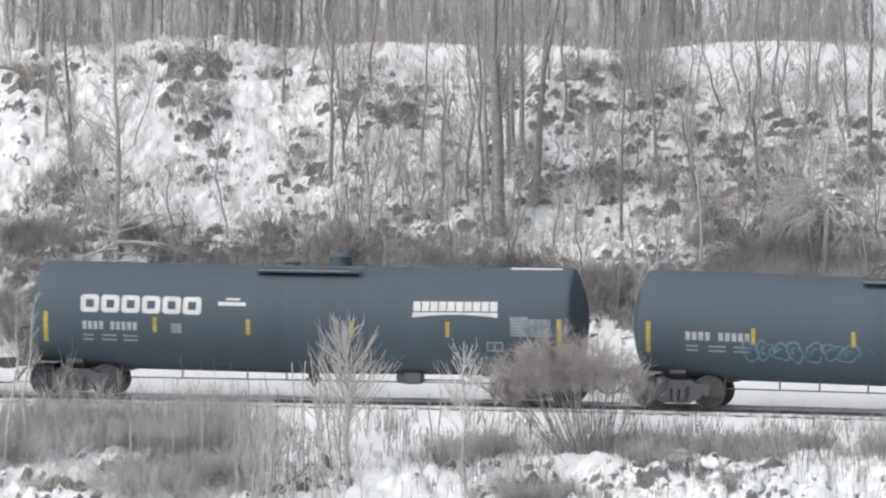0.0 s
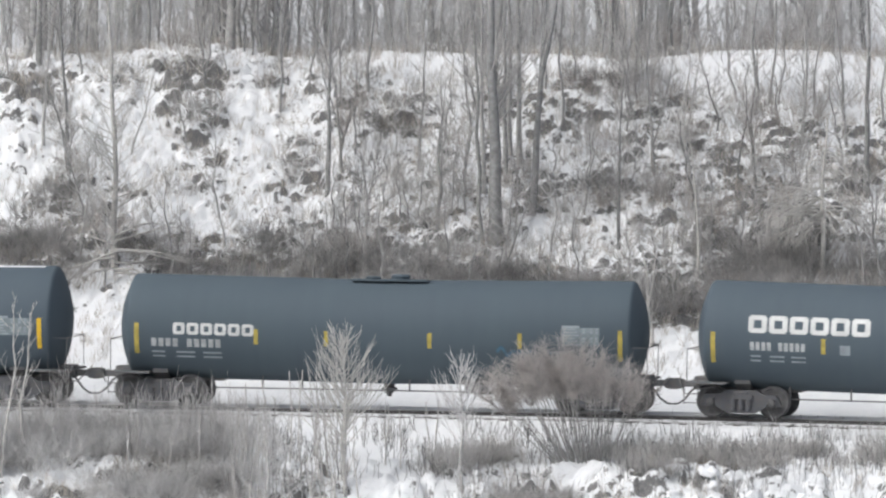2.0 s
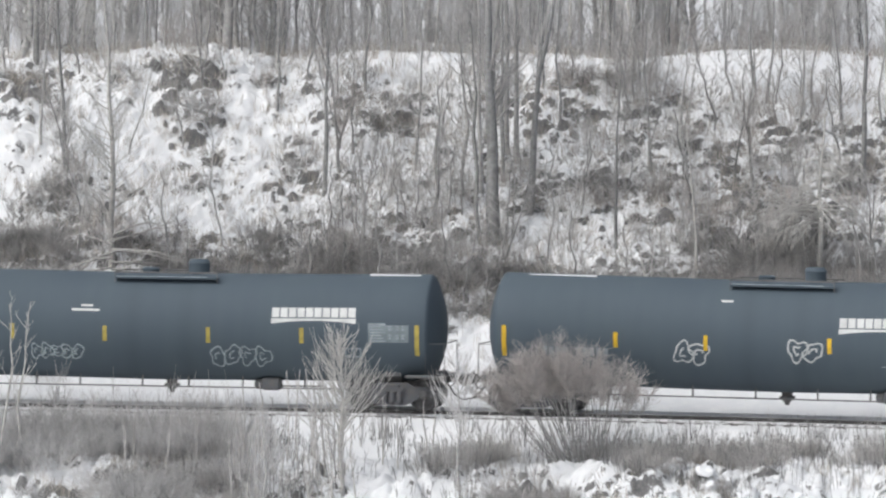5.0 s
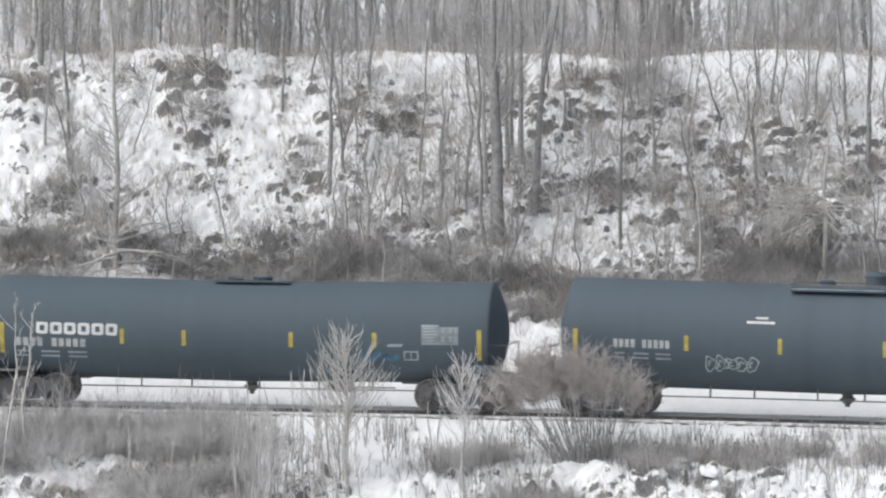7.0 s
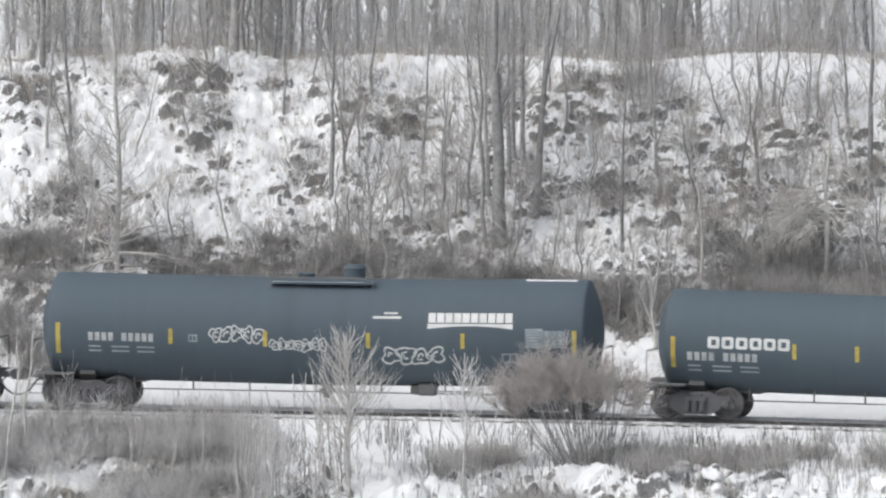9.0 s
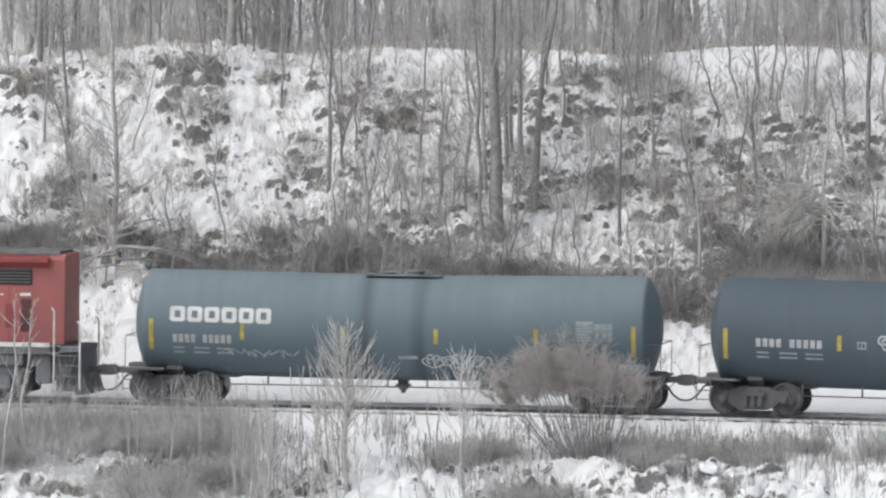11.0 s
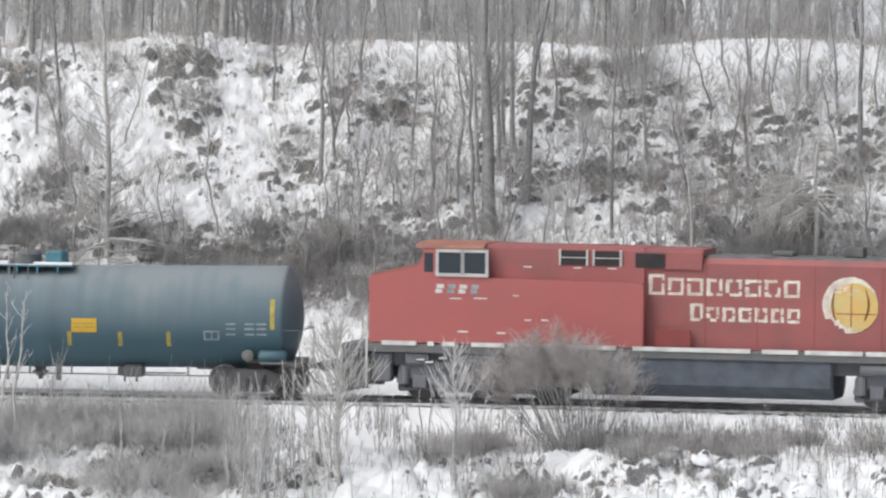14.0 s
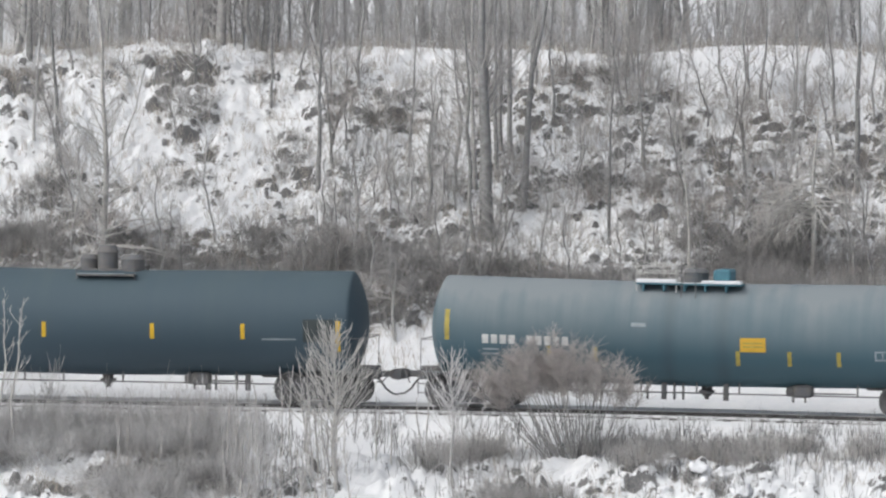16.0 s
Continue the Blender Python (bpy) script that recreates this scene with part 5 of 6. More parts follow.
    for x, z in ((-8.55, 1.15), (-7.9, 1.2), (-8.3, 1.08)):
        part("snow_scrap", Shape().box(x, x + 0.22, -1.50, -1.38, z, z + 0.04, 0.012), SNOW_CAP, eng, "scrap of snow on the brake gear")
    for s in (-1, 1):
        tr = Shape()
        for y in (-1, 1):
            tr.extrude_y([(-2.55, 0.5), (-2.45, 0.98), (-1.5, 1.08), (-0.5, 1.14), (0.5, 1.14), (1.5, 1.08), (2.45, 0.98), (2.55, 0.5), (2.42, 0.42), (2.3, 0.62), (1.35, 0.62),
                          (1.2, 0.42), (0.75, 0.42), (0.6, 0.6), (-0.6, 0.6), (-0.75, 0.42), (-1.2, 0.42), (-1.35, 0.62), (-2.3, 0.62), (-2.42, 0.42)], *sorted((y * 1.05, y * 1.2)))
            for x in (-1.85, 0, 1.85):
                tr.box(x - 0.2, x + 0.2, *sorted((y * 1.1, y * 1.28)), 0.34, 0.72, 0.03)
                tr.tube([(x - 0.42, y * 1.25, 0.45), (x - 0.42, y * 1.25, 0.95)], 0.09, 0.09, 8)
                tr.tube([(x + 0.42, y * 1.25, 0.45), (x + 0.42, y * 1.25, 0.95)], 0.09, 0.09, 8)
            for x in (-0.92, 0.92):
                tr.lathe_x(y * 1.26, 0.98, [(x - 0.3, 0.04), (x - 0.28, 0.11), (x + 0.2, 0.11), (x + 0.24, 0.04)], 10)
                tr.box(x - 0.06, x + 0.06, *sorted((y * 0.95, y * 1.12)), 0.2, 0.6, 0.02)
            tr.box(-2.5, 2.5, *sorted((y * 1.02, y * 1.07)), 0.26, 0.33)
        for x in (-1.1, 0.75, 1.1, -0.75):
            tr.box(x - 0.38, x + 0.38, -0.7, 0.7, 0.2, 0.9, 0.08)
        # added filler behind the side frames, to brighten the black gaps
        tr.box(-2.5, 2.5, -1.04, 1.04, 0.58, 0.92, 0.05)
        tr.box(-2.55, -2.3, -0.95, 0.95, 0.22, 0.92, 0.05)
        tr.box(2.3, 2.55, -0.95, 0.95, 0.22, 0.92, 0.05)
        truck = part("engine_truck", tr, ENGINE_GEAR, eng, "sooty dark three-axle truck")
        truck.matrix_basis = pose(s * 6.65, 0, 0)
        for dx in (-1.85, 0, 1.85):
            w = new("wheelset", ENGINE_WHEELS)
            w.parent, w.matrix_basis = truck, pose(dx, 0, 0.533)
            WHEELSETS.append((w, dx, 0.533, 0.533))
        # platform, steps and rails at each end
        pf = Shape()
        pf.box(*sorted((s * 9.9, s * 10.75)), -1.5, 1.5, 1.42, 1.6, 0.02)
        pf.box(*sorted((s * 10.55, s * 10.8)), -1.2, 1.2, 0.55, 1.45, 0.03)
        pf.extrude_y([(s * 10.6, 0.18), (s * 11.0, 0.2), (s * 10.85, 0.8), (s * 10.6, 0.8)], -1.25, 1.25)
        part("end_platform", pf, ENGINE_GEAR, eng)
        for y in (-1.18, 1.12):
            part("step_well", Shape().box(*sorted((s * 10.02, s * 10.78)), y, y + 0.06, 0.28, 1.44, 0.01), ENGINE_GEAR, eng, "dark step well")
        for z in (0.42, 0.72, 1.02, 1.32):
            for y in (-1.52, 1.25):
                part("step", Shape().box(*sorted((s * 10.08, s * 10.74)), y, y + 0.27, z, z + 0.035), UNDERFRAME, eng, "grey grated step")
        for x in (10.02, 10.78):
            for y in (-1.5, 1.5):
                hr = Shape().tube([(s * x, y, 0.35), (s * x, y, 2.25 if x > 10.5 else 2.6), (s * (x - 0.08), y, 2.35 if x > 10.5 else 2.72)], 0.03)
                part("handrail", hr, SILL_WHITE, eng, "white end handrail")
        part("coupler", coupler_shape(s, s * 11.35), STEEL, eng, "knuckle coupler with hanging air hose")
    return eng


TRAIN = build_train()

# ---- plants: bare winter trees, saplings and brush ----


def limb(sh, p, d, length, r, rnd, bend=0.3, segs=4, sides=3, wander=0.12, tip=0.25):
    """A tapering branch from p towards d, bending up (or down) on its way. Returns its points."""
    p, d = Vector(p), Vector(d).normalized()
    pts = [p.copy()]
    for k in range(segs):
        d = (d + Vector((rnd.uniform(-wander, wander), rnd.uniform(-wander, wander), bend / segs + rnd.uniform(-wander, wander) * 0.5))).normalized()
        p = p + d * (length / segs)
        pts.append(p.copy())
    sh.tube(pts, r, max(0.0025, r * tip), sides, False)
    return pts


def along(pts, u):
    k = min(len(pts) - 2, int(u * (len(pts) - 1)))
    f = u * (len(pts) - 1) - k
    return pts[k].lerp(pts[k + 1], f), (pts[k + 1] - pts[k]).normalized()


def heading(rnd, elev, az=None):
    az = rnd.uniform(0, 2 * math.pi) if az is None else az
    return Vector((math.cos(az) * math.cos(elev), math.sin(az) * math.cos(elev), math.sin(elev)))


def plant_mesh(sh, name, mat):
    me = bpy.data.meshes.new(name)
    me.from_pydata(sh.v, [], sh.f)
    me.materials.append(mat)
    me.shade_smooth()
    return me


def tree_parts(seed, h, r, lean=(0, 0), first=0.3, n=30, spread=0.22, elev=(25, 60), bend=0.35, twigs=4, fine=0.006, wobble=0.06, forks=0):
    """The trunk and the crown of a bare tree, its base at the origin."""
    rnd, trunk, crown = random.Random(seed), Shape(), Shape()
    pts, x, y = [Vector((0, 0, -0.25))], 0.0, 0.0
    for k in range(1, 9):
        x += lean[0] * h / 8 + rnd.uniform(-wobble, wobble) * h / 8 * 3
        y += lean[1] * h / 8 + rnd.uniform(-wobble, wobble) * h / 8 * 3
        pts.append(Vector((x, y, h * k / 8)))
    trunk.tube([pts[0]] + [pts[0].lerp(pts[1], 0.4)] + pts[1:], r * 1.25, max(0.010, r * 0.12), 7, False)
    stems = [pts]
    for k in range(forks):
        p, d = along(pts, rnd.uniform(0.12, 0.45))
        stems.append(limb(trunk, p, d + heading(rnd, 0.6) * 0.55, h * rnd.uniform(0.45, 0.65), r * 0.6, rnd, 0.5, 6, 5, 0.06))
    for k in range(n):
        stem = stems[k % len(stems)]
        u = first + (0.98 - first) * ((k + rnd.random()) / n if len(stems) == 1 else rnd.random())
        p, d = along(stem, u)
        ln = spread * h * (1.15 - 0.75 * u) * rnd.uniform(0.55, 1.25)
        br = limb(crown, p, heading(rnd, radians(rnd.uniform(*elev))), ln, max(fine * 1.5, r * 0.32 * (1.1 - u)), rnd, bend, 3, 3)
        for j in range(twigs):
            q, e = along(br, rnd.uniform(0.25, 0.95))
            tw = limb(crown, q, e + heading(rnd, rnd.uniform(-0.2, 0.9)) * 0.8, ln * rnd.uniform(0.25, 0.5), fine, rnd, bend * 0.6, 2, 3)
            if rnd.random() < 0.5:
                q, e = along(tw, rnd.uniform(0.3, 0.8))
                limb(crown, q, e + heading(rnd, 0.3) * 0.8, ln * 0.2, fine * 0.7, rnd, bend * 0.5, 1, 3)
    return trunk, crown


def plant_tree(label, x, y, seed, bark, twig, category="tree", group="", sink=0.0, **how):
    trunk, crown = tree_parts(seed, **how)
    tree = thing("tree", label, category, group, pose(x, y, ground_height(x, y) - sink))
    for name, sh, mat in (("trunk", trunk, bark), ("crown", crown, twig)):
        ob = new(name, plant_mesh(sh, name, mat))
        ob.parent = tree
    return tree


def shrub_mesh(seed, w, h, stems, twigs, r, mat, lean=1.0, name="shrub", split=False, wander=0.3):
    """Brush: many stems fanning from one foot, each with side twigs."""
    rnd, sh = random.Random(seed), Shape()
    fine = Shape() if split else sh
    for k in range(stems):
        az, out = rnd.uniform(0, 6.283), rnd.random() ** 0.6
        foot = Vector((math.cos(az) * out * w * 0.42, math.sin(az) * out * w * 0.42, -0.1))
        turn = az + rnd.uniform(-1.2, 1.2)
        reach = Vector((math.cos(turn) * w * rnd.uniform(0.05, 0.42) * lean, math.sin(turn) * w * rnd.uniform(0.05, 0.42) * lean, h * rnd.uniform(0.35, 1.0)))
        ln = reach.length
        st = limb(sh, foot, reach, ln, r * rnd.uniform(0.7, 1.2), rnd, 0.2, 3, 3, wander)
        for j in range(twigs):
            q, e = along(st, rnd.uniform(0.25, 0.95))
            limb(fine, q, e + heading(rnd, rnd.uniform(-0.3, 0.9)) * 0.9, ln * rnd.uniform(0.15, 0.38), r * 0.6, rnd, 0.15, 1, 3, 0.2)
    if split:
        return plant_mesh(sh, "stem", mat), plant_mesh(fine, "crown", mat)
    return plant_mesh(sh, name, mat)


# single trees on the bank: label, x, y and how they grew
plant_tree("tall pale-barked bare tree with long low wavy branches", -9.86, 10.48, 11, BARK_PALE, TWIG_PALE, h=10.5, r=0.095, lean=(-0.02, 0), first=0.12, n=90, spread=0.20, elev=(5, 50), twigs=7, fine=0.009, wobble=0.03)
low = Shape()
rnd = random.Random(77)
for az, z, ln, el in ((3.3, 0.75, 1.9, 5), (2.9, 1.15, 1.7, 20), (0.1, 0.6, 2.9, 0), (-0.2, 0.95, 2.6, 12), (0.4, 1.25, 2.0, 25), (3.5, 0.45, 1.3, -5), (-0.5, 0.4, 2.2, 5), (2.6, 1.5, 1.5, 40), (0.25, 1.0, 2.4, -8), (3.0, 0.9, 1.8, -12), (-0.1, 0.3, 2.7, 2), (0.0, 1.4, 1.6, 30)):
    br = limb(low, (0, 0, z), heading(rnd, radians(el), az), ln, 0.045, rnd, -0.3, 7, 4, 0.3)
    for j in range(7):
        q, e = along(br, rnd.uniform(0.2, 0.95))
        limb(low, q, e + heading(rnd, 0.2) * 0.8, ln * rnd.uniform(0.2, 0.45), 0.02, rnd, -0.2, 4, 3, 0.3)
_x, _y = (-9.86, 10.48)
fallen = thing("broken_bough", "pale tangled low boughs at the foot of a tree", "branch", m=pose(_x + 0.02, _y - 0.7, ground_height(_x, _y - 0.7) - 0.05))
new("bough", plant_mesh(low, "bough", BARK_PALE)).parent = fallen

plant_tree("slender dark bare tree on the bank", -11.45, 14.32, 12, BARK_DARK, TWIG_DARK, h=8.5, r=0.06, lean=(-0.035, 0), first=0.3, n=22, spread=0.14, twigs=3, wobble=0.02)
plant_tree("stout grey tree with a forking trunk", 1.71, 10.87, 13, BARK_DARK, TWIG, h=11, r=0.20, lean=(-0.012, 0), first=0.35, n=60, spread=0.2, twigs=6, forks=1, wobble=0.02)
plant_tree("straight grey tree on the bank", 2.01, 13.78, 40, BARK_GREY, TWIG, h=9, r=0.065, lean=(0.0, 0), first=0.3, n=50, spread=0.18, twigs=6, wobble=0.02)
plant_tree("straight grey tree on the bank", 1.35, 13.02, 41, BARK_GREY, TWIG, h=9, r=0.07, lean=(-0.01, 0), first=0.3, n=50, spread=0.18, twigs=6, wobble=0.02)
plant_tree("slim grey tree on the bank", 1.33, 10.54, 14, BARK_GREY, TWIG, h=9, r=0.065, lean=(-0.015, 0), first=0.3, n=30, spread=0.16, twigs=4)
plant_tree("dark straight tree on the bank", 2.80, 12.11, 15, BARK_DARK, TWIG, h=10, r=0.11, lean=(0.018, 0), first=0.35, n=44, spread=0.18, twigs=5, forks=1, wobble=0.02)
plant_tree("grey tree in a close clump", 2.43, 14.32, 16, BARK_GREY, TWIG, h=9, r=0.085, lean=(0.01, 0), first=0.25, n=40, spread=0.17, twigs=5, wobble=0.02)
plant_tree("grey tree in a close clump", 2.15, 14.70, 17, BARK_GREY, TWIG, h=9, r=0.075, lean=(-0.03, 0), first=0.25, n=36, spread=0.17, twigs=5, wobble=0.02)
plant_tree("grey tree with twiggy crown", 5.41, 10.30, 18, BARK_DARK, TWIG, h=5.4, r=0.055, lean=(0.03, 0), first=0.18, n=52, spread=0.26, twigs=6, wobble=0.03)
plant_tree("thin pale pole of a dead tree", 7.75, 9.02, 19, BARK_PALE, TWIG, h=4.6, r=0.055, lean=(-0.01, 0), first=0.4, n=14, spread=0.16, twigs=3)
plant_tree("dark slender tree on the snowy bank", -3.47, 13.11, 20, BARK_DARK, TWIG, h=7.5, r=0.07, lean=(0.0, 0), first=0.3, n=34, spread=0.17, twigs=5, wobble=0.02)
plant_tree("dark slender tree near the edge", 13.03, 12.62, 21, BARK_DARK, TWIG, h=8, r=0.09, lean=(0.02, 0), first=0.3, n=36, spread=0.17, twigs=5, wobble=0.02)
plant_tree("slim tree on the upper bank", 9.72, 16.27, 22, BARK_GREY, TWIG, h=6, r=0.045, lean=(0.02, 0), first=0.3, n=18, spread=0.16)
plant_tree("slim tree on the upper bank", 10.18, 16.54, 23, BARK_GREY, TWIG, h=6, r=0.04, lean=(0.0, 0), first=0.3, n=18, spread=0.16)
plant_tree("pale slim tree at the brow", 6.09, 17.93, 24, BARK_PALE, TWIG, h=6.5, r=0.075, lean=(0.0, 0), first=0.3, n=26, spread=0.18, twigs=5)
plant_tree("slim grey tree on the bank", -2.23, 17.44, 25, BARK_GREY, TWIG, h=6.5, r=0.05, lean=(0.0, 0), first=0.2, n=26, spread=0.18, twigs=5)
plant_tree("slim dark tree on the bank", 3.77, 16.04, 26, BARK_DARK, TWIG_DARK, h=5, r=0.04, first=0.3, n=18, spread=0.18)
plant_tree("forking young tree on the bank", -0.10, 11.45, 27, BARK_GREY, TWIG, h=4.6, r=0.06, lean=(0.01, 0), first=0.15, n=40, spread=0.24, twigs=5, forks=2)
plant_tree("forking young tree on the bank", -2.98, 13.93, 28, BARK_GREY, TWIG_RED, h=4.2, r=0.05, lean=(-0.02, 0), first=0.1, n=46, spread=0.22, twigs=6, forks=2)
plant_tree("small bushy tree on the bank", -2.29, 10.58, 29, BARK_GREY, TWIG_DARK, h=3.6, r=0.06, first=0.1, n=46, spread=0.25, twigs=6, forks=2)
plant_tree("young tree with fine twigs", 7.61, 12.88, 30, BARK_GREY, TWIG, h=5, r=0.05, first=0.1, n=50, spread=0.2, twigs=6, forks=1)
plant_tree("young tree with fine twigs", 6.59, 13.63, 31, BARK_GREY, TWIG, h=5, r=0.05, lean=(0.03, 0), first=0.1, n=46, spread=0.2, twigs=6, forks=1)
plant_tree("young tree with fine twigs", 9.68, 12.83, 32, BARK_GREY, TWIG_RED, h=4.2, r=0.05, first=0.1, n=46, spread=0.24, twigs=6, forks=1)
plant_tree("slim grey tree on the bank", -12.27, 15.47, 33, BARK_GREY, TWIG, h=5.5, r=0.045, lean=(-0.02, 0), first=0.2, n=24, spread=0.16)
plant_tree("slim grey tree leaning over the snow", -9.55, 14.88, 34, BARK_GREY, TWIG, h=2.6, r=0.03, lean=(0.25, 0), first=0.3, n=14, spread=0.2)
plant_tree("slim grey tree on the bank", -4.97, 16.63, 35, BARK_DARK, TWIG, h=4.5, r=0.045, first=0.2, n=22, spread=0.16)
plant_tree("pale forked young tree behind the track", 6.31, 5.96, 42, BARK_PALE, TWIG, h=3.6, r=0.055, lean=(-0.12, 0), first=0.3, n=26, spread=0.25, twigs=5, forks=2)
plant_tree("young drooping tree behind the track", -1.04, 6.66, 43, BARK_GREY, TWIG, h=3.0, r=0.05, first=0.2, n=40, spread=0.3, elev=(-10, 40), bend=-0.5, twigs=6, forks=2)
plant_tree("young grey tree on the bank", 0.79, 13.07, 36, BARK_GREY, TWIG, h=6.0, r=0.05, first=0.15, n=40, spread=0.18, twigs=5)
plant_tree("young grey tree on the bank", -0.68, 14.10, 37, BARK_GREY, TWIG, h=5.0, r=0.045, first=0.15, n=40, spread=0.2, twigs=5)
plant_tree("young grey tree on the bank", 11.15, 14.92, 38, BARK_GREY, TWIG, h=5.0, r=0.045, first=0.15, n=30, spread=0.2, twigs=5)
plant_tree("young grey tree on the bank", 12.53, 14.65, 39, BARK_GREY, TWIG, h=5.0, r=0.05, first=0.15, n=30, spread=0.2, twigs=5)


def weeping_tree(x, y):
    """A pale tree with a slim leader; from half its height long boughs arch out and hang."""
    rnd, trunk, crown = random.Random(61), Shape(), Shape()
    pts = [Vector((0.05 * math.sin(k) + 0.02 * k, 0, -0.3 + 5.2 * k / 8)) for k in range(9)]
    trunk.tube(pts, 0.10, 0.025, 7, False)
    for k in range(66):
        low_bough = k < 38
        u = 0.34 + 0.26 * rnd.random() if low_bough else 0.62 + 0.36 * rnd.random()
        p, d = along(pts, u)
        ln = rnd.uniform(1.0, 2.7) if low_bough else rnd.uniform(0.5, 1.0)
        az = math.pi + rnd.uniform(-1.3, 1.3) if low_bough and k % 3 else rnd.uniform(0, 6.283)
        br = limb(crown, p, heading(rnd, radians(rnd.uniform(-5, 30)), az), ln, 0.024 if low_bough else 0.018, rnd, rnd.uniform(-1.3, -0.2), 7, 4, 0.3)
        for j in range(10 if low_bough else 5):
            q, e = along(br, rnd.uniform(0.3, 0.98))
            limb(crown, q, e + Vector((0, 0, -0.35)) + heading(rnd, 0) * 0.8, rnd.uniform(0.25, 0.9), 0.012, rnd, -0.4, 3, 3, 0.25)
    tree = thing("tree", "pale tree with long arching, hanging boughs", "tree", m=pose(x, y, ground_height(x, y)))
    new("trunk", plant_mesh(trunk, "trunk", BARK_PALE)).parent = tree
    new("crown", plant_mesh(crown, "crown", TWIG_PALE)).parent = tree


weeping_tree(11.44, 8.72)

# ---- the wood on the plateau ----
FOREST = [tree_parts(200 + k, h=7.5 + k % 3, r=0.06 + 0.014 * (k % 4), lean=((k % 5 - 2) * 0.015, 0), first=0.05, n=60, spread=0.14, elev=(20, 65), twigs=4, fine=0.007, forks=k % 2)
          for k in range(8)]
FOREST = [(plant_mesh(a, "trunk", (BARK_GREY, BARK_PALE, BARK_DARK, BARK_GREY)[k % 4]), plant_mesh(b, "crown", TWIG)) for k, (a, b) in enumerate(FOREST)]


def forest_tree(x, y, k, turn, size, label="bare grey tree of the plateau wood"):
    tree = thing("tree", label, "tree", "trees of the plateau wood", pose(x, y, ground_height(x, y), 0, 0, turn))
    tree.scale = (size, size, 1.0)
    for name, me in zip(("trunk", "crown"), FOREST[k]):
        new(name, me).parent = tree


STOUT = [(-13.19, 19.98, 1.9), (-12.59, 19.16, 0.9), (-7.61, 21.82, 1.3), (-6.63, 19.77, 1.4), (-5.59, 19.57, 1.2), (-5.28, 19.77, 1.0), (-5.05, 32.61, 1.1), (-9.85, 24.13, 1.2),
         (7.62, 20.82, 1.7), (6.21, 23.08, 1.1), (12.31, 22.83, 2.0), (11.98, 24.23, 1.5), (11.09, 23.68, 1.2), (11.59, 24.84, 1.2), (10.83, 25.99, 1.0), (-0.26, 27.14, 1.1),
         (-4.00, 21.87, 1.1), (-3.52, 25.34, 1.1), (1.20, 25.39, 1.3), (-1.72, 27.14, 1.0), (4.98, 24.23, 1.3), (5.51, 25.39, 1.0), (-11.31, 25.34, 1.2), (3.01, 25.39, 1.2)]
rnd = random.Random(9)
for i, (x, y, size) in enumerate(STOUT):
    forest_tree(x, y, (0, 3, 4, 7)[i % 4], rnd.uniform(0, 360), size, "stout bare tree at the edge of the plateau wood")
for i in range(150):
    x, y = rnd.uniform(-16, 17), 20.3 + 15 * rnd.random() ** 1.3
    if x > 8 and y < 26 and rnd.random() < 0.5:
        continue
    forest_tree(x, y, rnd.randrange(8), rnd.uniform(0, 360), rnd.uniform(0.35, 0.85))

# ---- brush on the bank ----
BRUSH = [shrub_mesh(300 + k, w, h, st, tw, r, mat) for k, (w, h, st, tw, r, mat) in enumerate([
    (1.3, 0.9, 42, 5, 0.010, TWIG_DARK), (1.7, 1.1, 52, 5, 0.010, TWIG), (1.1, 1.3, 34, 5, 0.009, TWIG), (1.5, 0.7, 60, 4, 0.011, TWIG_DARK),
    (0.9, 1.6, 22, 6, 0.011, TWIG), (1.9, 1.3, 56, 6, 0.009, TWIG_RED), (0.7, 0.6, 24, 3, 0.010, TWIG_DARK), (1.0, 0.8, 30, 4, 0.009, TWIG_RED),
    (1.3, 1.5, 26, 7, 0.009, THICKET_TWIG), (1.0, 1.8, 18, 8, 0.009, THICKET_TWIG), (1.7, 1.1, 40, 5, 0.010, TWIG)])]
SAPLING = [tree_parts(400 + k, h=h, r=0.02 + 0.004 * k, lean=((k - 2) * 0.03, 0), first=0.12, n=20 + 2 * k, spread=0.36, elev=(10, 55), twigs=5, fine=0.007, wobble=0.12) for k, h in enumerate((1.6, 2.0, 2.5, 3.0, 3.7))]
SAPLING = [(plant_mesh(a, "trunk", (BARK_GREY, BARK_DARK)[k % 2]), plant_mesh(b, "crown", TWIG)) for k, (a, b) in enumerate(SAPLING)]


def brush(x, y, k, size, turn, label="bare brown brush on the snowy bank", tall=1.0):
    ob = new("shrub", BRUSH[k])
    ob.matrix_basis = pose(x, y, ground_height(x, y), 0, 0, turn) @ Matrix.Diagonal((size, size, size * tall, 1))
    return tagged(ob, label, "shrub", "brush on the bank")


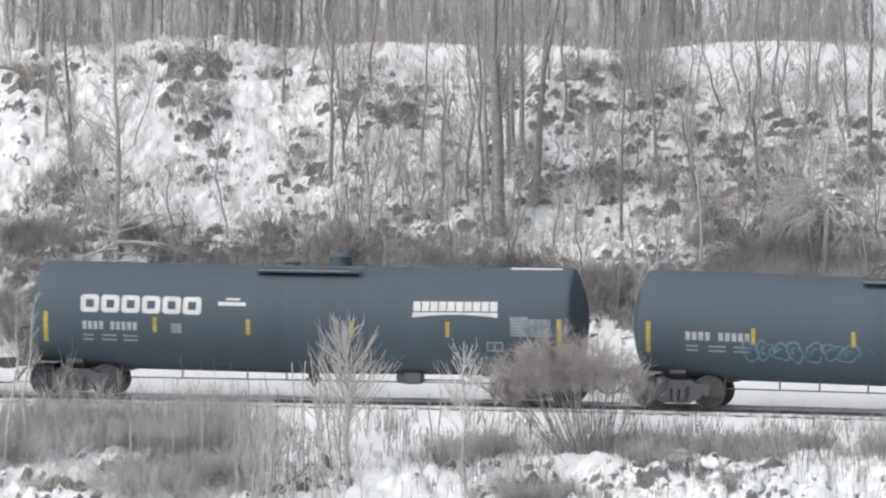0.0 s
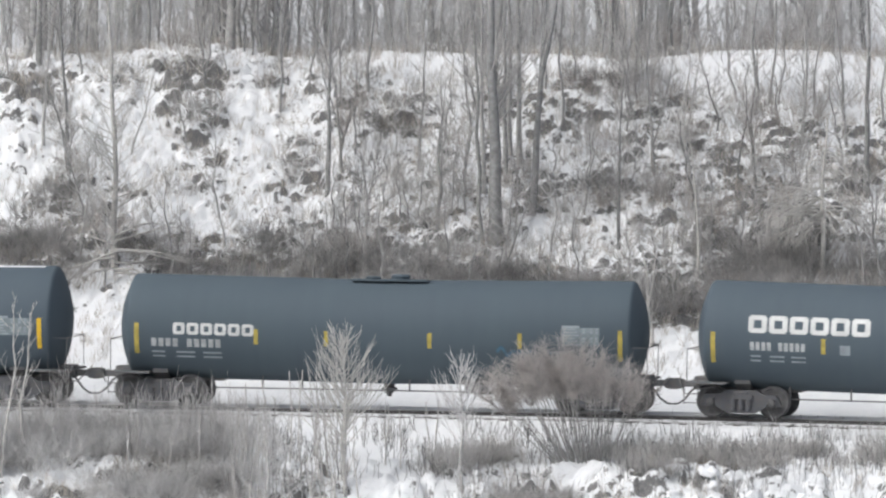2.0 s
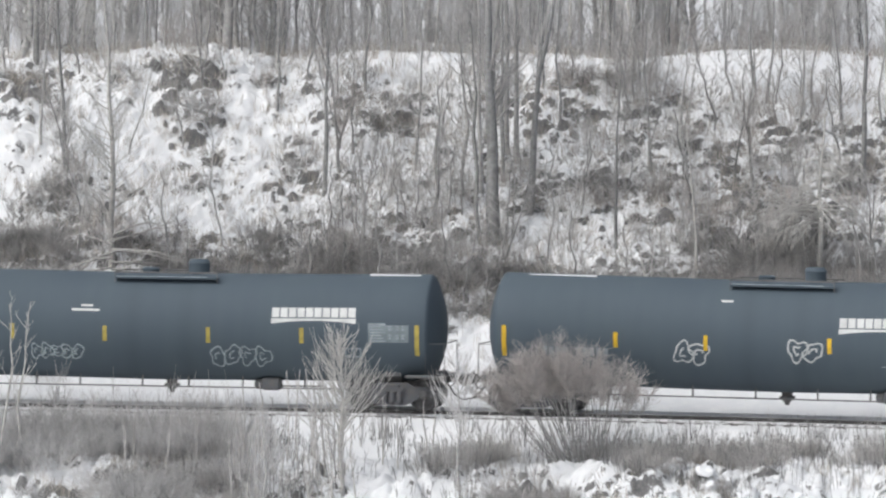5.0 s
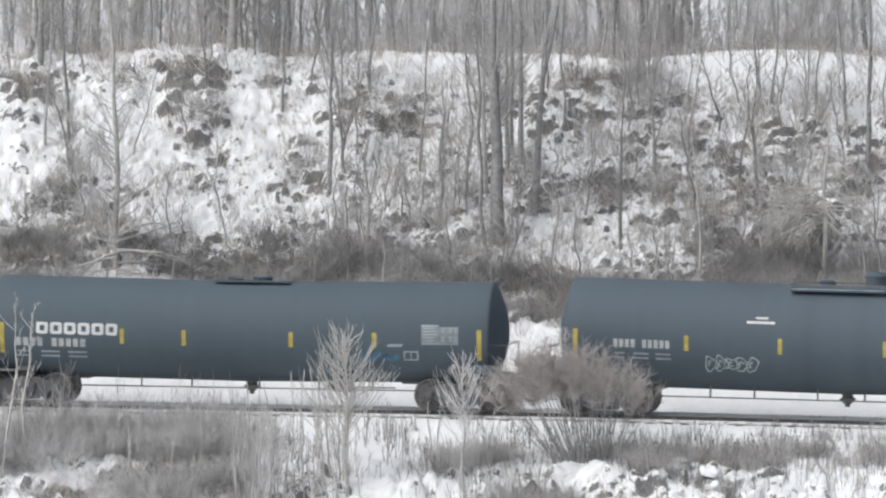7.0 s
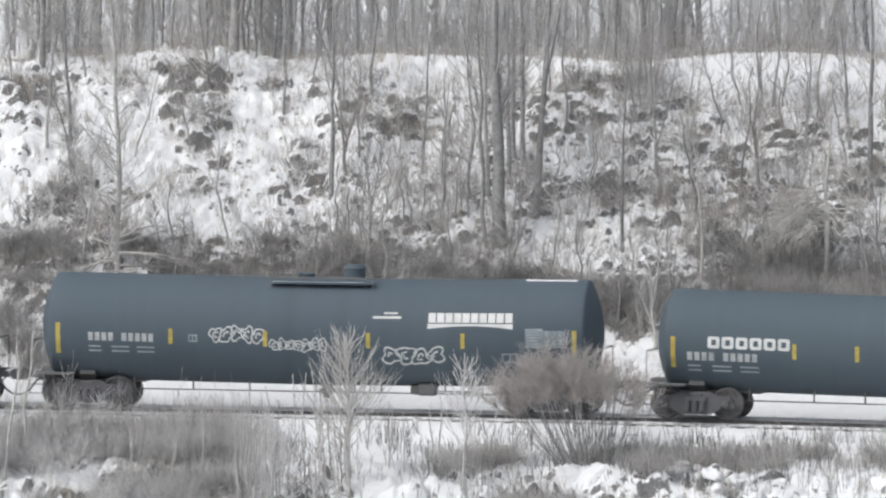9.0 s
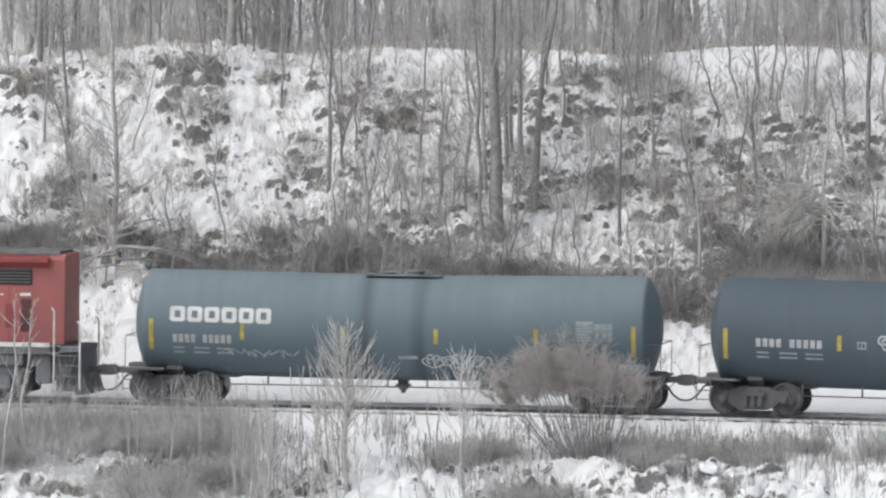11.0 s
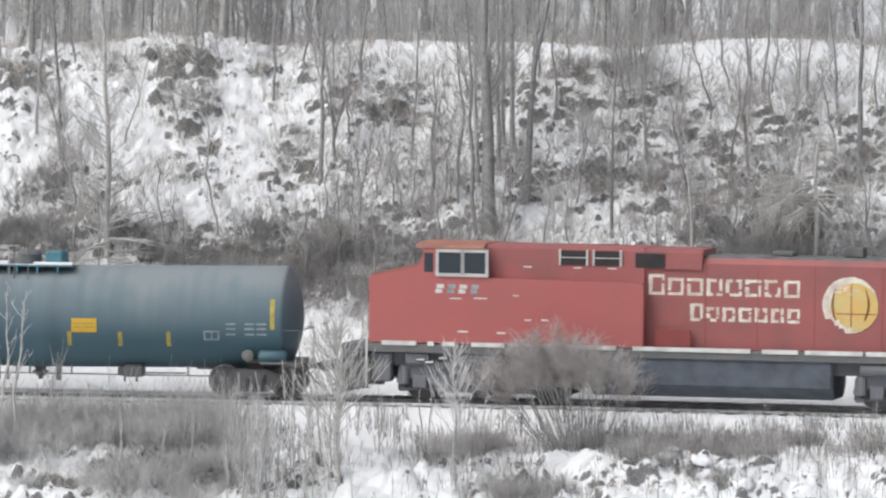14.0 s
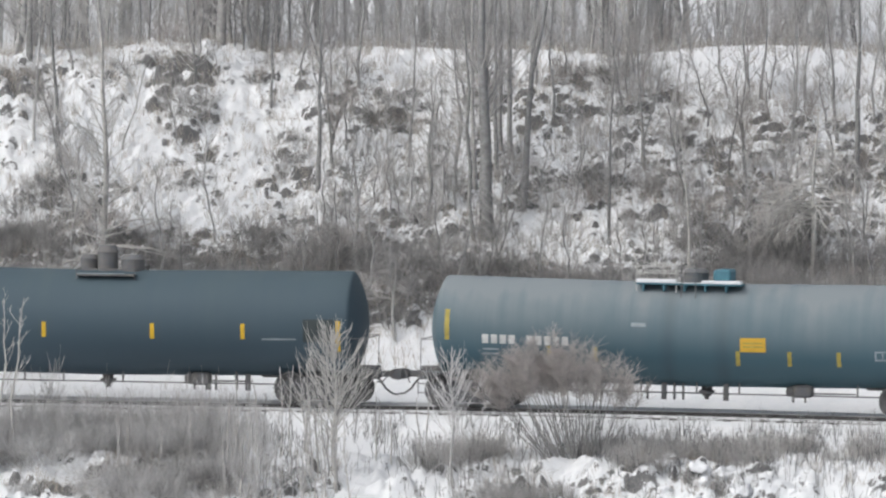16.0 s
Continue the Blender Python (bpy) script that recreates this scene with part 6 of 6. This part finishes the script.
def brush_stuff(name, label, spots):
    """Brush that nobody could count, joined: spots of (x, y, kind, size, turn, tall)."""
    verts, faces, at = [], [], 0
    for x, y, k, size, turn, tall in spots:
        if k not in COORDS:
            me = BRUSH[k]
            co = np.empty(len(me.vertices) * 3, dtype=np.float64)
            me.vertices.foreach_get("co", co)
            quads = np.empty(len(me.loops), dtype=np.int64)
            me.loops.foreach_get("vertex_index", quads)
            COORDS[k] = co.reshape(-1, 3), quads.reshape(-1, 4)
        co, quads = COORDS[k]
        a = radians(turn)
        turned = np.column_stack((co[:, 0] * math.cos(a) - co[:, 1] * math.sin(a), co[:, 0] * math.sin(a) + co[:, 1] * math.cos(a), co[:, 2] * tall))
        verts.append(turned * size + np.array((x, y, ground_height(x, y))))
        faces.append(quads + at)
        at += len(co)
    verts, faces = np.concatenate(verts), np.concatenate(faces)
    me = bpy.data.meshes.new(name)
    me.vertices.add(len(verts))
    me.vertices.foreach_set("co", verts.ravel())
    me.loops.add(faces.size)
    me.loops.foreach_set("vertex_index", faces.ravel().astype(np.int32))
    me.polygons.add(len(faces))
    me.polygons.foreach_set("loop_start", np.arange(0, faces.size, 4, dtype=np.int32))
    me.update(calc_edges=True)
    me.shade_smooth()
    me.materials.append(BRUSH[spots[0][2]].materials[0])
    return tagged(new(name, me), label, "brush", kind="stuff")


COORDS = {}
rnd = random.Random(21)
for bx, by, rx, ry, s in BARE:
    for j in range(max(2, int(rx * ry * 2.0))):
        a, q = rnd.uniform(0, 6.283), rnd.random() ** 0.5
        brush(bx + rx * q * math.cos(a), by + ry * q * math.sin(a), rnd.choice((0, 3, 2, 6, 1, 6)), rnd.uniform(0.5, 1.0), rnd.uniform(0, 360), "dark matted brush on bare earth", rnd.uniform(0.4, 0.9))
FOOT = []
for (ax, ay), (bx, by), n, tall in (((-13.4, 11.6), (-11.2, 11.2), 22, 0.8), ((-13.4, 10.5), (-5.6, 10.3), 44, 0.45), ((-5.6, 10.5), (0.6, 9.9), 34, 1.0), ((-11.9, 13.6), (-11.3, 13.1), 6, 0.8),
                                    ((8.3, 9.3), (12.4, 9.4), 26, 0.9), ((3.9, 8.6), (6.6, 7.6), 20, 1.0), ((-7.3, 9.2), (3.8, 8.8), 44, 0.9), ((-5.5, 8.2), (6.5, 7.0), 30, 0.7),
                                    ((6.5, 7.6), (13.5, 7.0), 34, 0.9), ((8.0, 8.4), (13.5, 8.4), 20, 0.9), ((-13.6, 9.4), (-11.9, 6.6), 24, 0.9)):
    for k in range(n):
        u = (k + rnd.random()) / n
        x, y = ax + (bx - ax) * u, ay + (by - ay) * u + rnd.uniform(-0.55, 0.55)
        if abs(x - _x) < 1.0 and y < _y + 0.2 or 11.6 < x < 12.6 and 8.9 < y:
            continue
        FOOT.append((x, y, rnd.choice((0, 3, 0, 10)), rnd.uniform(0.7, 1.05), rnd.uniform(0, 360), tall * rnd.uniform(0.75, 1.25)))
brush_stuff("foot_brush", "dense dark brush along the foot of the bank", [f for f in FOOT if f[2] != 10])
brush_stuff("foot_brush", "grey-brown brush along the foot of the bank", [f for f in FOOT if f[2] == 10])
for i in range(30):
    x, y = -14 + 0.95 * i + rnd.uniform(-0.3, 0.3), rnd.uniform(20.6, 22.6)
    brush(x, y - x * SH * 0.15, rnd.choice((1, 2, 4, 5, 7)), rnd.uniform(0.8, 1.3), rnd.uniform(0, 360), "grey brush along the brow of the bank", rnd.uniform(0.9, 1.5))
under = []
for i in range(44):
    x, y = -4.5 + 18.5 * (i + rnd.random()) / 44, 20.8 + 9.0 * rnd.random()
    if not 7.5 < x < 9.0 or rnd.random() < 0.3:
        under.append((x, y - x * SH * 0.15, rnd.choice((8, 9)), rnd.uniform(1.0, 1.6), rnd.uniform(0, 360), rnd.uniform(1.0, 1.5)))
for i in range(20):
    x, y = -14.0 + 9.5 * (i + rnd.random()) / 20, 21.5 + 7.0 * rnd.random()
    under.append((x, y - x * SH * 0.15, rnd.choice((8, 9)), rnd.uniform(1.0, 1.5), rnd.uniform(0, 360), rnd.uniform(1.0, 1.5)))
brush_stuff("understorey", "tall pale brush under the plateau trees", under)
placed = 0
while placed < 120:
    x, y = rnd.uniform(-14.5, 15), rnd.uniform(6.5, 20.5)
    dense = 0.5 + 0.4 * smooth(1.5, 7, x) + 0.35 * smooth(-4.5, -2.5, x) * (1 - smooth(0, 1.5, x)) + 0.4 * smooth(11, 8, y)
    b = bareness(x, y, x * SH + y * CH)
    if b > 0.13 and rnd.random() < dense * (0.4 + b):
        brush(x, y, rnd.choice((1, 2, 2, 4, 4, 5, 7, 7)), rnd.uniform(0.55, 1.1), rnd.uniform(0, 360), tall=rnd.uniform(0.8, 1.4))
        placed += 1
placed = 0
while placed < 120:
    x, y = rnd.uniform(-14.5, 15), rnd.uniform(7, 20.5)
    b = bareness(x, y, x * SH + y * CH)
    if b > 0.16 and rnd.random() < 0.25 + b + 0.3 * smooth(2, 6, x):
        sap = thing("sapling", "thin bare sapling on the snowy bank", "sapling", "saplings on the bank", pose(x, y, ground_height(x, y), 0, 0, rnd.uniform(0, 360)))
        for name, me in zip(("stem", "crown"), SAPLING[rnd.randrange(5)]):
            new(name, me).parent = sap
        placed += 1

# ---- the near side of the track ----


def fan_sapling(label, x, y, h, width, fork, stems, seed, thick=1.0, bark=None, twig=None):
    """A pale sapling whose upper half opens into a fan of upright whips."""
    rnd, trunk, crown = random.Random(seed), Shape(), Shape()
    pts = [Vector((0.05 * math.sin(k * 1.3 + seed), 0.02 * k, -0.3 + (h * 0.86 + 0.3) * k / 8)) for k in range(9)]
    trunk.tube(pts, 0.07 * thick, 0.014, 7, False)
    for k in range(stems):
        u = fork + (0.97 - fork) * (k + 0.5 * rnd.random()) / stems
        p, d = along(pts, u)
        ln = h * (0.52 * (1 - u) + 0.12) * rnd.uniform(0.65, 1.15)
        way = heading(rnd, radians(rnd.uniform(34, 62)), rnd.uniform(0, 6.283))
        way.x *= width / 1.7
        br = limb(crown, p, way, ln, 0.018 * thick, rnd, rnd.uniform(0.3, 0.9), 6, 4, 0.16, 0.35)
        for j in range(6):
            q, e = along(br, rnd.uniform(0.25, 0.92))
            limb(crown, q, e + heading(rnd, rnd.uniform(0.0, 0.9)) * 0.55, ln * rnd.uniform(0.18, 0.42), 0.0100 * thick, rnd, 0.35, 3, 3, 0.2)
    tree = thing("sapling", label, "sapling", "pale saplings beside the track", pose(x, y, ground_height(x, y)))
    new("stem", plant_mesh(trunk, "stem", bark or BARK_PALE)).parent = tree
    new("crown", plant_mesh(crown, "crown", twig or TWIG_PALE)).parent = tree


fan_sapling("pale sapling with a wide fan of upright whips", -2.70, -7.16, 5.1, 2.0, 0.30, 84, 1)
fan_sapling("smaller pale sapling with upright whips", 0.60, -7.35, 4.25, 1.8, 0.36, 44, 2, 0.8, BARK_GREY, THICKET_TWIG)
fan_sapling("low grey sapling with spreading branches", -4.84, -7.97, 3.1, 2.3, 0.12, 46, 3, 0.75, BARK_GREY, THICKET_TWIG)
plant_tree("thin pale forked sapling beside the track", -11.77, -4.64, 51, BARK_PALE, TWIG_PALE, "sapling", h=4.7, r=0.045, lean=(0.02, 0), first=0.3, n=14, spread=0.2, elev=(25, 60), twigs=3, fine=0.008)
plant_tree("thin pale forked sapling beside the track", -12.48, -5.17, 52, BARK_PALE, TWIG_PALE, "sapling", h=5.0, r=0.045, lean=(0.005, 0), first=0.3, n=14, spread=0.2, elev=(25, 60), twigs=3, fine=0.008)


def track_bush(label, x, y, h, width, shift, stems, twigs, foot, low, seed):
    """A big bush: spare stems fanning from a narrow foot, and a thick crown of fine twigs above the share low of their length."""
    rnd, stem, crown = random.Random(seed), Shape(), Shape()
    for k in range(stems):
        u = (k + rnd.random()) / stems * 2 - 1
        base = Vector((u * foot * 0.5 + rnd.uniform(-0.1, 0.1), rnd.uniform(-0.35, 0.35), -0.15))
        goal = Vector((shift + u * width * 0.5, rnd.uniform(-0.5, 0.5) * width * 0.6, h * (1 - 0.30 * u * u) * rnd.uniform(0.80, 1.0)))
        way = goal - base
        st = limb(stem, base, way + Vector((0, 0, -0.1)), way.length, 0.016 * rnd.uniform(0.6, 1.3), rnd, 0.2, 6, 4, 0.12, 0.35)
        for j in range(int(twigs * (1 - 0.5 * smooth(0.0, 0.6, u)))):
            q, e = along(st, rnd.uniform(low, 0.97))
            tw = limb(crown, q, e * 0.5 + heading(rnd, rnd.uniform(-0.5, 0.9)) * 0.9, rnd.uniform(0.22, 0.6), 0.0068, rnd, 0.15, 2, 3, 0.3)
            q, e = along(tw, rnd.uniform(0.3, 0.9))
            limb(crown, q, e * 0.6 + heading(rnd, 0.3) * 0.8, rnd.uniform(0.12, 0.34), 0.006, rnd, 0.1, 1, 3, 0.3)
    bush = thing("bush", label, "bush", "bushes beside the track", pose(x, y, ground_height(x, y)))
    new("stem", plant_mesh(stem, "stem", BARK_GREY)).parent = bush
    new("crown", plant_mesh(crown, "crown", BUSH_TWIG)).parent = bush


track_bush("large brown bush with bare stems and a dense twiggy crown", 4.05, -5.5, 3.42, 4.85, -0.55, 66, 92, 1.5, 0.63, 71)
NEAR = [shrub_mesh(500 + k, w, h, st, tw, r, mat, wander=0.1 if k in (2, 4) else 0.3) for k, (w, h, st, tw, r, mat) in enumerate([
    (2.2, 1.2, 100, 7, 0.009, THICKET_TWIG), (1.6, 1.0, 84, 7, 0.009, TWIG), (1.5, 2.3, 17, 3, 0.018, TWIG_PALE), (2.4, 1.1, 104, 7, 0.009, THICKET_TWIG), (0.9, 1.5, 22, 5, 0.010, TWIG),
    (1.9, 0.9, 100, 7, 0.009, TWIG), (1.4, 1.2, 46, 7, 0.009, TWIG)])]


def near_brush(x, y, k, size, tall=1.0, label="tangled grey-brown brush beside the track"):
    ob = new("bush", NEAR[k])
    ob.matrix_basis = pose(x, y, ground_height(x, y), 0, 0, (x * 97 + y * 31) % 360) @ Matrix.Diagonal((size, size, size * tall, 1))
    tagged(ob, label, "bush", "brush beside the track")


rnd = random.Random(86)
for i in range(46):
    near_brush(-13.4 + 7.2 * (i + rnd.random()) / 46, rnd.uniform(-5.0, -2.7), (0, 3, 1, 0)[i % 4], rnd.uniform(0.75, 1.1), rnd.uniform(0.8, 1.1))
for i in range(18):
    near_brush(-13.0 + 7.5 * (i + rnd.random()) / 18, rnd.uniform(-3.6, -2.5), (4, 0, 4, 1)[i % 4], rnd.uniform(0.9, 1.25), rnd.uniform(1.15, 1.5), "tall wispy brush beside the track")
for i in range(22):
    near_brush(-9.6 + 4.2 * (i + rnd.random()) / 22, rnd.uniform(-7.6, -5.8), (1, 0, 3)[i % 3], rnd.uniform(0.6, 0.95), rnd.uniform(0.7, 1.0))
for cx, cy, wide, n in ((1.6, -5.1, 0.5, 9), (0.10, -6.0, 0.5, 3), (2.2, -8.1, 0.5, 8), (4.76, -4.9, 0.6, 4), (7.3, -5.9, 0.9, 12), (6.0, -7.0, 0.5, 6), (8.5, -6.7, 0.5, 6), (10.21, -4.9, 0.7, 5), (3.4, -8.2, 0.5, 3), (12.1, -6.2, 0.5, 3)):
    for k in range(n):
        near_brush(cx + rnd.uniform(-1.4, 1.4) * wide, cy + rnd.uniform(-0.4, 0.3), (5, 6, 5, 6)[k % 4], rnd.uniform(0.45, 0.95), rnd.uniform(0.6, 1.1), "low mound of dark brown brush in the snow")
STANDS = [(-4.79, -4.86, 4, 1.0), (-6.15, -4.76, 4, 0.8), (-7.28, -4.66, 4, 0.8), (0.81, -8.14, 4, 0.9), (-1.52, -2.36, 4, 0.5), (5.55, -4.75, 4, 0.8), (6.83, -4.85, 4, 0.7),
          (9.38, -5.04, 4, 0.7), (10.66, -5.14, 4, 0.6), (12.25, -5.29, 4, 0.7)]
for x, y, k, size in STANDS:
    near_brush(x, y, k, size, 1.25, "stand of thin upright stems beside the track")

WHIPS = [tree_parts(700 + k, h=h, r=0.022, lean=((k - 1.5) * 0.03, 0), first=0.25, n=9, spread=0.2, elev=(45, 75), bend=0.5, twigs=2, fine=0.008, wobble=0.05) for k, h in enumerate((1.7, 2.2, 2.6, 3.0))]
WHIPS = [(plant_mesh(a, "stem", (BARK_PALE, BARK_GREY)[k % 2]), plant_mesh(b, "crown", (THICKET_TWIG, TWIG)[k % 2])) for k, (a, b) in enumerate(WHIPS)]
rnd = random.Random(87)
for i in range(50):
    if i < 38:
        x, y = rnd.uniform(-5.9, -2.2), rnd.uniform(-8.6, -4.6)
    else:
        x, y = rnd.uniform(-9.0, 2.5), rnd.uniform(-7.0, -4.5)
    whip = thing("sapling", "thin pale upright sapling beside the track", "sapling", "thin saplings beside the track", pose(x, y, ground_height(x, y), 0, 0, rnd.uniform(0, 360)))
    for name, me in zip(("stem", "crown"), WHIPS[rnd.randrange(3) if i < 38 else 0]):
        new(name, me).parent = whip
rnd = random.Random(88)
for i in range(30):
    x, p = rnd.uniform(-13, 13.5), rnd.uniform(-8.6, -3.4)
    if -5.5 < x:
        continue
    near_brush(x, (p - x * SH) / CH, rnd.choice((0, 1, 3, 4, 4, 2)), rnd.uniform(0.35, 0.75), rnd.uniform(0.8, 1.3))

# ---- dead grass and snow clods ----


def grass_stuff():
    rnd, sh = random.Random(33), Shape()
    n = 0
    while n < 6500:
        x, y = rnd.uniform(-14.5, 15), rnd.uniform(-9, 20.5)
        p = x * SH + y * CH
        if -2.6 < p < 5.0:
            if not (-2.6 < p < -2.0 and rnd.random() < 0.25):
                continue
        if rnd.random() > (0.35 if p > 0 else 0.04) + bareness(x, y, p):
            continue
        z = ground_height(x, y)
        for b in range(rnd.randint(4, 8)):
            h, a = rnd.uniform(0.12, 0.5), rnd.uniform(0, 6.283)
            bx, by, w = x + rnd.uniform(-0.12, 0.12), y + rnd.uniform(-0.12, 0.12), 0.005
            dx, dy = math.cos(a) * h * rnd.uniform(0.2, 0.9), math.sin(a) * h * rnd.uniform(0.2, 0.9)
            sh.add([(bx - w, by, z - 0.03), (bx + w, by, z - 0.03), (bx + dx * 0.5 + w * 0.7, by + dy * 0.5, z + h * 0.65), (bx + dx * 0.5 - w * 0.7, by + dy * 0.5, z + h * 0.65), (bx + dx, by + dy, z + h)],
                   [(0, 1, 2, 3), (3, 2, 4)])
        n += 1
    ob = new("dead_grass", plant_mesh(sh, "dead_grass", DEAD_GRASS))
    tagged(ob, "tufts of dead brown grass standing out of the snow", "grass", kind="stuff")


grass_stuff()


def weed_stems():
    """Dry weed stalks that stand out of the snow on the near side of the track."""
    rnd, sh = random.Random(35), Shape()
    for k in range(3000):
        x, p = rnd.uniform(-9.5, 13.5), -2.1 - 6.0 * rnd.random() ** 1.5
        y = (p - x * SH) / CH - track_bend(x)
        if fbm(x, y, 1.3, 2) < -0.05 - 0.2 * smooth(3.5, 5.0, x):
            continue
        z, h = ground_height(x, y), rnd.uniform(0.2, 0.75)
        st = limb(sh, (x, y, z - 0.05), (rnd.uniform(-0.3, 0.3), rnd.uniform(-0.3, 0.3), 1), h, 0.009, rnd, 0.1, 3, 3, 0.15, 0.5)
        for j in range(rnd.randint(0, 3)):
            q, e = along(st, rnd.uniform(0.4, 0.9))
            limb(sh, q, e + heading(rnd, 0.4) * 0.8, h * rnd.uniform(0.2, 0.45), 0.006, rnd, 0.2, 2, 3, 0.15)
    ob = new("weed_stalks", plant_mesh(sh, "weed_stalks", BARK_DARK))
    tagged(ob, "dry dark weed stalks standing out of the snow", "weeds", kind="stuff")


weed_stems()


def lump(seed, flat, mat, name):
    rnd = random.Random(seed)
    bm = bmesh.new()
    bmesh.ops.create_icosphere(bm, subdivisions=3, radius=1.0)
    off = Vector((rnd.uniform(0, 50), rnd.uniform(0, 50), 0))
    for v in bm.verts:
        v.co *= 1 + 0.8 * noise.noise(v.co * 1.2 + off) + 0.55 * noise.noise(v.co * 2.9 + off) + 0.2 * noise.noise(v.co * 6.0 + off)
        v.co.z *= flat
    me = bpy.data.meshes.new(name)
    bm.to_mesh(me)
    bm.free()
    me.shade_smooth()
    me.materials.append(mat)
    return me


CLODS = [lump(620 + k, 0.55, SNOW_CAP, "snow_clod") for k in range(4)]
rnd = random.Random(44)
for i in range(22):
    x, y = rnd.uniform(5, 13.5), rnd.uniform(-9.0, -6.0)
    s = rnd.uniform(0.14, 0.42)
    ob = new("snow_clod", CLODS[i % 4])
    ob.matrix_basis = pose(x, y, ground_height(x, y) - 0.25 * s, rnd.uniform(-15, 15), rnd.uniform(-15, 15), rnd.uniform(0, 360)) @ Matrix.Diagonal((s, s, s * 1.1, 1))
    tagged(ob, "rounded lump of settled snow", "snow clod", "snow lumps")

# ---- what moves ----
SPEED = 9.82                          # metres a second


def motions():
    for vehicle, start in TRAIN:
        rows = []
        for k in range(33):
            s = start + SPEED * k / 2
            (ax, ay, _), (bx, by, _) = track_at(s - 5.3), track_at(s + 5.3)
            az, bz = track_rise(ax, ay), track_rise(bx, by)
            tilt = -math.degrees(math.asin((bz - az) / 10.6))
            rows.append((k / 2, TRACK @ pose((ax + bx) / 2, (ay + by) / 2, (az + bz) / 2, 0, tilt, math.degrees(math.atan2(by - ay, bx - ax)))))
        walk(vehicle, rows)
    for wheels, x, z, r in WHEELSETS:
        walk(wheels, [(k / 15, pose(x, 0, z) @ Matrix.Rotation(SPEED * k / 15 / r, 4, "Y")) for k in range(241)])


motions()
